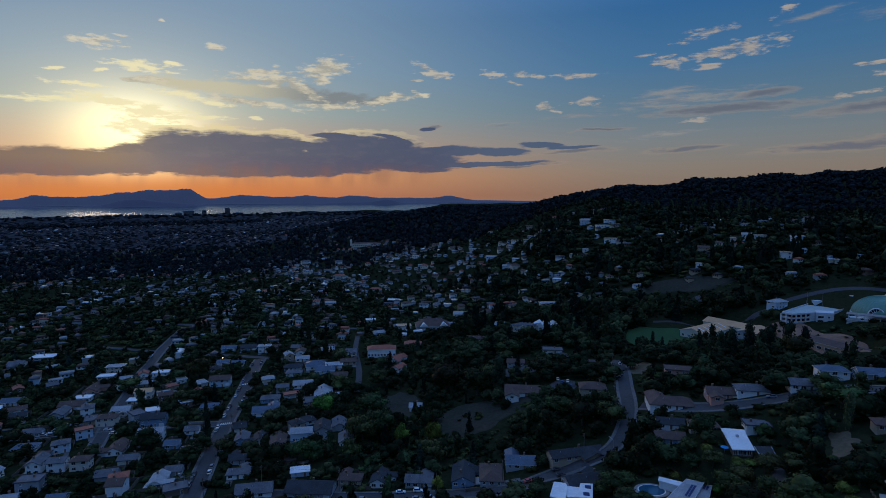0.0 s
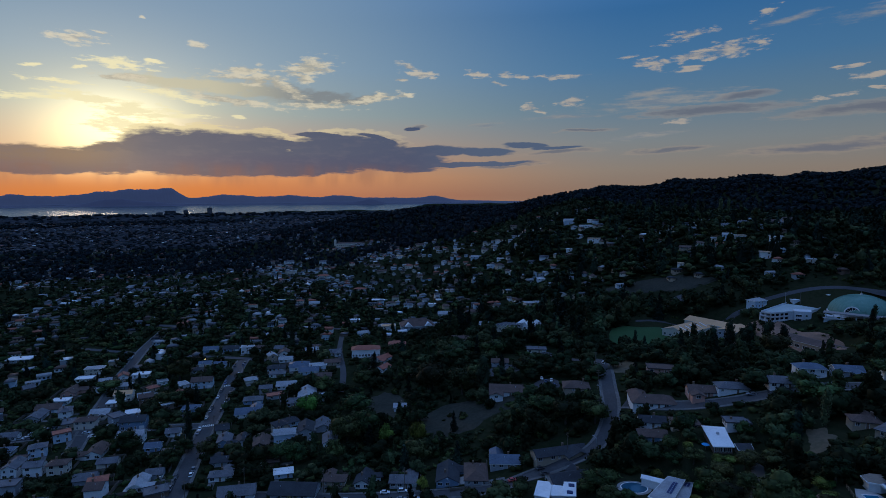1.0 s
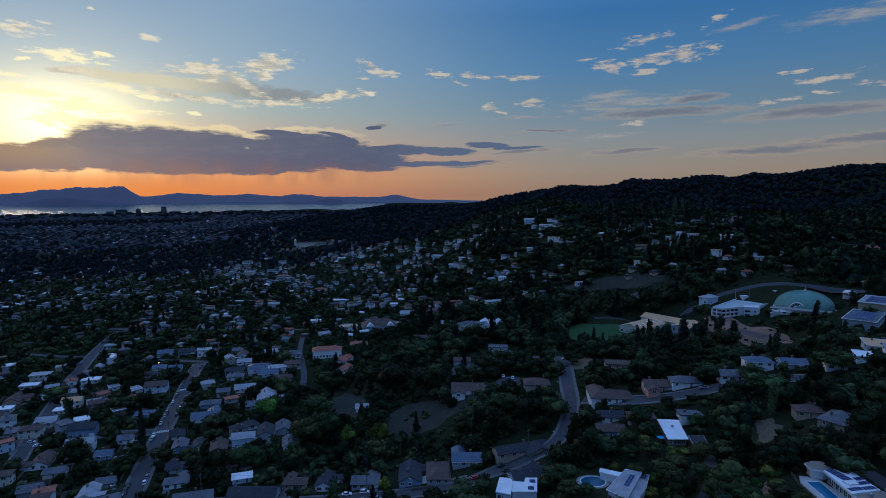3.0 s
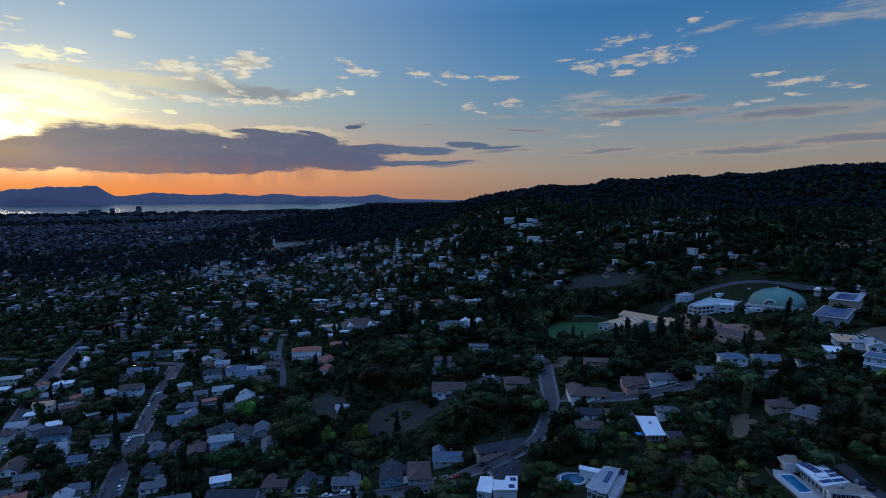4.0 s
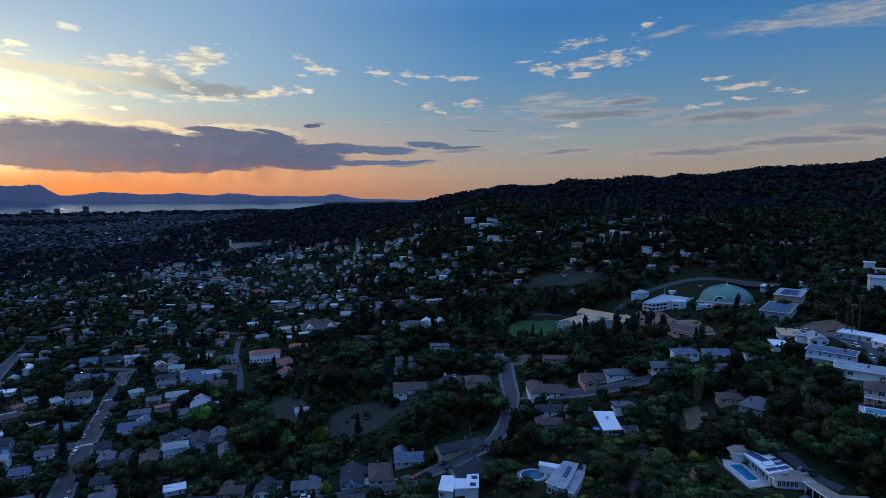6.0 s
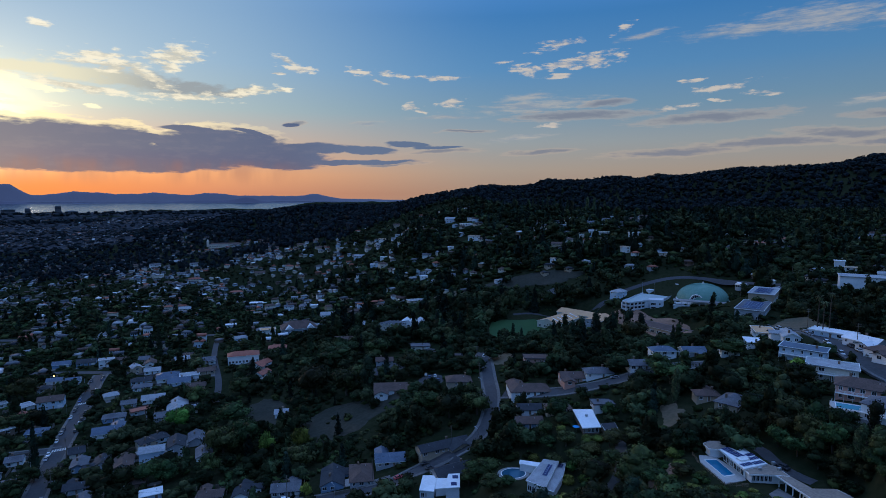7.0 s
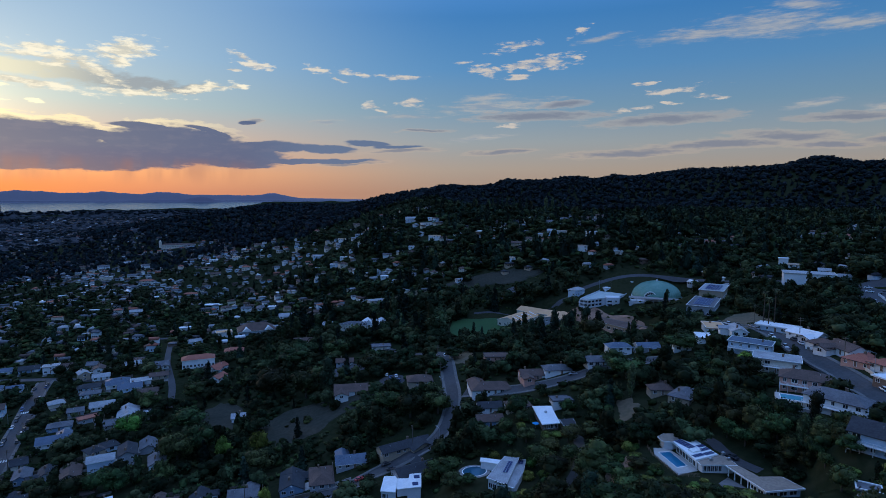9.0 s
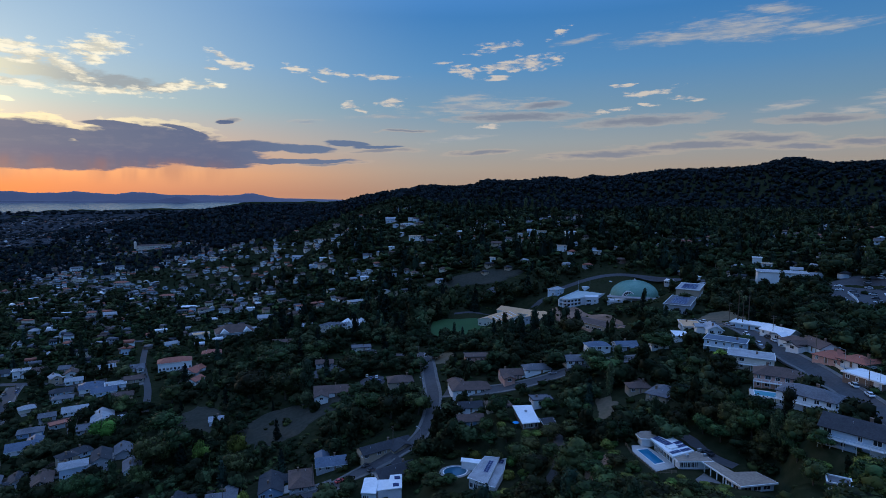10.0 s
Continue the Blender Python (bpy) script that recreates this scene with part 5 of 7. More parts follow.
# ---- drives, patios and garden fences between the houses of the plain ----
def build_gardens():
    rng = np.random.default_rng(19)
    drive, fence, patio = Shape(), Shape(), Shape()
    for x, y, turn, w, d in LOTS:
        c, s0 = math.cos(radians(turn)), math.sin(radians(turn))
        spot = lambda a, b: (x + c * a - s0 * b, y + s0 * a + c * b)

        def slab_on(shape, a0, b0, a1, b1, lift):
            q = [spot(a0, b0), spot(a1, b0), spot(a1, b1), spot(a0, b1)]
            z = [ground_at(*p) for p in q]
            v = [(*p, h - 0.8) for p, h in zip(q, z)] + [(*p, h + lift) for p, h in zip(q, z)]
            shape.add(v, [[3, 2, 1, 0], [4, 5, 6, 7], [0, 1, 5, 4], [1, 2, 6, 5], [2, 3, 7, 6], [3, 0, 4, 7]])

        side = 1 if rng.uniform() < 0.5 else -1
        a = side * (w / 2 - 1.6)
        front, back = -d / 2, d / 2
        long = rng.uniform(5, 8)
        slab_on(drive, a - 1.5, front - long, a + 1.5, front - 0.05, 0.14)
        if rng.uniform() < 0.7:
            slab_on(patio, -w * 0.3, back + 0.05, w * rng.uniform(0, 0.35), back + rng.uniform(2.5, 4), 0.18)
        if rng.uniform() < 0.75:
            e, k = w / 2 + rng.uniform(0.8, 2.0), back + rng.uniform(5, 8)
            high = rng.uniform(1.5, 1.9)
            slab_on(fence, -e, k, e, k + 0.12, high)
            slab_on(fence, -e, back - 1, -e + 0.12, k - 0.02, high)
            slab_on(fence, e - 0.12, back - 1, e, k - 0.02, high)
        claim(*spot(a, front - long / 2), 1.0)
    tagged(new("driveway", drive.mesh("driveway", M_WALKWAY)), "short concrete driveways beside the town houses", "driveway", kind="structure")
    tagged(new("patio", patio.mesh("patio", M_PAVING)), "pale paved patios behind the town houses", "patio", kind="structure")
    tagged(new("garden_fence", fence.mesh("garden_fence", M_POLE)), "weathered board fences between the gardens", "fence", kind="stuff")


build_gardens()


# ---- roads, paths and open ground ----
def curve_points(pts, step):
    pts = [Vector((*p, 0)) for p in pts]
    pts = [2 * pts[0] - pts[1]] + pts + [2 * pts[-1] - pts[-2]]
    out = []
    for i in range(1, len(pts) - 2):
        p0, p1, p2, p3 = pts[i - 1 : i + 3]
        n = max(2, int((p2 - p1).length / step))
        for k in range(n):
            t = k / n
            out.append(0.5 * (2 * p1 + (p2 - p0) * t + (2 * p0 - 5 * p1 + 4 * p2 - p3) * t * t + (3 * p1 - p0 - 3 * p2 + p3) * t**3))
    return out + [pts[-2]]


def ribbon(line, offsets, lifts, mat, name):
    """A strip along a line: one row of vertices for each pair of offset and height over the ground."""
    s = Shape()
    n, k = len(line), len(offsets)
    v = []
    for i, p in enumerate(line):
        d = (line[min(i + 1, n - 1)] - line[max(i - 1, 0)]).normalized()
        side = Vector((d.y, -d.x, 0))
        for o, h in zip(offsets, lifts):
            q = p + side * o
            v.append((q.x, q.y, max(ground_at(q.x, q.y), ground_at(p.x, p.y) - 1.0) + h))
    s.add(v, [[i * k + j, i * k + j + 1, (i + 1) * k + j + 1, (i + 1) * k + j] for i in range(n - 1) for j in range(k - 1)])
    return s.mesh(name, mat)


def road(pts, width, label, walks=True, lines=False, clear=18.0, mat=None):
    line = curve_points(pts, 3.0)
    w = width / 2
    offs = list(np.linspace(-w, w, 5))
    tagged(new("road", ribbon(line, offs, [0.12, 0.16, 0.18, 0.16, 0.12], mat or M_ASPHALT, "road")), label, "road", kind="structure")
    if walks:
        for s in (-1, 1):
            o = [s * w, s * w, s * (w + 0.8), s * (w + 1.6), s * (w + 1.6)]
            h = [0.05, 0.3, 0.3, 0.3, -0.6]
            tagged(new("pavement", ribbon(line, o if s > 0 else o[::-1], h if s > 0 else h[::-1], M_WALKWAY, "pavement")), "pale concrete pavement with a raised kerb", "pavement", kind="structure")
    if lines:
        tagged(new("trim", ribbon(line, [-0.12, 0.12], [0.215, 0.215], M_LINE, "trim")), "worn painted centre line on the road", "road line", kind="structure")
    for p in line:
        claim(p.x, p.y, w + 1.0)
        if walks:
            open_view(p.x, p.y, 2.0, clear, 0.6)
    return line


MAIN = road([(-104, 190), (-115, 244), (-127, 300), (-134, 337), (-142, 383), (-153, 442), (-157, 470)], 7.8, "straight grey residential street lined with parked cars")
LOWER = road([(-95, 246), (-58, 243), (-22, 241), (3, 238), (28, 234), (43, 237), (54, 240), (68, 242), (79, 249), (88, 263), (95, 281), (101, 305), (109, 335), (115, 364)], 6.2, "winding grey residential road below the slope", True, False, 6.0)
BRANCH = road([(101, 279), (107, 274), (120, 262), (135, 253), (150, 248), (165, 245), (176, 240), (185, 230)], 7.0, "narrow road climbing between ranch houses", True, False, 9.0)
CREST = road([(150, 74), (178, 102), (194, 123), (204, 139), (214, 157), (221, 172), (229, 188), (237, 204), (242, 218), (246, 233), (247, 262)], 7.2, "grey street along the crest between large houses", True, False, 7.0)
road([(-195, 300), (-213, 350), (-227, 392), (-240, 430), (-252, 475), (-264, 520), (-280, 600)], 6.5, "quiet grey street between close-set houses", True, False, 6.0)
road([(-290, 312), (-243, 321), (-226, 326), (-201, 330), (-180, 332), (-133, 330)], 6.5, "cross street with parked cars", True, False, 4.0)
road([(-330, 520), (-233, 497), (-193, 488), (-156, 474), (-113, 452), (-70, 440)], 6.0, "cross street at the end of the block", False)
road([(-61, 380), (-65, 420), (-77, 480), (-84, 540)], 4.5, "short pale side street", False)
road([(78, 432), (88, 400), (100, 374), (114, 364)], 5.0, "pale path beside the school grounds", False)
road([(175, 462), (212, 446), (230, 436), (250, 430), (275, 436), (320, 420), (350, 352), (372, 300)], 6.0, "road climbing past the campus", False)
road([(143.6, 153), (143.2, 146.2), (140.8, 138), (141.2, 131.5), (142.4, 127.0)], 4.4, "grey driveway curving behind the pool house", False, False, 0.0)
road([(124, 203), (118, 190), (111, 178), (100, 166), (82, 160), (60, 175)], 4.0, "shared driveway down the slope", False, False, 0.0, M_DRIVE)
road([(-620, 690), (-420, 640), (-175, 590), (-60, 570)], 8.0, "town street under trees", False)
road([(-500, 420), (-420, 700), (-330, 1000), (-260, 1300)], 9.0, "long straight town street", False)
road([(-700, 900), (-420, 850), (-120, 800)], 9.0, "long town cross street", False)


def crosswalk(x, y, turn, width, count):
    """White bars across a road, each a thin slab of paint."""
    for k in range(count):
        m = pose(x, y, 0, 0, 0, turn) @ pose((k - (count - 1) / 2) * width / count, 0, 0)
        p = m.translation
        ob = new("trim", Shape().box(-0.3, -1.5, -0.05, 0.3, 1.5, 0.012).mesh("trim", M_LINE))
        ob.matrix_basis = pose(p.x, p.y, ground_at(p.x, p.y) + 0.2, 0, 0, turn)
        tagged(ob, "white painted bar of a street crossing", "road marking", kind="structure")


crosswalk(-132.6, 330.2, 10.4, 7.0, 6)
crosswalk(-146.4, 405, 10.4, 7.0, 6)


def patch(cx, cy, rx, ry, turn, mat, label, category, rag=0.25, lift=0.14, keep=0.0, seed=1):
    """An uneven piece of open ground laid on the slope."""
    n, rings = 40, 9
    c, s0 = math.cos(radians(turn)), math.sin(radians(turn))
    v = [(cx, cy, ground_at(cx, cy) + lift)]
    for k in range(1, rings + 1):
        for i in range(n):
            a = 2 * math.pi * i / n
            r = k / rings * (1 + rag * noise.noise(Vector((math.cos(a) * 1.7, math.sin(a) * 1.7, seed))) + 0.4 * rag * noise.noise(Vector((math.cos(a) * 5, math.sin(a) * 5, seed + 9))))
            x, y = r * rx * math.cos(a), r * ry * math.sin(a)
            x, y = cx + c * x - s0 * y, cy + s0 * x + c * y
            v.append((x, y, ground_at(x, y) + (lift if k < rings else -0.2)))
    f = [[0, 1 + i, 1 + (i + 1) % n] for i in range(n)]
    f += [[1 + k * n + i, 1 + (k + 1) * n + i, 1 + (k + 1) * n + (i + 1) % n, 1 + k * n + (i + 1) % n] for k in range(rings - 1) for i in range(n)]
    tagged(new("ground_patch", data_of("ground_patch", v, f, [mat])), label, category, kind="structure")
    if keep < 1:
        for k in range(-12, 13):
            for j in range(-12, 13):
                x, y = k / 12 * rx * 0.93, j / 12 * ry * 0.93
                if math.hypot(k, j) <= 12 and random.random() >= keep:
                    TAKEN.add((int((cx + c * x - s0 * y) // 4), int((cy + s0 * x + c * y) // 4)))


patch(165, 420, 40, 27, 70, M_LAWN, "green sports field of the school", "sports field", 0.12)
patch(215, 525, 50, 17, -34, M_SCRUB, "dry brown grass on the open hillside", "grass slope", 0.4, lift=0.6, keep=0.25, seed=4)
open_view(222, 510, 30, 36.0, 0.6)
patch(138, 556, 17, 15, 10, M_DRY, "dry brown grass on the open hillside", "grass slope", 0.4, keep=0.3, seed=5)
patch(237, 352, 58, 15, 81, M_EARTH, "bare reddish earth bank below the campus", "earth bank", 0.35, lift=0.7, keep=0.2, seed=6)
for x, y in ((222, 400), (218, 385), (218, 370), (220, 355), (224, 340), (232, 326), (244, 322)):
    open_view(x, y, 7, 56.0, 0.2)
open_view(228, 318, 20, 45.0, 0.2)
for x, y, half in ((286, 352, 26), (272, 366, 16), (250, 372, 16), (224, 305, 14), (240, 345, 12)):
    open_view(x, y, half, 44.0, 0.3)
patch(104.5, 146, 8, 4.5, 30, M_EARTH, "bare dug earth among shrubs below the pool", "earth bank", 0.4, seed=17)
patch(145, 197, 11, 5, 60, M_DRY, "bare dry earth bank between shrubs", "earth bank", 0.6, keep=0.3, seed=7)
patch(22, 319, 36, 23, 20, M_SCRUB, "dry grass hollow among dark trees", "grass slope", 0.4, keep=0.6, seed=9)
open_view(15, 300, 20, 24.0, 0.9)
patch(-27, 355, 14, 22, 15, M_SCRUB, "dry grass hollow among dark trees", "grass slope", 0.4, keep=0.2, seed=10)
patch(53, 383, 16, 11, -8, M_ASPHALT, "grey hard court beside the houses", "court", 0.06, seed=11)
patch(220, 482, 15, 8, 15, M_ASPHALT, "grey tennis court on the hillside", "court", 0.06, seed=12)
patch(355, 232, 62, 21, 38, M_ASPHALT, "asphalt car park on the hilltop", "car park", 0.1, seed=13)
patch(120, 340, 20, 9, 80, M_DRY, "dry verge beside the road", "verge", 0.3, keep=0.5, seed=14)
patch(260, 250, 30, 12, 40, M_DRY, "grassy slope below the car park", "grass slope", 0.4, keep=0.6, seed=15)
patch(196, 360, 26, 10, 20, M_EARTH, "bare ground beside the school sheds", "yard", 0.3, keep=0.5, seed=16)


# ---- campus with the green dome ----
M_DOME = surface("green_copper_dome", (0.17, 0.3, 0.24), (0.12, 0.24, 0.19), 0.6, 0.6, 0.1, 0.02)
M_PALE = surface("pale_concrete_wall", (0.62, 0.64, 0.66), (0.52, 0.54, 0.57), 0.85, 1.0, 0.12)
# near-black colour that paints the shade inside open decks
M_SHADE_FILL = surface("shaded_opening", (0.02, 0.02, 0.025), None, 0.9)


def dome_of(radius, height, sides, rings, ribs):
    """A dome standing on z = 0: shell with raised seams."""
    s = Shape()
    v = []
    for k in range(rings):
        e = math.pi / 2 * k / rings
        v += [(radius * math.cos(e) * math.cos(2 * math.pi * i / sides), radius * math.cos(e) * math.sin(2 * math.pi * i / sides), height * math.sin(e)) for i in range(sides)]
    v.append((0, 0, height))
    f = [[k * sides + i, k * sides + (i + 1) % sides, (k + 1) * sides + (i + 1) % sides, (k + 1) * sides + i] for k in range(rings - 1) for i in range(sides)]
    f += [[(rings - 1) * sides + i, (rings - 1) * sides + (i + 1) % sides, len(v) - 1] for i in range(sides)]
    s.add(v, f)
    for j in range(ribs):
        a = 2 * math.pi * j / ribs
        for k in range(rings - 1):
            e0, e1 = math.pi / 2 * k / rings, math.pi / 2 * (k + 1) / rings
            p = [((radius + 0.06) * math.cos(e) * math.cos(a), (radius + 0.06) * math.cos(e) * math.sin(a), (height + 0.06) * math.sin(e)) for e in (e0, e1)]
            s.tube(p[0], p[1], 0.11, 0.11, 4)
    return s


def dome_hall():
    ob = thing("dome_hall", "round hall under a large green copper dome with an arched window", "hall", pose(303, 380, 46, 0, 0, 0), "campus buildings")
    s = Shape()
    n = 40
    s.prism([(19.6 * math.cos(2 * math.pi * i / n), 19.6 * math.sin(2 * math.pi * i / n)) for i in range(n)], -6, 1.6)
    part("drum", s.mesh("drum", M_PALE), ob, "pale concrete drum wall")
    part("dome", dome_of(19, 12.2, 48, 12, 48).mesh("dome", M_DOME), ob, "weathered green copper dome", at=pose(0, 0, 1.6))
    s = Shape()
    s.tube((0, 0, 0), (0, 0, 1.4), 0.9, 0.5, 10)
    s.tube((0, 0, 1.4), (0, 0, 2.6), 0.15, 0.05, 6)
    part("finial", s.mesh("finial", M_METAL), ob, at=pose(0, 0, 13.7))
    # arched window, facing the valley
    s = Shape()
    k = 14
    arc = [(4.5 * math.cos(math.pi * i / k), 4.7 * math.sin(math.pi * i / k)) for i in range(k + 1)]
    s.add([(x, 0, z) for x, z in arc] + [(x, 9, z) for x, z in arc], [list(range(k + 1))[::-1]] + [[i, i + 1, k + 2 + i, k + 1 + i] for i in range(k)], 1)
    for i in range(k):
        s.tube((arc[i][0], -0.1, arc[i][1]), (arc[i + 1][0], -0.1, arc[i + 1][1]), 0.42, 0.42, 6, 0)
    for i in range(1, k, 2):
        s.tube((0, -0.08, 0.3), (arc[i][0], -0.08, arc[i][1]), 0.13, 0.13, 4, 0)
    m = 7
    for i in range(m):
        a0, a1 = math.pi * i / m, math.pi * (i + 1) / m
        s.tube((2.2 * math.cos(a0), -0.08, 2.2 * math.sin(a0)), (2.2 * math.cos(a1), -0.08, 2.2 * math.sin(a1)), 0.14, 0.14, 4, 0)
    part("arched_window", s.mesh("arched_window", M_TRIM, M_WIN), ob, "white-ribbed half-round window", at=pose(0, 0, 2.6, 0, 0, -38) @ pose(-4.5, -17.6, 0))
    # colonnaded terrace in front
    s = Shape()
    s.box(-20, -27, -7, 24, -14, -0.4, 0)
    s.box(-20.6, -27.6, -0.4, 24.6, -14, 0.0, 0)
    part("terrace", s.mesh("terrace", M_PALE), ob, "pale terrace deck", at=pose(0, 0, 0, 0, 0, -38))
    for i in range(11):
        s = Shape()
        s.box(-0.3, -0.3, 0, 0.3, 0.3, 3.2)
        part("pillar", shared("terrace_pillar", lambda: s.mesh("pillar", M_PALE)), ob, at=pose(0, 0, 0, 0, 0, -38) @ pose(-19 + 4.2 * i, -26.6, 0))
    s = Shape()
    s.box(-20.5, -27.4, 3.2, 24.5, -19.5, 3.6)
    part("canopy", s.mesh("canopy", M_CONCRETE), ob, "grey canopy roof", at=pose(0, 0, 0, 0, 0, -38))
    for i in range(9):
        part("window", window_mesh(2.6, 2.0), ob, at=pose(0, 0, 0, 0, 0, -38) @ pose(-16 + 4.6 * i, -27.05, -3.6))
    claim(303, 380, 26)
    open_view(303, 380, 24)


def edge_slab(a, b, z0, z1, thick=0.3):
    """A slab standing along the line from a to b, its outer face on the line."""
    a, b = Vector((*a, 0)), Vector((*b, 0))
    d = (b - a).normalized()
    n = Vector((-d.y, d.x, 0)) * thick
    return Shape().prism([(a.x, a.y), (b.x, b.y), (b.x + n.x, b.y + n.y), (a.x + n.x, a.y + n.y)], z0, z1)


def parking_building():
    ob = thing("parking_building", "pale concrete parking building with open decks stepping down the bank", "parking building", pose(0, 0, 36.5), "campus buildings")
    rim = [(240.4, 393.5), (243.6, 386.6), (259.1, 390.3), (277.5, 393.5), (299.3, 408.4), (321.5, 435.0), (302.6, 442.9), (267.8, 415.1)]
    part("roof_deck", Shape().prism(rim, 8.6, 9.0).mesh("roof_deck", surface("pale_green_deck", (0.42, 0.47, 0.46), (0.33, 0.38, 0.37), 0.8, 0.7, 0.1)), ob, "pale grey-green roof deck")
    # solid dark infill in place of shaded parking levels
    part("core", Shape().prism([(246.5, 394.5), (247.5, 391.5), (259.5, 393.6), (276.5, 395.5), (297, 410), (318, 434), (303, 440), (268.5, 412.5)], -6, 8.59).mesh("core", M_SHADE_FILL), ob, "near-black infill standing for the shade behind the openings")
    for z in (2.8, 5.7):
        part("deck", Shape().prism([(240.8, 393.5), (243.8, 387.0), (259.1, 390.6), (261, 394), (247, 397)], z, z + 0.4).mesh("deck", M_PALE), ob)
    n = len(rim)
    for k in range(n):
        a, b = rim[k], rim[(k + 1) % n]
        part("parapet", edge_slab(a, b, 9.0, 9.9).mesh("parapet", M_PALE), ob)
        if k >= 2:
            part("wall", edge_slab(a, b, -6, 8.6).mesh("wall", M_PALE), ob)
            continue
        part("wall", edge_slab(a, b, -6, 0.1).mesh("wall", M_PALE), ob)
        for z in (0.1, 2.8, 5.7):
            part("balustrade", edge_slab(a, b, z + 0.4 if z > 1 else z, z + 1.35, 0.25).mesh("balustrade", M_PALE), ob)
        for i in range(5 if k else 3):
            f = i / (4 if k else 2)
            part("column", shared("deck_column", lambda: Shape().box(-0.4, -0.4, 0, 0.4, 0.4, 8.6).mesh("column", M_PALE)), ob, at=pose(a[0] + (b[0] - a[0]) * f, a[1] + (b[1] - a[1]) * f + 0.45, 0))
    # stair block at the corner
    face = [(262.0, 388.6), (272.0, 385.2), (277.0, 393.2), (266.0, 396.6)]
    part("stair_block", Shape().prism(face, -6, 10.2).mesh("stair_block", M_PALE), ob)
    turn = math.degrees(math.atan2(face[1][1] - face[0][1], face[1][0] - face[0][0]))
    for z in (0.6, 3.5, 6.4):
        for u, w in ((2.6, 3.6), (7.6, 1.2)):
            part("window", window_mesh(w, 1.4), ob, at=pose(*face[0], z, 0, 0, turn) @ pose(u, -0.004, 0))
    part("stair_head", Shape().box(281, 419, 9, 286, 423, 12.2).box(280.7, 418.7, 12.2, 286.3, 423.3, 12.5).mesh("stair_head", M_PALE), ob)
    part("mast", Shape().tube((276, 421, 9), (276, 421, 19), 0.12, 0.07, 6).mesh("mast", M_METAL), ob)
    for x, y in ((258, 391), (275, 402), (295, 418), (308, 430)):
        claim(x, y, 15)
    open_view(255, 390, 24)
    open_view(280, 405, 24)


def small_rotunda():
    ob = thing("rotunda", "small white domed rotunda beside a brick block", "rotunda", pose(315, 424, 47.5, 0, 0, 20), "campus buildings")
    part("block", Shape().box(-10, -4, -4, -1, 5, 5.2).mesh("block", WALLS["pink"]), ob, "salmon-coloured side block")
    part("cornice", Shape().box(-10.4, -4.4, 5.2, 6, 5.4, 5.9).mesh("cornice", M_TRIM), ob)
    part("drum", Shape().prism([(6.0 * math.cos(2 * math.pi * i / 24) + 5, 6.0 * math.sin(2 * math.pi * i / 24) + 1) for i in range(24)], -4, 5.2).mesh("drum", M_PALE), ob)
    part("dome", dome_of(5.6, 3.6, 24, 7, 12).mesh("dome", M_TRIM), ob, "white ribbed dome", at=pose(5, 1, 5.2))
    part("finial", Shape().tube((0, 0, 0), (0, 0, 1.6), 0.35, 0.1, 8).mesh("finial", M_METAL), ob, at=pose(5, 1, 8.7))
    claim(309, 416, 14)


def long_block(name, label, x, y, z, turn, w, d, h, wall, roof, category, kind="flat", rise=0.0, bays=8, storeys=1, group="campus buildings"):
    ob = thing(name, label, category, pose(x, y, z, 0, 0, turn), group)
    part("wall", wall_mesh(w, d, h, rise, kind == "gable", wall), ob)
    drop = rise * 0.55 / (d / 2 + 0.55) if rise else 0.0
    part("roof", roof_mesh(kind, w, d, rise, roof, M_TRIM), ob, at=pose(0, 0, h - drop + 0.003))
    for st in range(storeys):
        for k in range(bays):
            part("window", window_mesh(w / bays * 0.55, 1.6), ob, at=pose((k + 0.5) * w / bays - w / 2, -d / 2 - 0.003, 1.0 + st * 3.2))
    n = max(1, int(d / 4))
    for k in range(n):
        part("window", window_mesh(1.8, 1.6), ob, at=pose(0, 0, 0, 0, 0, 270) @ pose((k + 0.5) * d / n - d / 2, -w / 2 - 0.003, 1.0))
    claim(x, y, max(w, d) * 0.42 + 1.0)
    open_view(x, y, max(w, d) / 2)
    return ob


dome_hall()
parking_building()
small_rotunda()
ob = long_block("solar_hall", "campus hall with solar panels over a flat pale roof", 271, 293, 54.5, 40, 36, 15, 6.0, WALLS["grey"], ROOFS["grey"], "hall", bays=9)
panels(ob, 0, 0, 6.4, 26, 6)
ob = long_block("solar_hall", "campus hall with solar panels over a flat pale roof", 306, 322, 57, 40, 32, 15, 6.5, WALLS["tan"], ROOFS["pale grey"], "hall", bays=8)
panels(ob, 0, 0, 6.9, 24, 6)
ob = long_block("gym", "low school gym with a ribbed tan gabled roof", 200, 421, 22.5, 33, 36, 19, 5.0, WALLS["cream"], ROOFS["tan"], "gym", "gable", 3.0, 9, group="school sheds")
for i in range(5):
    part("skylight", shared("skylight", lambda: Shape().box(-0.5, -3.4, 0, 0.5, 3.4, 0.12).mesh("skylight", M_TRIM)), ob, at=pose(-13 + 6.5 * i, -5.0, 6.9, 17, 0, 0))
long_block("gym", "long school hall with a tan gabled roof", 226, 428, 24, 33 - 90, 44, 15, 5.0, WALLS["cream"], ROOFS["tan"], "gym", "gable", 2.6, 10, group="school sheds")
long_block("gym", "low school annex with a flat tan roof", 226, 403, 27, 38, 24, 13, 4.0, WALLS["grey"], ROOFS["tan"], "gym", "gable", 1.6, 6, group="school sheds")
long_block("storage_shed", "long brown shed with a shallow brown roof", 232, 322, 37, -72, 40, 14, 4.5, WALLS["tan"], ROOFS["brown"], "shed", "gable", 1.6, 8, group="school sheds")
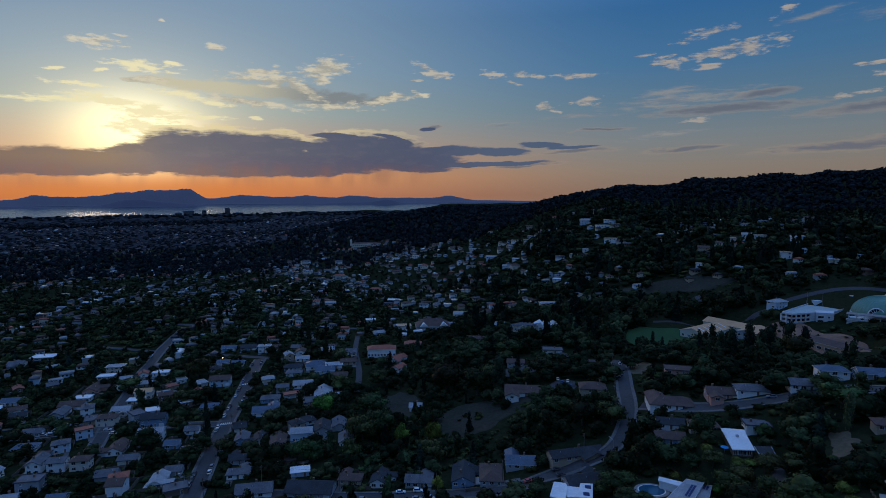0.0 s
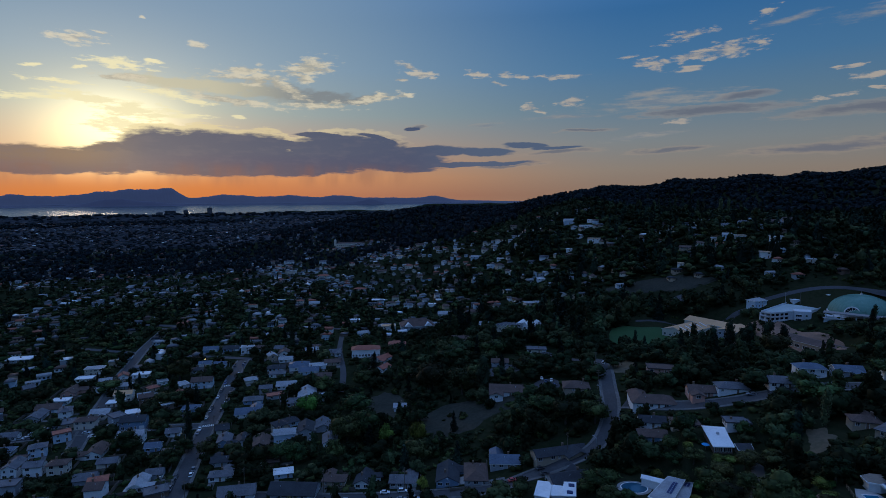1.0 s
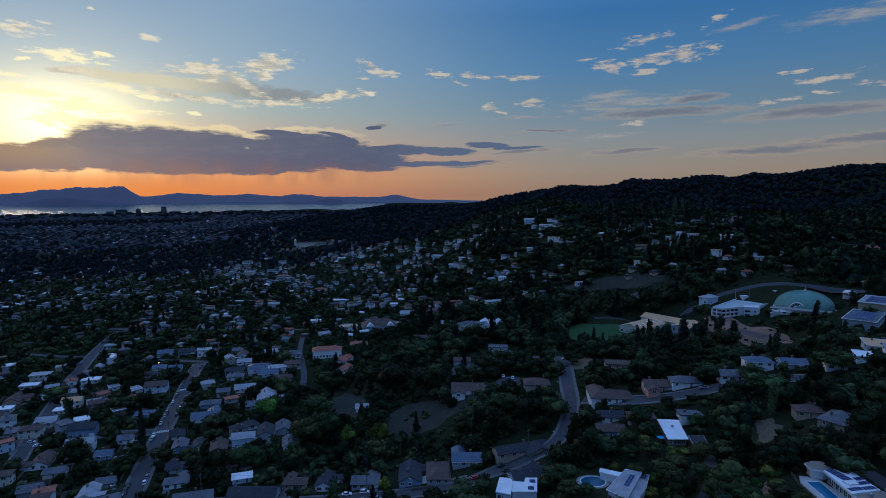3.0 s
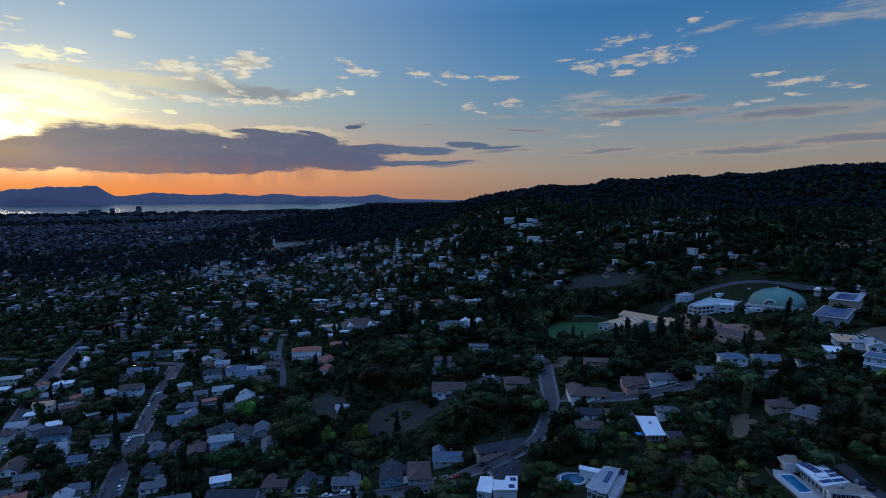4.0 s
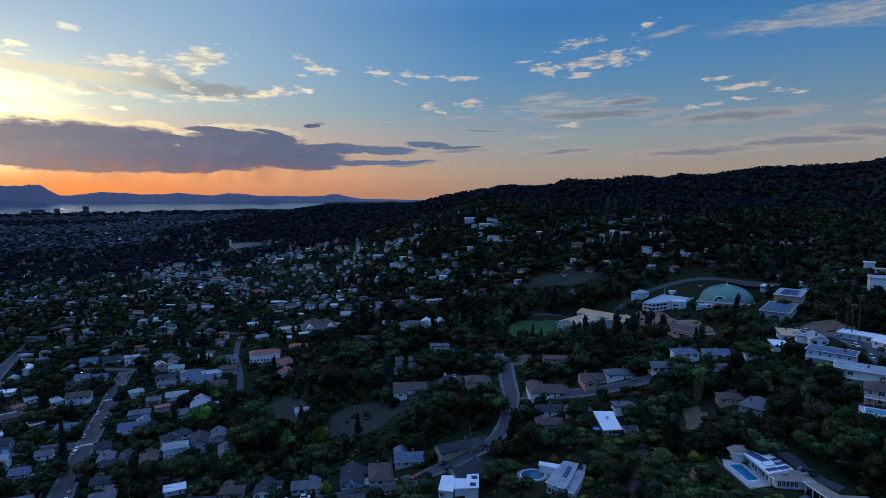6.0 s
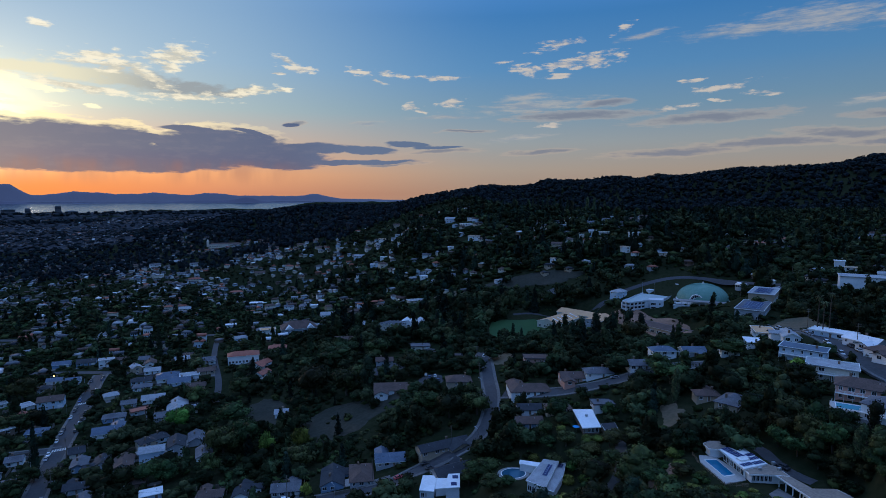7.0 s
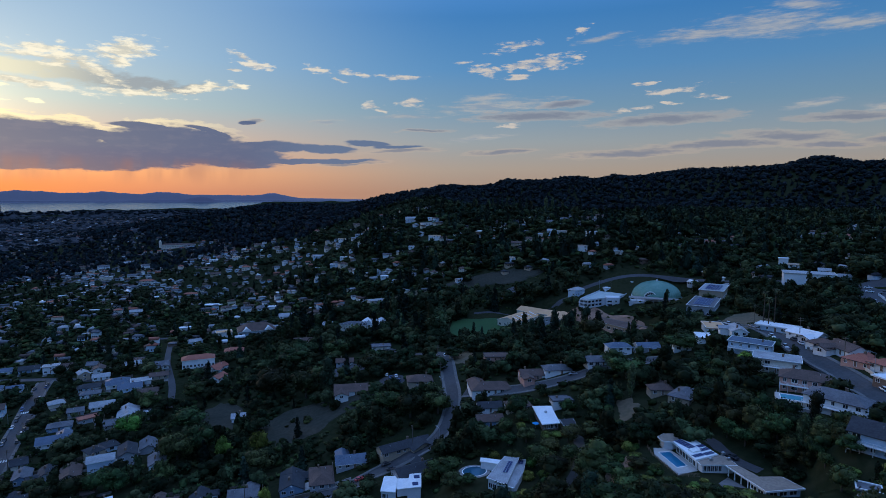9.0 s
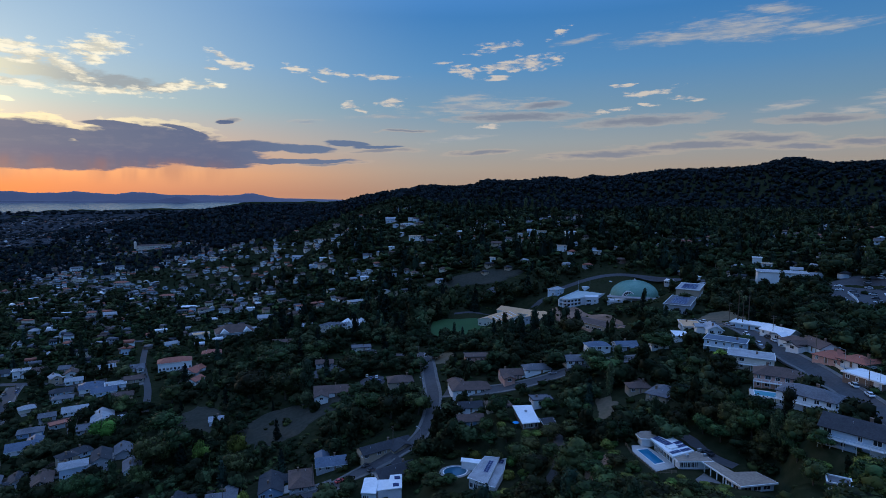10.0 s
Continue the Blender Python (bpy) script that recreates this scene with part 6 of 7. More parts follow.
ob = long_block("assembly_hall", "tall white windowless hall with a slanted end wall", 363, 296, 60, -44, 31, 15, 15.5, WALLS["white"], ROOFS["pale grey"], "hall", bays=1)
s = Shape()
for i in range(6):
    s.box(-0.15 + 1.6 * i, -0.6, 0, 0.15 + 1.6 * i, 0, 7.0)
part("louvre", s.mesh("louvre", M_TRIM), ob, "white louvred window screen", at=pose(-16, -8.0, 5))

# ---- mission-style house, striped apartments, hall with hipped roof, far school ----
long_block("mission_house", "white stucco mission house with a red tile roof", -52, 460, -3.0, 6, 23, 11, 6.4, WALLS["white"], ROOFS["red"], "house", "hip", 2.6, 9, group="red-roofed houses")
for k in range(5):
    a = radians(-52)
    long_block("townhouse", "narrow pale townhouse with a steep grey roof in a terrace", 66 + 5.2 * k * math.cos(a) * 0.9, 496 + 5.2 * k * math.sin(a), ground_at(66 + 4 * k, 496 - 4 * k), 38, 13, 5.0, 4.0, WALLS["cream"], ROOFS["grey"], "townhouse", "gable", 2.6, 3, 2, group="terrace of townhouses")
for k in range(3):
    a = radians(-30)
    long_block("townhouse", "white townhouse with a bright steep roof in a terrace", 82 + 6.5 * k * math.cos(a), 488 + 6.5 * k * math.sin(a), ground_at(84 + 4 * k, 486 - 3 * k), 60, 14, 6.2, 4.0, WALLS["white"], ROOFS["white"], "townhouse", "gable", 3.4, 3, 2, group="terrace of townhouses")
ob = long_block("community_hall", "large hall with a brown hipped roof and white gables", -11, 560, ground_at(-11, 560), 8, 34, 20, 4.5, WALLS["grey"], ROOFS["brown"], "hall", "hip", 6.0, 9, group="halls in the valley")
for sx in (-1, 1):
    s = Shape()
    s.add([(-4, 0, 0), (4, 0, 0), (0, 0, 3.4), (-4, 12, 0), (4, 12, 0), (0, 12, 3.4)], [[0, 1, 2], [1, 4, 5, 2], [3, 0, 2, 5], [5, 4, 3]])
    part("dormer", s.mesh("dormer", WALLS["white"]), ob, "white gabled dormer", at=pose(sx * 10, -11.5, 4.6))
ob = long_block("school", "long cream school block with a slim tower among trees", -190, 1390, ground_at(-190, 1390), 4, 70, 14, 6, WALLS["cream"], ROOFS["brown"], "school", "hip", 3.0, 14, 1, group="halls in the valley")
s = Shape()
s.box(-2.5, -2.5, 0, 2.5, 2.5, 14)
s.add([(-2.5, -2.5, 14), (2.5, -2.5, 14), (2.5, 2.5, 14), (-2.5, 2.5, 14), (0, 0, 18)], [[0, 1, 4], [1, 2, 4], [2, 3, 4], [3, 0, 4]])
part("tower", s.mesh("tower", WALLS["cream"]), ob, at=pose(-38, -3, 0))

# ---- houses with flat white roofs ----
M_DECK = surface("timber_deck", (0.24, 0.17, 0.11), (0.17, 0.12, 0.08), 0.8, 3.0, 0.3)


def slab_house(name, label, z, group=""):
    return thing(name, label, "house", pose(0, 0, z), group)


def block(ob, outline, z0, z1, wall, name="wall", label=""):
    return part(name, Shape().prism(outline, z0, z1).mesh(name, wall), ob, label)


def slab(ob, outline, z, mat, edge=0.35, name="roof", label=""):
    s = Shape().prism(outline, z, z + edge, 1)
    n = len(outline)
    cx, cy = sum(p[0] for p in outline) / n, sum(p[1] for p in outline) / n
    s.prism([(cx + (x - cx) * 0.965, cy + (y - cy) * 0.965) for x, y in outline], z + edge, z + edge + 0.05, 0)
    return part(name, s.mesh(name, mat, M_TRIM), ob, label)


def shrink(outline, k):
    n = len(outline)
    cx, cy = sum(p[0] for p in outline) / n, sum(p[1] for p in outline) / n
    return [(cx + (x - cx) * k, cy + (y - cy) * k) for x, y in outline]


def glass_row(ob, a, b, z, height, count):
    """Tall windows along the wall from a to b."""
    a, b = Vector((*a, 0)), Vector((*b, 0))
    turn = math.degrees(math.atan2((b - a).y, (b - a).x))
    w = round((b - a).length / count * 0.72, 1)
    for k in range(count):
        p = a + (b - a) * (k + 0.5) / count
        part("window", window_mesh(w, height), ob, at=pose(p.x, p.y, z, 0, 0, turn) @ pose(0, -0.004, 0))


def pool_house():
    z = 46.2
    ob = slab_house("pool_villa", "long modern white villa with solar panels beside a blue pool", z)
    left = [(124.4, 151.9), (128.1, 153.0), (136.8, 150.8), (135.8, 147.6), (126.4, 146.7), (123.5, 148.2)]
    mid = [(125.8, 146.0), (133.9, 147.5), (133.0, 134.4), (123.6, 133.2)]
    right = [(124.5, 134.2), (133.8, 135.2), (135.0, 132.9), (134.2, 127.5), (130.7, 128.8), (123.6, 131.1)]
    port = [(130.7, 128.8), (134.2, 127.5), (134.6, 120.4), (141.0, 118.5), (141.5, 111.4), (129.7, 113.3)]
    block(ob, shrink(left, 0.86), -3, 2.5, WALLS["white"])
    block(ob, [(126.9, 145.4), (133.2, 146.6), (132.4, 135.0), (124.9, 134.0)], -3, 2.9, WALLS["white"])
    block(ob, [(125.0, 133.6), (133.2, 134.4), (133.6, 128.6), (130.4, 129.6), (124.8, 131.6)], -3, 2.5, WALLS["white"])
    block(ob, [(130.3, 114.0), (140.8, 112.3), (140.4, 117.9), (134.4, 119.6), (130.6, 119.6)], -3, 2.4, WALLS["pale blue"])
    slab(ob, left, 2.5, ROOFS["gravel"], 0.42)
    slab(ob, mid, 2.9, ROOFS["white"], 0.6, label="raised white roof")
    slab(ob, right, 2.52, ROOFS["gravel"], 0.42)
    slab(ob, port, 2.45, ROOFS["gravel"], 0.45, label="long gravelled carport roof with a white edge")
    for k in range(4):
        part("post", shared("port_post", lambda: Shape().box(-0.12, -0.12, -2.5, 0.12, 0.12, 2.45).mesh("post", M_TRIM)), ob, at=pose(130.75 - 0.04 * k, 127.6 - 2.4 * k, 0))
    panels(ob, 128.1, 143.0, 3.58, 3, 4, 7)
    for x, y, n in ((132.7, 145.0, 3), (132.0, 140.4, 3), (131.1, 138.1, 4), (130.6, 135.5, 4), (126.4, 135.3, 4)):
        panels(ob, x, y, 3.58, n, 1, 6)
    part("skylight", Shape().box(-1.6, -1.1, 0, 1.6, 1.1, 0.5).box(-1.7, -1.2, 0, 1.7, 1.2, 0.2).mesh("skylight", M_TRIM), ob, "raised white roof lantern", at=pose(127.6, 138.2, 3.5, 0, 0, 6))
    glass_row(ob, (126.8, 145.2), (125.0, 134.6), 0.4, 2.1, 6)
    glass_row(ob, (124.9, 131.5), (130.2, 129.6), 0.7, 1.6, 5)
    glass_row(ob, (130.5, 119.4), (130.3, 114.4), 0.9, 1.1, 2)
    glass_row(ob, (131.0, 113.9), (140.0, 112.4), 0.9, 1.1, 3)
    part("chimney", Shape().box(134.4, 147.6, 2.9, 135.5, 148.8, 4.3).box(134.3, 147.5, 4.3, 135.6, 148.9, 4.45).mesh("chimney", M_TRIM), ob)
    for x, y in ((128.4, 132.4), (134.0, 131.0), (135.2, 134.4)):
        part("roof_unit", shared("roof_unit", lambda: Shape().box(-0.5, -0.4, 0, 0.5, 0.4, 0.8).box(-0.4, -0.3, 0.8, 0.4, 0.3, 0.9).mesh("roof_unit", M_METAL)), ob, at=pose(x, y, 2.97))
    tagged(new("ground_patch", Shape().prism([(123.4, 121.0), (124.8, 125.0), (130.0, 127.0), (130.4, 119.8), (129.6, 115.4)], 45.0, 46.3).mesh("ground_patch", M_WALKWAY)), "pale paved court below the carport", "courtyard", kind="structure")
    pool = thing("swimming_pool", "rectangular blue swimming pool in a pale paved deck", "swimming pool", pose(0, 0, z))
    part("deck", Shape().prism([(121.4, 149.8), (125.6, 148.4), (126.2, 139.1), (124.4, 132.9), (116.8, 132.4), (118.6, 145.6)], -3.0, 0.18).mesh("deck", M_PAVING), pool, "pale concrete pool deck")
    w = [(120.9, 146.2), (124.6, 145.6), (123.2, 136.5), (119.6, 136.4)]
    part("coping", Shape().prism(shrink(w, 1.1), 0.18, 0.26).mesh("coping", M_TRIM), pool)
    part("water", Shape().prism(w, 0.2, 0.275).mesh("water", M_POOL), pool, "clear blue pool water")
    fence = thing("fence", "low brown pool fence of posts and rails", "fence", pose(0, 0, z))
    pts = [(119.6, 150.6), (117.6, 145.4), (115.9, 131.8), (122.0, 129.4)]
    for a, b in zip(pts, pts[1:]):
        n = max(2, int(math.dist(a, b) / 1.6))
        for k in range(n):
            x, y = a[0] + (b[0] - a[0]) * k / n, a[1] + (b[1] - a[1]) * k / n
            part("post", shared("fence_post", lambda: Shape().box(-0.05, -0.05, -1.5, 0.05, 0.05, 1.2).mesh("post", M_DECK)), fence, at=pose(x, y, 0.0))
        for hgt in (0.4, 0.8, 1.15):
            part("rail", Shape().tube((*a, hgt), (*b, hgt), 0.045, 0.045, 4).mesh("rail", M_DECK), fence)
    for x, y in ((126, 143), (128, 129), (131, 118), (137, 112), (119, 140), (118, 131), (117, 147), (133, 108), (137, 105), (128, 109), (126, 122)):
        claim(x, y, 5)


def round_pool_house():
    z = 16.6
    ob = slab_house("pool_villa", "modern villa with stepped pale flat roofs and rooftop panels", z)
    low = [(84.2, 186.9), (87.1, 183.8), (96.2, 194.7), (101.7, 203.8), (94.8, 204.8)]
    high = [(79.1, 191.8), (84.0, 184.6), (98.3, 203.2), (92.6, 206.0)]
    wing = [(82.5, 207.6), (88.8, 203.2), (91.4, 206.2), (84.0, 210.6)]
    for out, h in ((low, 3.0), (high, 4.4), (wing, 3.0)):
        block(ob, shrink(out, 0.9), -4, h, WALLS["white"])
    slab(ob, low, 3.0, ROOFS["pale grey"], 0.35)
    slab(ob, high, 4.4, ROOFS["pale grey"], 0.4, label="upper pale flat roof")
    slab(ob, wing, 3.0, ROOFS["white"], 0.35)
    panels(ob, 90.4, 197.0, 4.9, 2, 6, -38)
    panels(ob, 98.2, 201.6, 3.5, 2, 2, -38)
    glass_row(ob, (79.9, 191.8), (84.4, 185.4), 1.0, 1.8, 4)
    pool = thing("swimming_pool", "rounded swimming pool with a pale curved rim", "swimming pool", pose(79.6, 206.2, z))
    n = 28
    ring = lambda r: [(r * 1.25 * math.cos(2 * math.pi * i / n), r * math.sin(2 * math.pi * i / n)) for i in range(n)]
    part("deck", Shape().prism(ring(5.3), -3, 0.15).mesh("deck", M_CONCRETE), pool, "pale curved pool deck")
    part("coping", Shape().prism(ring(4.2), 0.15, 0.24).mesh("coping", M_TRIM), pool)
    part("water", Shape().prism(ring(3.9), 0.2, 0.255).mesh("water", glassy("dark_pool_water", (0.03, 0.09, 0.14), 0.06)), pool, "dark still pool water")
    for x, y in ((90, 195), (96, 202), (84, 188), (82, 205), (87, 206), (78, 203), (76, 198), (80, 196)):
        claim(x, y, 7)


def white_roof_houses():
    z = 6.4
    ob = slab_house("flat_roof_house", "white flat-roofed house with square skylights beside the road", z)
    a = [(41.9, 213.6), (47.6, 211.0), (50.7, 220.6), (50.5, 224.0), (45.8, 225.1)]
    b = [(48.7, 213.8), (53.4, 213.7), (55.9, 221.2), (50.4, 222.6)]
    c = [(52.2, 210.9), (58.2, 210.3), (61.2, 221.4), (56.1, 221.9)]
    for out, h in ((a, 3.6), (b, 3.1), (c, 4.6)):
        block(ob, shrink(out, 0.92), -4, h, WALLS["white"])
        slab(ob, out, h, ROOFS["white"], 0.35)
    for x, y in ((56.4, 213.2), (58.4, 218.6)):
        part("skylight", shared("big_skylight", lambda: Shape().box(-1.1, -1.1, 0, 1.1, 1.1, 0.25).box(-1.2, -1.2, 0, 1.2, 1.2, 0.12).mesh("skylight", M_SOLAR)), ob, "dark square skylight", at=pose(x, y, 5.0, 0, 0, -12))
    glass_row(ob, (42.6, 213.9), (47.6, 211.7), 1.0, 1.6, 3)
    glass_row(ob, (53.0, 211.4), (57.8, 210.9), 1.0, 2.2, 2)
    for x, y in ((46, 218), (53, 216), (59, 216), (50, 208), (57, 205)):
        claim(x, y, 6)
    z = 28.0
    ob = slab_house("flat_roof_house", "brown-walled house on the slope with a flat white roof", z)
    a = [(111.4, 208.9), (119.8, 208.2), (123.1, 219.4), (125.7, 227.2), (116.7, 229.2)]
    c = [(120.2, 206.4), (126.2, 205.5), (128.6, 212.5), (122.0, 212.9)]
    block(ob, shrink(a, 0.86), -5, 3.3, WALLS["brown"])
    slab(ob, a, 3.3, ROOFS["white"], 0.3, label="broad white roof")
    block(ob, shrink(c, 0.92), -5, 2.7, WALLS["brown"])
    slab(ob, c, 2.7, ROOFS["dark"], 0.35, label="dark roof with a white rim")
    part("roof_unit", shared("roof_unit", lambda: None), ob, at=pose(119.0, 220.0, 3.7))
    glass_row(ob, (112.5, 210.3), (119.4, 209.7), 0.9, 1.9, 4)
    par = thing("parasol", "blue garden parasol beside the white house", "parasol", pose(111.0, 214.0, z + 0.2))
    part("pole", Shape().tube((0, 0, -3), (0, 0, 2.4), 0.04, 0.04, 6).mesh("pole", M_METAL), par)
    s = Shape()
    s.add([(1.6 * math.cos(i * math.pi / 4), 1.6 * math.sin(i * math.pi / 4), 2.0) for i in range(8)] + [(0, 0, 2.6), (0, 0, 2.45)], [[i, (i + 1) % 8, 8] for i in range(8)] + [[(i + 1) % 8, i, 9] for i in range(8)])
    part("canopy", s.mesh("canopy", surface("blue_canvas", (0.06, 0.3, 0.6), (0.05, 0.24, 0.5), 0.8)), par)
    for x, y in ((118, 214), (121, 222), (124, 208), (116, 205)):
        claim(x, y, 6)


pool_house()
for x, y, half in ((117, 142, 10), (119, 128, 9), (124, 114, 9), (132, 106, 6), (80, 202, 9), (82, 190, 10), (52, 210, 10), (117, 208, 9)):
    open_view(x, y, half + 2, 42.0, 0.8)
round_pool_house()
white_roof_houses()


def garden_pool(x, y, w, d, turn, z):
    pool = thing("swimming_pool", "pale turquoise garden pool on a terrace", "swimming pool", pose(x, y, z, 0, 0, turn))
    part("deck", Shape().box(-w / 2 - 1.6, -d / 2 - 1.4, -4, w / 2 + 1.6, d / 2 + 1.4, 0.1).mesh("deck", M_PAVING), pool)
    part("coping", Shape().box(-w / 2 - 0.25, -d / 2 - 0.25, 0.1, w / 2 + 0.25, d / 2 + 0.25, 0.18).mesh("coping", M_TRIM), pool)
    part("water", Shape().box(-w / 2, -d / 2, 0.12, w / 2, d / 2, 0.195).mesh("water", glassy("turquoise_water", (0.09, 0.3, 0.37), 0.06)), pool)
    claim(x, y, w * 0.8)


garden_pool(178, 146, 10, 5.0, -45, ground_at(178, 146) + 0.5)


def garden_shed(x, y, turn):
    z = ground_at(x, y)
    ob = thing("garden_shed", "small blue-grey shed with an orange door", "shed", pose(x, y, z, 0, 0, turn))
    part("wall", Shape().box(-1.6, -1.3, -1.5, 1.6, 1.3, 2.4).mesh("wall", WALLS["blue"]), ob)
    part("roof", roof_mesh("flat", 3.2, 2.6, 0, ROOFS["grey"], M_TRIM), ob, at=pose(0, 0, 2.403))
    part("door", door_mesh(1.1, 2.0, surface("orange_door", (0.6, 0.22, 0.06), (0.5, 0.18, 0.05), 0.7)), ob, at=pose(-0.6, -1.303, 0.1))
    part("window", window_mesh(0.7, 0.9), ob, at=pose(0.9, -1.303, 0.9))
    claim(x, y, 5)
    r = math.hypot(x, y)
    claim(x - 6 * x / r, y - 6 * y / r, 4)


garden_shed(108, 72.3, -50)

# ---- waterfront towers ----
def tower_block(az, r, w, h, label):
    x, y = r * math.sin(radians(az)), r * math.cos(radians(az))
    z = float(flatland(np.array([float(r)]))[0])
    ob = thing("tower_block", label, "tower block", pose(x, y, z, 0, 0, -az), "towers at the waterfront")
    part("wall", Shape().box(-w / 2, -10, -10, w / 2, 10, h).mesh("wall", ROOFS["grey"]), ob)
    for k in range(int(h / 7)):
        part("window_band", Shape().box(-w / 2 + 1, -10.2, 3 + 7 * k, w / 2 - 1, -10.0, 6 + 7 * k).mesh("window_band", M_WIN), ob)
    part("plant_room", Shape().box(-w / 4, -5, h, w / 4, 5, h + 3).mesh("plant_room", WALLS["grey"]), ob)


tower_block(-20.95, 3850, 30, 46, "tall dark tower block on the bay shore")
tower_block(-23.0, 3850, 26, 34, "dark tower block on the bay shore")
tower_block(-24.3, 3850, 62, 30, "broad dark block of flats on the bay shore")
tower_block(-25.2, 3850, 40, 20, "low dark block on the bay shore")
tower_block(-20.0, 3850, 60, 16, "low dark block on the bay shore")


# ---- cars ----
PAINT = {n: surface(n.replace(" ", "_") + "_car_paint", c, tuple(0.92 * v for v in c), 0.3, 2.0, 0.3, 0.0, 0.1, "place", 0.0, 0.6)
         for n, c in {"white": (0.78, 0.78, 0.78), "silver": (0.5, 0.52, 0.54), "black": (0.03, 0.03, 0.035), "red": (0.45, 0.04, 0.04), "blue": (0.06, 0.1, 0.25), "grey": (0.2, 0.2, 0.22)}.items()}


def car_meshes(paint, tall):
    def loft(rows, slot, s):
        n = len(rows[0])
        k = len(s.v)
        s.add([p for r in rows for p in r], [[i * n + j, i * n + (j + 1) % n, (i + 1) * n + (j + 1) % n, (i + 1) * n + j] for i in range(len(rows) - 1) for j in range(n)] + [list(range(n))[::-1], [(len(rows) - 1) * n + j for j in range(n)]], slot)
    ring = lambda x, w, z0, z1: [(x, -w, z0 + 0.12), (x, -w + 0.1, z0), (x, w - 0.1, z0), (x, w, z0 + 0.12), (x, w, z1 - 0.12), (x, w - 0.14, z1), (x, -w + 0.14, z1), (x, -w, z1 - 0.12)]
    s = Shape()
    loft([ring(-2.25, 0.78, 0.4, 0.8), ring(-2.1, 0.88, 0.28, 0.95), ring(-0.6, 0.9, 0.25, 1.0), ring(1.0, 0.9, 0.25, 0.98), ring(2.0, 0.86, 0.28, 0.82), ring(2.25, 0.74, 0.4, 0.7)], 0, s)
    top = 1.72 if tall else 1.45
    back = -2.0 if tall else -1.6
    cab = Shape()
    cab.add([(back, -0.8, 0.97), (1.0, -0.8, 0.97), (1.0, 0.8, 0.97), (back, 0.8, 0.97), (back + 0.35, -0.66, top - 0.04), (0.25, -0.66, top - 0.04), (0.25, 0.66, top - 0.04), (back + 0.35, 0.66, top - 0.04)],
            [[0, 1, 5, 4], [1, 2, 6, 5], [2, 3, 7, 6], [3, 0, 4, 7]], 0)
    roof = Shape().box(back + 0.32, -0.67, top - 0.04, 0.28, 0.67, top + 0.02)
    wheel = Shape().tube((0, -0.11, 0), (0, 0.11, 0), 0.33, 0.33, 12)
    lamp = Shape().box(-0.04, -0.16, -0.07, 0.04, 0.16, 0.07)
    return s.mesh("body", paint), cab.mesh("cabin_glass", M_WIN), roof.mesh("roof", paint), wheel.mesh("wheel", M_TYRE), lamp.mesh("headlight", M_TRIM)


CAR_MADE = {}


def car(x, y, turn, colour, tall=False):
    key = colour, tall
    z = ground_at(x, y) + 0.17
    if key in CAR_MADE:
        return copy_thing(CAR_MADE[key], pose(x, y, z, 0, 0, turn))
    body, glass, roof, tyre, lamp = car_meshes(PAINT[colour], tall)
    ob = thing("car", f"parked {colour} {'estate' if tall else 'saloon'} car at the kerb", "car", pose(x, y, z, 0, 0, turn), "parked cars")
    part("body", body, ob)
    part("cabin_glass", glass, ob)
    part("roof", roof, ob)
    for wx in (-1.35, 1.35):
        for wy in (-0.8, 0.8):
            part("wheel", tyre, ob, at=pose(wx, wy, 0.33))
    for wy in (-0.6, 0.6):
        part("headlight", lamp, ob, at=pose(2.2, wy, 0.62))
    CAR_MADE[key] = ob
    return ob


def park_along(line, offset, chance, rng, lo=0, hi=10**6):
    shades = ["white", "silver", "black", "white", "grey", "blue", "white", "black", "silver", "grey"]
    for i in range(1, len(line) - 1, 2):
        p = line[i]
        if not lo <= p.y <= hi or rng.uniform() > chance:
            continue
        d = (line[i + 1] - line[i - 1]).normalized()
        q = p + Vector((d.y, -d.x, 0)) * offset
        car(q.x, q.y, math.degrees(math.atan2(d.y, d.x)) + (180 if offset < 0 else 0), shades[rng.integers(len(shades))], rng.uniform() < 0.45)


crng = np.random.default_rng(9)
park_along(MAIN, 3.5, 0.5, crng, 225, 560)
park_along(MAIN, -3.5, 0.5, crng, 225, 560)
park_along(LOWER, 3.2, 0.22, crng, 0, 262)
park_along(BRANCH, -2.7, 0.2, crng)
park_along(CREST, 3.2, 0.32, crng, 95)
park_along(CREST, -3.2, 0.32, crng, 95)
for x, y, turn, colour, tall in ((30, 229, 100, "white", True), (37, 236.5, 20, "red", False), (-20, 244, 3, "white", False), (-12, 244, 3, "white", True), (113, 190, 75, "white", False), (206, 136, 58, "white", True), (140.6, 136.5, 100, "black", False), (105, 268, -40, "black", False), (113, 352, 75, "white", True), (50, 240.6, 15, "black", False)):
    car(x, y, turn, colour, tall)
for i in range(26):
    a, b = crng.uniform(-52, 52), crng.choice([-11, -3, 6, 13])
    c, s0 = math.cos(radians(38)), math.sin(radians(38))
    car(355 + c * a - s0 * b, 232 + s0 * a + c * b, 38 + 90 * (crng.uniform() < 0.9), ["white", "silver", "black", "grey"][crng.integers(4)], crng.uniform() < 0.4)
patch(73, 334, 8, 12, 10, M_ASPHALT, "small grey car park beside the hollow", "car park", 0.08, seed=18)
for x, y, colour in ((72, 346, "white"), (73.2, 339, "blue"), (76.4, 338, "white"), (72.2, 328, "silver"), (76.3, 328.4, "blue"), (69.2, 333, "grey")):
    car(x, y, 80, colour)
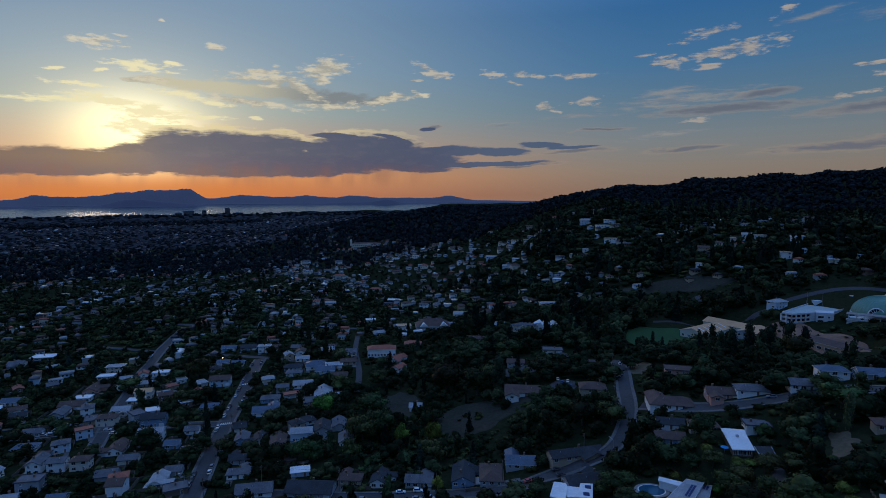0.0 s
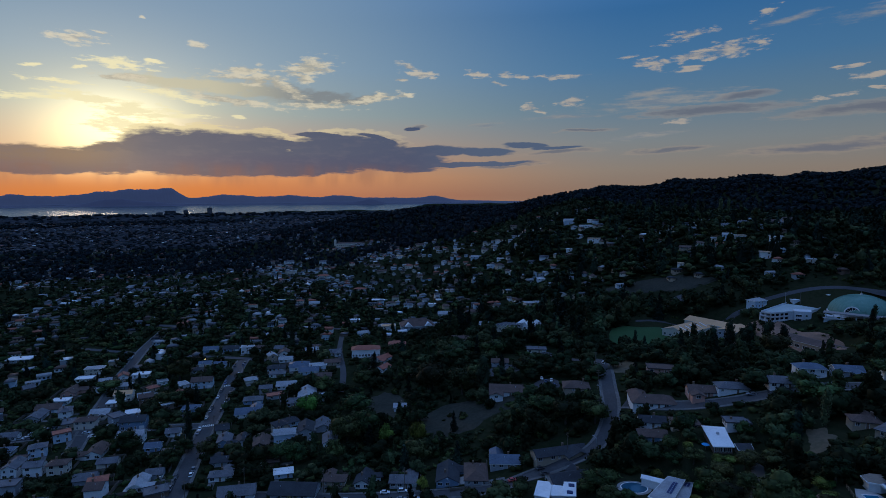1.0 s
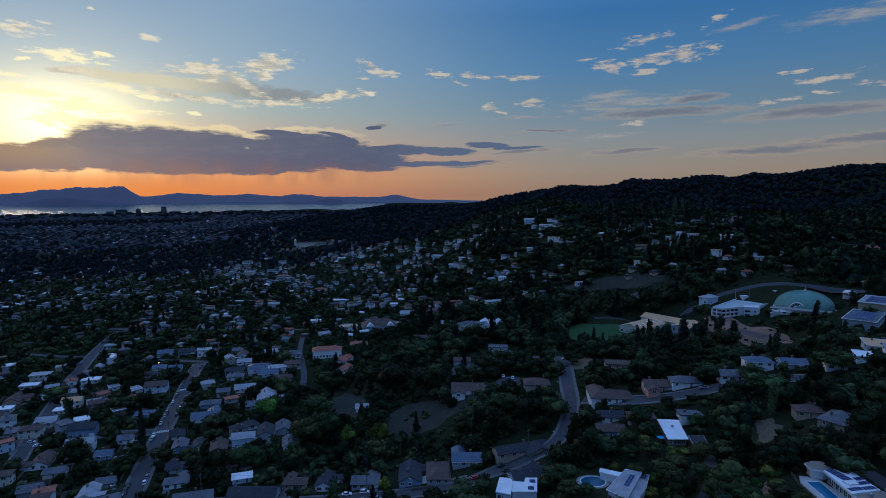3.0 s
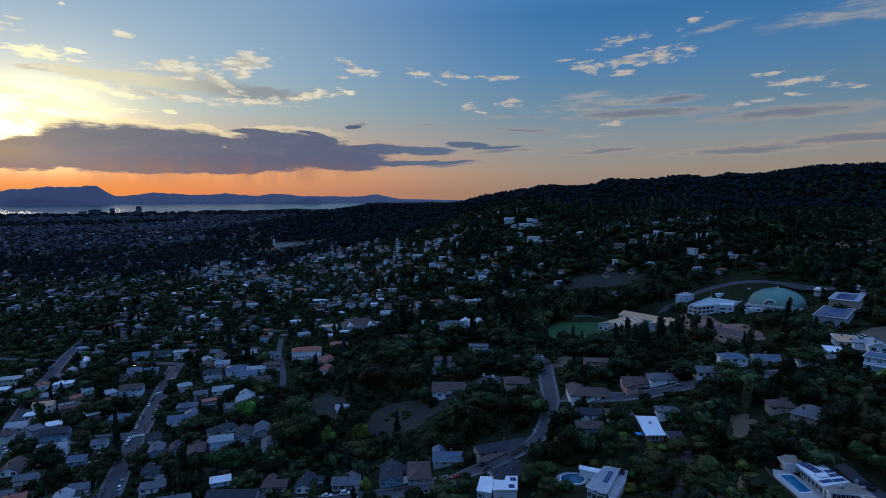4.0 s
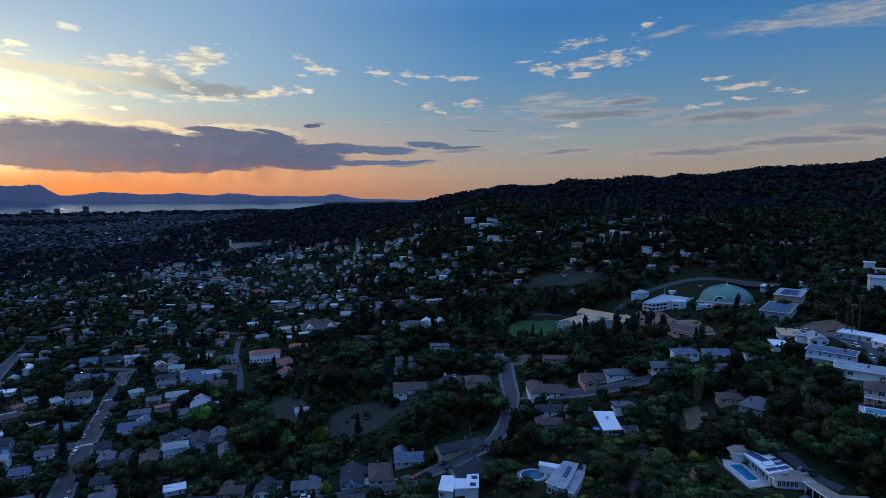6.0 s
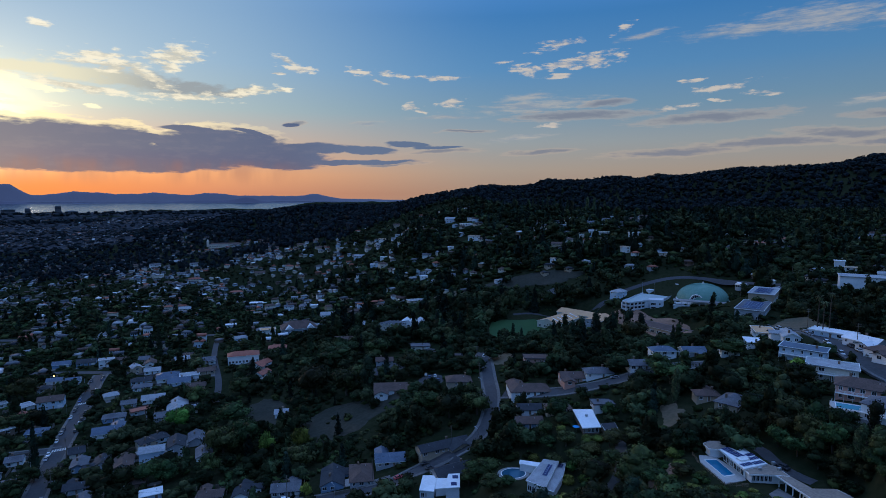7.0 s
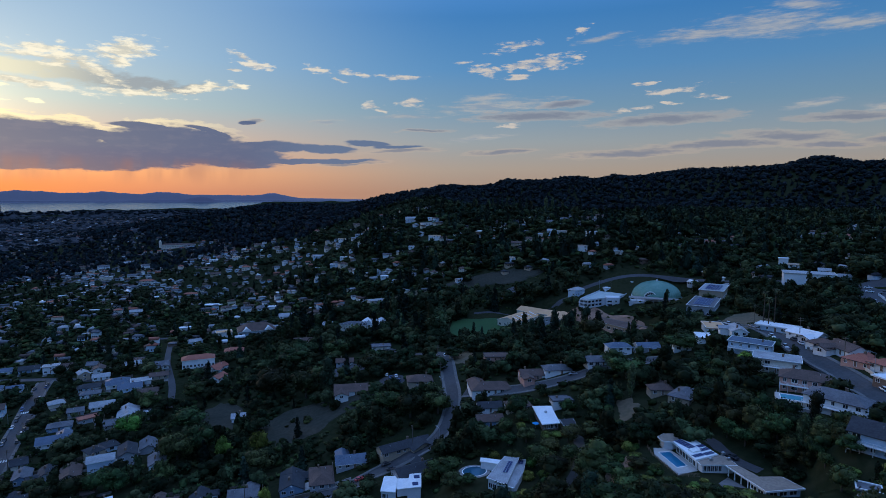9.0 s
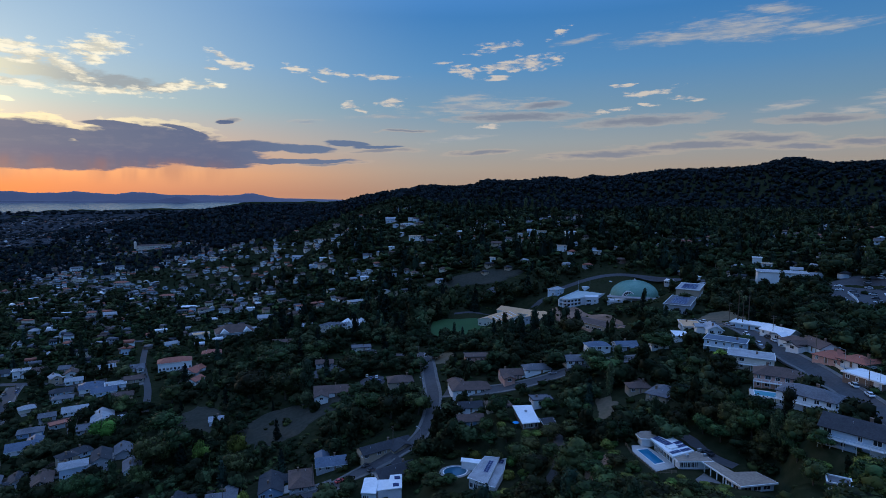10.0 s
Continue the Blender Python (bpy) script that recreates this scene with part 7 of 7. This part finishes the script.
for i in range(16):
    car(crng.uniform(-238, -190), crng.choice([322, 328, 336]) + crng.uniform(-0.5, 0.5), 10, ["white", "silver", "grey"][crng.integers(3)], crng.uniform() < 0.4)


# ---- poles, lamps, palms, walls ----
def utility_pole(x, y, turn, h=11.0):
    z = ground_at(x, y)
    ob = thing("utility_pole", "weathered wooden utility pole with crossarms", "utility pole", pose(x, y, z, 0, 0, turn), "utility poles")
    part("pole", shared(("pole", h), lambda: Shape().tube((0, 0, -1), (0, 0, h), 0.17, 0.12, 8).mesh("pole", M_POLE)), ob)
    for dz in (0.5, 1.5):
        part("crossarm", shared("crossarm", lambda: Shape().box(-1.2, -0.06, -0.07, 1.2, 0.06, 0.07).mesh("crossarm", M_POLE)), ob, at=pose(0, 0.16, h - dz))
    return ob


def wire(a, b, sag):
    s = Shape()
    pts = [Vector(a).lerp(Vector(b), k / 8) - Vector((0, 0, sag * 4 * k / 8 * (1 - k / 8))) for k in range(9)]
    for p, q in zip(pts, pts[1:]):
        s.tube(p, q, 0.03, 0.03, 4)
    tagged(new("power_line", s.mesh("power_line", M_TYRE)), "thin dark cable strung between utility poles", "cable", "power lines")


def pole_line(line, offset, every):
    tops = []
    for i in range(3, len(line) - 1, every):
        d = (line[i + 1] - line[i - 1]).normalized()
        q = line[i] + Vector((d.y, -d.x, 0)) * offset
        utility_pole(q.x, q.y, math.degrees(math.atan2(d.y, d.x)) + 90)
        tops.append((q.x, q.y, ground_at(q.x, q.y) + 10.6))
    for a, b in zip(tops, tops[1:]):
        wire(a, b, 0.7)


pole_line(MAIN, 6.2, 13)
pole_line(LOWER, -5.4, 12)
pole_line(CREST, 5.6, 11)
for x, y in ((311, 349), (356, 349), (400, 262), (283, 414)):
    utility_pole(x, y, 40, 13.0)


def street_lamp(x, y, turn, lit):
    ob = thing("street_lamp", "street lamp with a glowing amber head" if lit else "unlit grey street lamp on a curved arm", "street lamp", pose(x, y, ground_at(x, y), 0, 0, turn), "street lamps")
    part("post", shared("lamp_post", lambda: Shape().tube((0, 0, -0.5), (0, 0, 7.6), 0.1, 0.06, 8).tube((0, 0, 7.6), (1.8, 0, 8.1), 0.05, 0.04, 6).mesh("post", M_METAL)), ob)
    part("lamp_head", shared(("lamp_head", lit), lambda: Shape().box(-0.5, -0.2, -0.1, 0.4, 0.2, 0.08).mesh("lamp_head", M_LAMP if lit else M_METAL)), ob, at=pose(2.1, 0, 8.1))


for i, (x, y) in enumerate(((-121, 250), (-133, 300), (-149, 385), (-158, 440), (9, 232.5), (75, 240), (92, 290), (221, 150), (207, 128))):
    street_lamp(x, y, 190 if x < 0 else 120, False)
street_lamp(-184, 452, 0, True)


def palm(x, y, h, rng):
    ob = thing("palm_tree", "tall slender palm with a small dark tuft of fronds", "palm", pose(x, y, ground_at(x, y), 0, 0, rng.uniform(0, 360)), "palms on the crest")
    s = Shape()
    for k in range(6):
        s.tube((0.05 * k, 0, h * k / 6 - (0.5 if k == 0 else 0)), (0.05 * k + 0.05, 0, h * (k + 1) / 6), 0.3 - 0.02 * k, 0.28 - 0.02 * k, 8)
    part("trunk", s.mesh("trunk", M_TRUNK), ob)
    for i in range(22):
        a, e = i * 2.4, radians(55 - 95 * (i / 22))
        f = Shape()
        pts = [Vector((0.3, 0, h))]
        for k in range(4):
            pts.append(pts[-1] + 0.62 * Vector((math.cos(a) * math.cos(e - 0.4 * k), math.sin(a) * math.cos(e - 0.4 * k), math.sin(e - 0.4 * k))))
        side = Vector((-math.sin(a), math.cos(a), 0))
        w = [0.1, 0.34, 0.38, 0.28, 0.03]
        f.add([p + side * q for p, q in zip(pts, w)] + [p - side * q for p, q in zip(pts, w)] + [p + Vector((0, 0, 0.12)) for p in pts],
              [[k, k + 1, 11 + k, 10 + k] for k in range(4)] + [[10 + k, 11 + k, 6 + k, 5 + k] for k in range(4)])
        part("frond", f.mesh("frond", LEAF["gum"]), ob)


prng = np.random.default_rng(31)
palm(248, 226, 18, prng)
palm(251, 222, 20, prng)
palm(246, 221, 16, prng)


def low_wall(pts, h, mat, label):
    line = curve_points(pts, 2.5)
    s = Shape()
    for a, b in zip(line, line[1:]):
        d = (b - a).normalized()
        n = Vector((d.y, -d.x, 0)) * 0.12
        za, zb = ground_at(a.x, a.y), ground_at(b.x, b.y)
        s.add([(a.x - n.x, a.y - n.y, za - 1), (b.x - n.x, b.y - n.y, zb - 1), (b.x + n.x, b.y + n.y, zb - 1), (a.x + n.x, a.y + n.y, za - 1),
               (a.x - n.x, a.y - n.y, za + h), (b.x - n.x, b.y - n.y, zb + h), (b.x + n.x, b.y + n.y, zb + h), (a.x + n.x, a.y + n.y, za + h)],
              [[3, 2, 1, 0], [4, 5, 6, 7], [0, 1, 5, 4], [1, 2, 6, 5], [2, 3, 7, 6], [3, 0, 4, 7]])
    tagged(new("garden_wall", s.mesh("garden_wall", mat)), label, "wall", kind="structure")


low_wall([(284, 182), (300, 196), (322, 214), (345, 236)], 1.6, WALLS["white"], "long white retaining wall of the car park")
low_wall([(213, 140), (218, 148), (224, 158)], 1.2, WALLS["cream"], "cream garden wall along the crest street")
low_wall([(170, 134), (170, 142), (174, 151), (180, 156)], 1.3, M_CONCRETE, "concrete terrace wall below the pool")


# ---- single trees that stand out ----
def lone_trees():
    rng = np.random.default_rng(61)
    for kind, x, y, w, h in (("bright_tree", -76, 341, 15, 15), ("bright_tree", -6, 291, 10, 16), ("bright_tree", -23, 294, 10, 16), ("bright_tree", -3, 243, 6, 8.5), ("bright_tree", 196, 186, 7, 7), ("conifer_tree", 199, 272, 7, 11),
                             ("conifer_tree", -22, 464, 12, 16), ("oak_tree", 48, 412, 24, 19), ("oak_tree", 63, 356, 21, 17), ("conifer_tree", -124, 505, 14, 24), ("oak_tree", 192, 300, 20, 17),
                             ("gum_tree", 153, 205, 9, 15), ("oak_tree", 108, 228, 14, 12), ("gum_tree", 144, 166, 8, 11), ("oak_tree", -6, 272, 16, 14), ("bright_tree", 83, 228, 8, 8), ("oak_tree", 34, 368, 18, 15), ("pine_tree", 176, 336, 13, 17), ("pine_tree", 184, 332, 14, 19), ("pine_tree", 192, 324, 13, 18), ("pine_tree", 200, 320, 13, 18), ("pine_tree", 207, 316, 12, 15), ("pine_tree", 186, 322, 13, 16), ("pine_tree", 168, 334, 12, 16),
                             ("oak_tree", 153, 150, 10, 11), ("oak_tree", 154.5, 141, 11, 12), ("oak_tree", 154, 132, 10, 11), ("gum_tree", 155, 124, 9, 11), ("oak_tree", 154.5, 117, 9, 8), ("oak_tree", 152, 109, 8, 6.5), ("oak_tree", 162, 146, 11, 12),
                             ("oak_tree", 162, 136, 11, 12), ("pine_tree", 163, 127, 9, 13), ("oak_tree", 164, 118, 9, 8), ("oak_tree", 145, 156, 9, 9), ("shrub", 113.5, 152, 6, 4), ("shrub", 110.5, 145, 5, 3.2), ("shrub", 111.5, 136, 5.5, 3), ("shrub", 110.5, 129, 6, 3.6),
                             ("shrub", 113.5, 122.5, 6, 3.2), ("shrub", 117.5, 117.5, 6, 3), ("shrub", 117, 107, 7, 2.6), ("oak_tree", 158, 129, 9, 9), ("oak_tree", 159, 121, 9, 8), ("oak_tree", 150.5, 115, 8, 7), ("oak_tree", 157, 109, 8, 5.5), ("shrub", 145, 97, 7, 4), ("shrub", 151, 95, 7, 4), ("oak_tree", 152, 126, 8, 8), ("shrub", 156, 99, 6, 3), ("oak_tree", 154.7, 133.9, 8, 6), ("oak_tree", 154.1, 127.3, 7, 6), ("oak_tree", 154.7, 120.3, 8, 6), ("oak_tree", 151.2, 125.5, 7, 6), ("oak_tree", 150.5, 118.4, 6, 6), ("shrub", 146.3, 103.8, 7, 3), ("oak_tree", 158.3, 141.5, 8, 5.5), ("oak_tree", 106.7, 76.4, 6, 6), ("shrub", 111, 204.5, 7, 4.6), ("shrub", 116, 203, 7.5, 4.8), ("shrub", 121, 201, 7, 4.6),
                             ("oak_tree", 104, 209, 9, 7), ("oak_tree", 110, 198, 9, 7.5), ("shrub", 103, 202, 7, 4.5), ("oak_tree", 116, 195, 8, 6.5), ("oak_tree", 100, 222, 9, 7.5), ("shrub", 105, 216, 6, 4), ("oak_tree", 88, 240, 8, 7), ("shrub", 104, 192, 7, 4.5), ("oak_tree", 120, 189, 8, 6.5), ("shrub", 98, 195, 7, 4.5),
                             ("oak_tree", 97, 206, 9, 7.5), ("shrub", 108, 186, 7, 4.5), ("shrub", 129, 199, 7, 4.5), ("shrub", 92, 214, 7, 4.5), ("shrub", 124, 120.5, 4, 2.2), ("shrub", 126.8, 116, 4, 2.2)):
        tree(kind, x, y, h, w, rng)
        claim(x, y, w * 0.3)
    big = ((-84.6, 276.6, 14.5, 12.9), (-75.8, 277.8, 14.4, 13.5), (-68.0, 278.6, 12.8, 12.1), (-116.6, 287.8, 12.3, 10.2), (-190.7, 424.7, 22.0, 20.5), (-175.6, 363.5, 17.2, 12.9), (-167.3, 366.7, 17.2, 12.9), (-162.4, 374.7, 15.6, 12.2), (-164.0, 298.7, 18.5, 13.5), (-160.3, 324.4, 11.7, 9.7), (-131.5, 294.0, 12.3, 8.8),
           (-131.3, 278.7, 14.2, 11.5), (-230.6, 400.0, 19.4, 11.7), (-135.9, 392.2, 11.4, 11.4), (-44.9, 297.2, 19.9, 20.6), (-35.5, 305.5, 20.3, 20.3), (-47.6, 277.4, 12.6, 15.7), (-46.6, 345.5, 24.8, 15.1), (0.1, 369.2, 27.6, 23.7), (21.8, 353.6, 22.7, 21.2))
    also = ((17.6, 424.2, 26.8, 16.1), (61.8, 294.6, 19.5, 13.0), (69.9, 275.5, 18.5, 16.1), (82.7, 267.8, 15.8, 14.6), (51.4, 285.8, 13.3, 12.7), (84.3, 226.4, 15.6, 12.3), (115.5, 339.6, 15.1, 9.8), (163.2, 223.2, 19.3, 13.4), (169.9, 243.2, 15.6, 9.3), (198.9, 229.4, 20.0, 12.0),
            (152.3, 229.4, 14.6, 10.5), (161.4, 168.8, 14.9, 11.0), (164.2, 158.2, 14.6, 11.2), (187.7, 177.6, 13.5, 10.8), (182.5, 186.7, 14.8, 11.0), (183.5, 198.9, 11.3, 10.2), (122.7, 188.4, 9.9, 7.4), (106.7, 196.1, 15.0, 11.5), (69.7, 216.3, 18.1, 10.3))
    slope = ((64.7, 219.6, 10.5, 7.8), (67.4, 198.0, 10.8, 7.0), (74.0, 197.7, 7.2, 4.3), (105.7, 201.1, 10.1, 8.1), (100.4, 176.5, 11.4, 8.2), (108.8, 180.1, 8.4, 6.6), (103.5, 162.3, 10.9, 7.0), (104.3, 147.6, 10.1, 5.6), (108.8, 141.4, 7.9, 4.2), (121.8, 202.3, 10.3, 5.7), (127.3, 188.4, 8.9, 6.0),
             (129.6, 178.4, 9.6, 7.2), (98.9, 215.3, 9.4, 6.3), (109.9, 200.8, 10.2, 5.1), (92.7, 238.5, 9.5, 6.7), (112.0, 233.1, 8.4, 5.7), (133.6, 225.2, 9.6, 6.5), (-72.0, 384.8, 16.7, 12.5), (-46.5, 390.3, 16.7, 14.2))
    behind = ((149, 147, 9, 8), (148.5, 139, 9, 8), (148, 131, 8, 7), (150, 125, 9, 7), (152, 117, 9, 6.5), (151, 135, 8, 8), (147, 118.5, 6, 5), (147.5, 111, 6, 4.5), (150, 106, 8, 5.5), (154, 112, 8, 7), (157, 104, 8, 6), (147, 124, 6, 5), (160, 112, 8, 8))
    low = ((113, 138, 4.5, 2.4), (112, 146.5, 5, 2.6), (113.5, 130, 4.5, 2.2), (116.5, 125.5, 4.5, 2.2), (120, 124, 4, 1.8), (109, 150.5, 6, 3), (110, 126, 5, 2.6), (107, 134, 6, 3), (115.5, 152, 5, 2.6), (106, 142, 6, 3), (121.5, 127.2, 3, 1.4))
    for x, y, w, h in low:
        tree("shrub", x, y, h, w, rng)
    for x, y, w, h in big + also + slope + behind:
        tree("oak_tree", x, y, h, w, rng)
        claim(x, y, w * 0.25)
    tree("conifer_tree", -135.1, 309.1, 23, 10, rng)
    tree("pine_tree", 35.3, 348.5, 23, 18, rng)
    for x, y in ((343, 914), (383, 943), (392, 946), (404, 951), (415, 956), (426, 960), (440, 962), (455, 966), (468, 964), (477, 964), (511, 970), (524, 968), (545, 966), (584, 967)):
        tree("conifer_tree" if rng.uniform() < 0.6 else "gum_tree", x, y, rng.uniform(22, 30), rng.uniform(13, 18), rng)


lone_trees()


# ---- woodland ----
def plant():
    rng = np.random.default_rng(5)
    spots = []
    r = 70.0
    while r < 3850:
        step = 8.2 if r < 330 else 9.2 if r < 520 else 10.4 if r < 900 else 9.6 * (r / 900) ** 0.92
        n = int(radians(116) * r / step)
        for i in range(n):
            a = radians(-47 + 116 * (i + rng.uniform(-0.4, 0.4)) / n)
            d = r + rng.uniform(-0.4, 0.4) * step
            if d > 1700 and a < 0.05 and rng.uniform() < 0.12:
                continue
            spots.append((d * math.sin(a), d * math.cos(a), d, step))
        r += step * (1.0 if r < 1000 else 1.25)
    xs, ys = np.array([s[0] for s in spots]), np.array([s[1] for s in spots])
    zs = land(xs, ys)
    far_lod = {}
    for lod, (lobes, leaves, level, leaf) in enumerate([(8, 250, 1, 0.055), (3, 46, 1, 0.1), (1, 20, 1, 0.2)]):
        for kind in ("round", "conifer", "tall"):
            far_lod[lod, kind] = [crown_arrays(np.random.default_rng(100 + 10 * lod + i), kind, lobes if kind != "conifer" or lod == 0 else 1, leaves, level, leaf) for i in range(5)]
    piles = {}
    near = []
    for (x, y, d, step), z in zip(spots, zs):
        if not is_free(x, y):
            continue
        flat = z < 2.5
        keep = 0.85 if flat else 0.98
        if DENSITY(x, y) * keep < rng.uniform():
            continue
        patch = noise.noise(Vector((x / 70, y / 70, 3.3)))
        kind = "conifer" if rng.uniform() < (0.07 if d < 500 else 0.1 if flat else 0.12 + 0.3 * (patch > 0.25)) else "tall" if rng.uniform() < 0.16 and d < 900 else "round"
        h = rng.uniform(5, 12.5) if flat else rng.uniform(7, 14.5) * (1.0 + 0.35 * (patch > 0.1) * (d > 420))
        h *= {"round": 1.0, "conifer": 1.3, "tall": 1.25}[kind]
        low = False
        cap = CAP.get((int(x // 4), int(y // 4)), 99.0)
        if cap < 1.3:
            continue
        if cap < h:
            h, kind, low = cap * rng.uniform(0.8, 1.0), "round", True
        w = {"round": rng.uniform(0.95, 1.35), "conifer": rng.uniform(0.7, 0.95), "tall": rng.uniform(0.75, 1.0)}[kind] * h
        if low and d < 600:
            w = max(w, rng.uniform(0.5, 0.85) * step)
        if d > 900:
            w, h = w * 0.85 * (step / 10.5) ** 0.8, min(h, 15.0) * (step / 10.5) ** 0.2
        if d > 1700 and flat:
            h, w = h * 0.6, w * rng.uniform(0.7, 1.2)
        if d > 2500:
            h *= 0.8
            if shore(np.array([x]), np.array([y]))[0] < 0.4:
                continue
        if d < NEAR_WOODS and not flat or (d < NEAR_WOODS and x > -60):
            near.append((kind, x, y, h, w))
            continue
        lod = 0 if d < 520 else 1 if d < 1130 else 2
        v, t = far_lod[lod, kind][rng.integers(5)]
        a = rng.uniform(0, 6.283)
        ca, sa = math.cos(a), math.sin(a)
        p = np.stack([(v[:, 0] * ca - v[:, 1] * sa) * w + x, (v[:, 0] * sa + v[:, 1] * ca) * w + y, v[:, 2] * h + z - 0.12 * h], 1)
        piles.setdefault((lod, kind == "conifer"), []).append((p, t))
    for (lod, pine), pile in piles.items():
        off = np.cumsum([0] + [len(p) for p, t in pile])
        V, T = np.vstack([p for p, t in pile]), np.vstack([t + o for (p, t), o in zip(pile, off)])
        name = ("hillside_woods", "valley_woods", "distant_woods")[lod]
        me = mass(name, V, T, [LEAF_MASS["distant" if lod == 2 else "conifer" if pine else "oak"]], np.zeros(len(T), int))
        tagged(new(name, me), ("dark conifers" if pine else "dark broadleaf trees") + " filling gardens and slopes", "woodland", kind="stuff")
    # low scrub between the trees of the near slopes
    pile = []
    bush = [crown_arrays(np.random.default_rng(200 + i), "round", 1, 14, 1, 0.19) for i in range(6)]
    r = 70.0
    while r < 930:
        gap = 2.9 if r < 190 else 3.7 if r < 250 else 4.8 if r < 340 else 6.0 if r < 560 else 9.0
        n = int(radians(116) * r / gap)
        for i in range(n):
            a, d = radians(-47 + 116 * (i + rng.uniform(-0.5, 0.5)) / n), r + rng.uniform(-2, 2)
            x, y = d * math.sin(a), d * math.cos(a)
            if not is_free(x, y) or rng.uniform() < 0.12:
                continue
            v, t = bush[rng.integers(6)]
            h = min(rng.uniform(1.2, 3.4) * (1.0 if d < 560 else 1.5), CAP.get((int(x // 4), int(y // 4)), 99.0))
            w = max(h, 1.8) * rng.uniform(1.3, 2.3) * (1.0 if d < 560 else 1.5)
            pile.append((np.stack([v[:, 0] * w + x, v[:, 1] * w + y, v[:, 2] * h + ground_at(x, y) - 0.2 * h], 1), t))
        r += gap
    off = np.cumsum([0] + [len(p) for p, t in pile])
    me = mass("scrub", np.vstack([p for p, t in pile]), np.vstack([t + o for (p, t), o in zip(pile, off)]), [LEAF_MASS["scrub"]], np.zeros(sum(len(t) for p, t in pile), int))
    tagged(new("scrub", me), "low dark green scrub covering the slopes", "scrub", kind="stuff")
    rng2 = np.random.default_rng(77)
    names = {"round": "oak_tree", "conifer": "conifer_tree", "tall": "gum_tree"}
    for kind, x, y, h, w in near:
        nm = names[kind]
        if kind == "tall" and rng2.uniform() < 0.5:
            nm = "pine_tree"
        if kind == "round" and rng2.uniform() < 0.14:
            nm = "shrub"
        tree(nm, x, y, h, w, rng2)


NEAR_WOODS = 196.0


def DENSITY(x, y):
    return 1.0


plant()
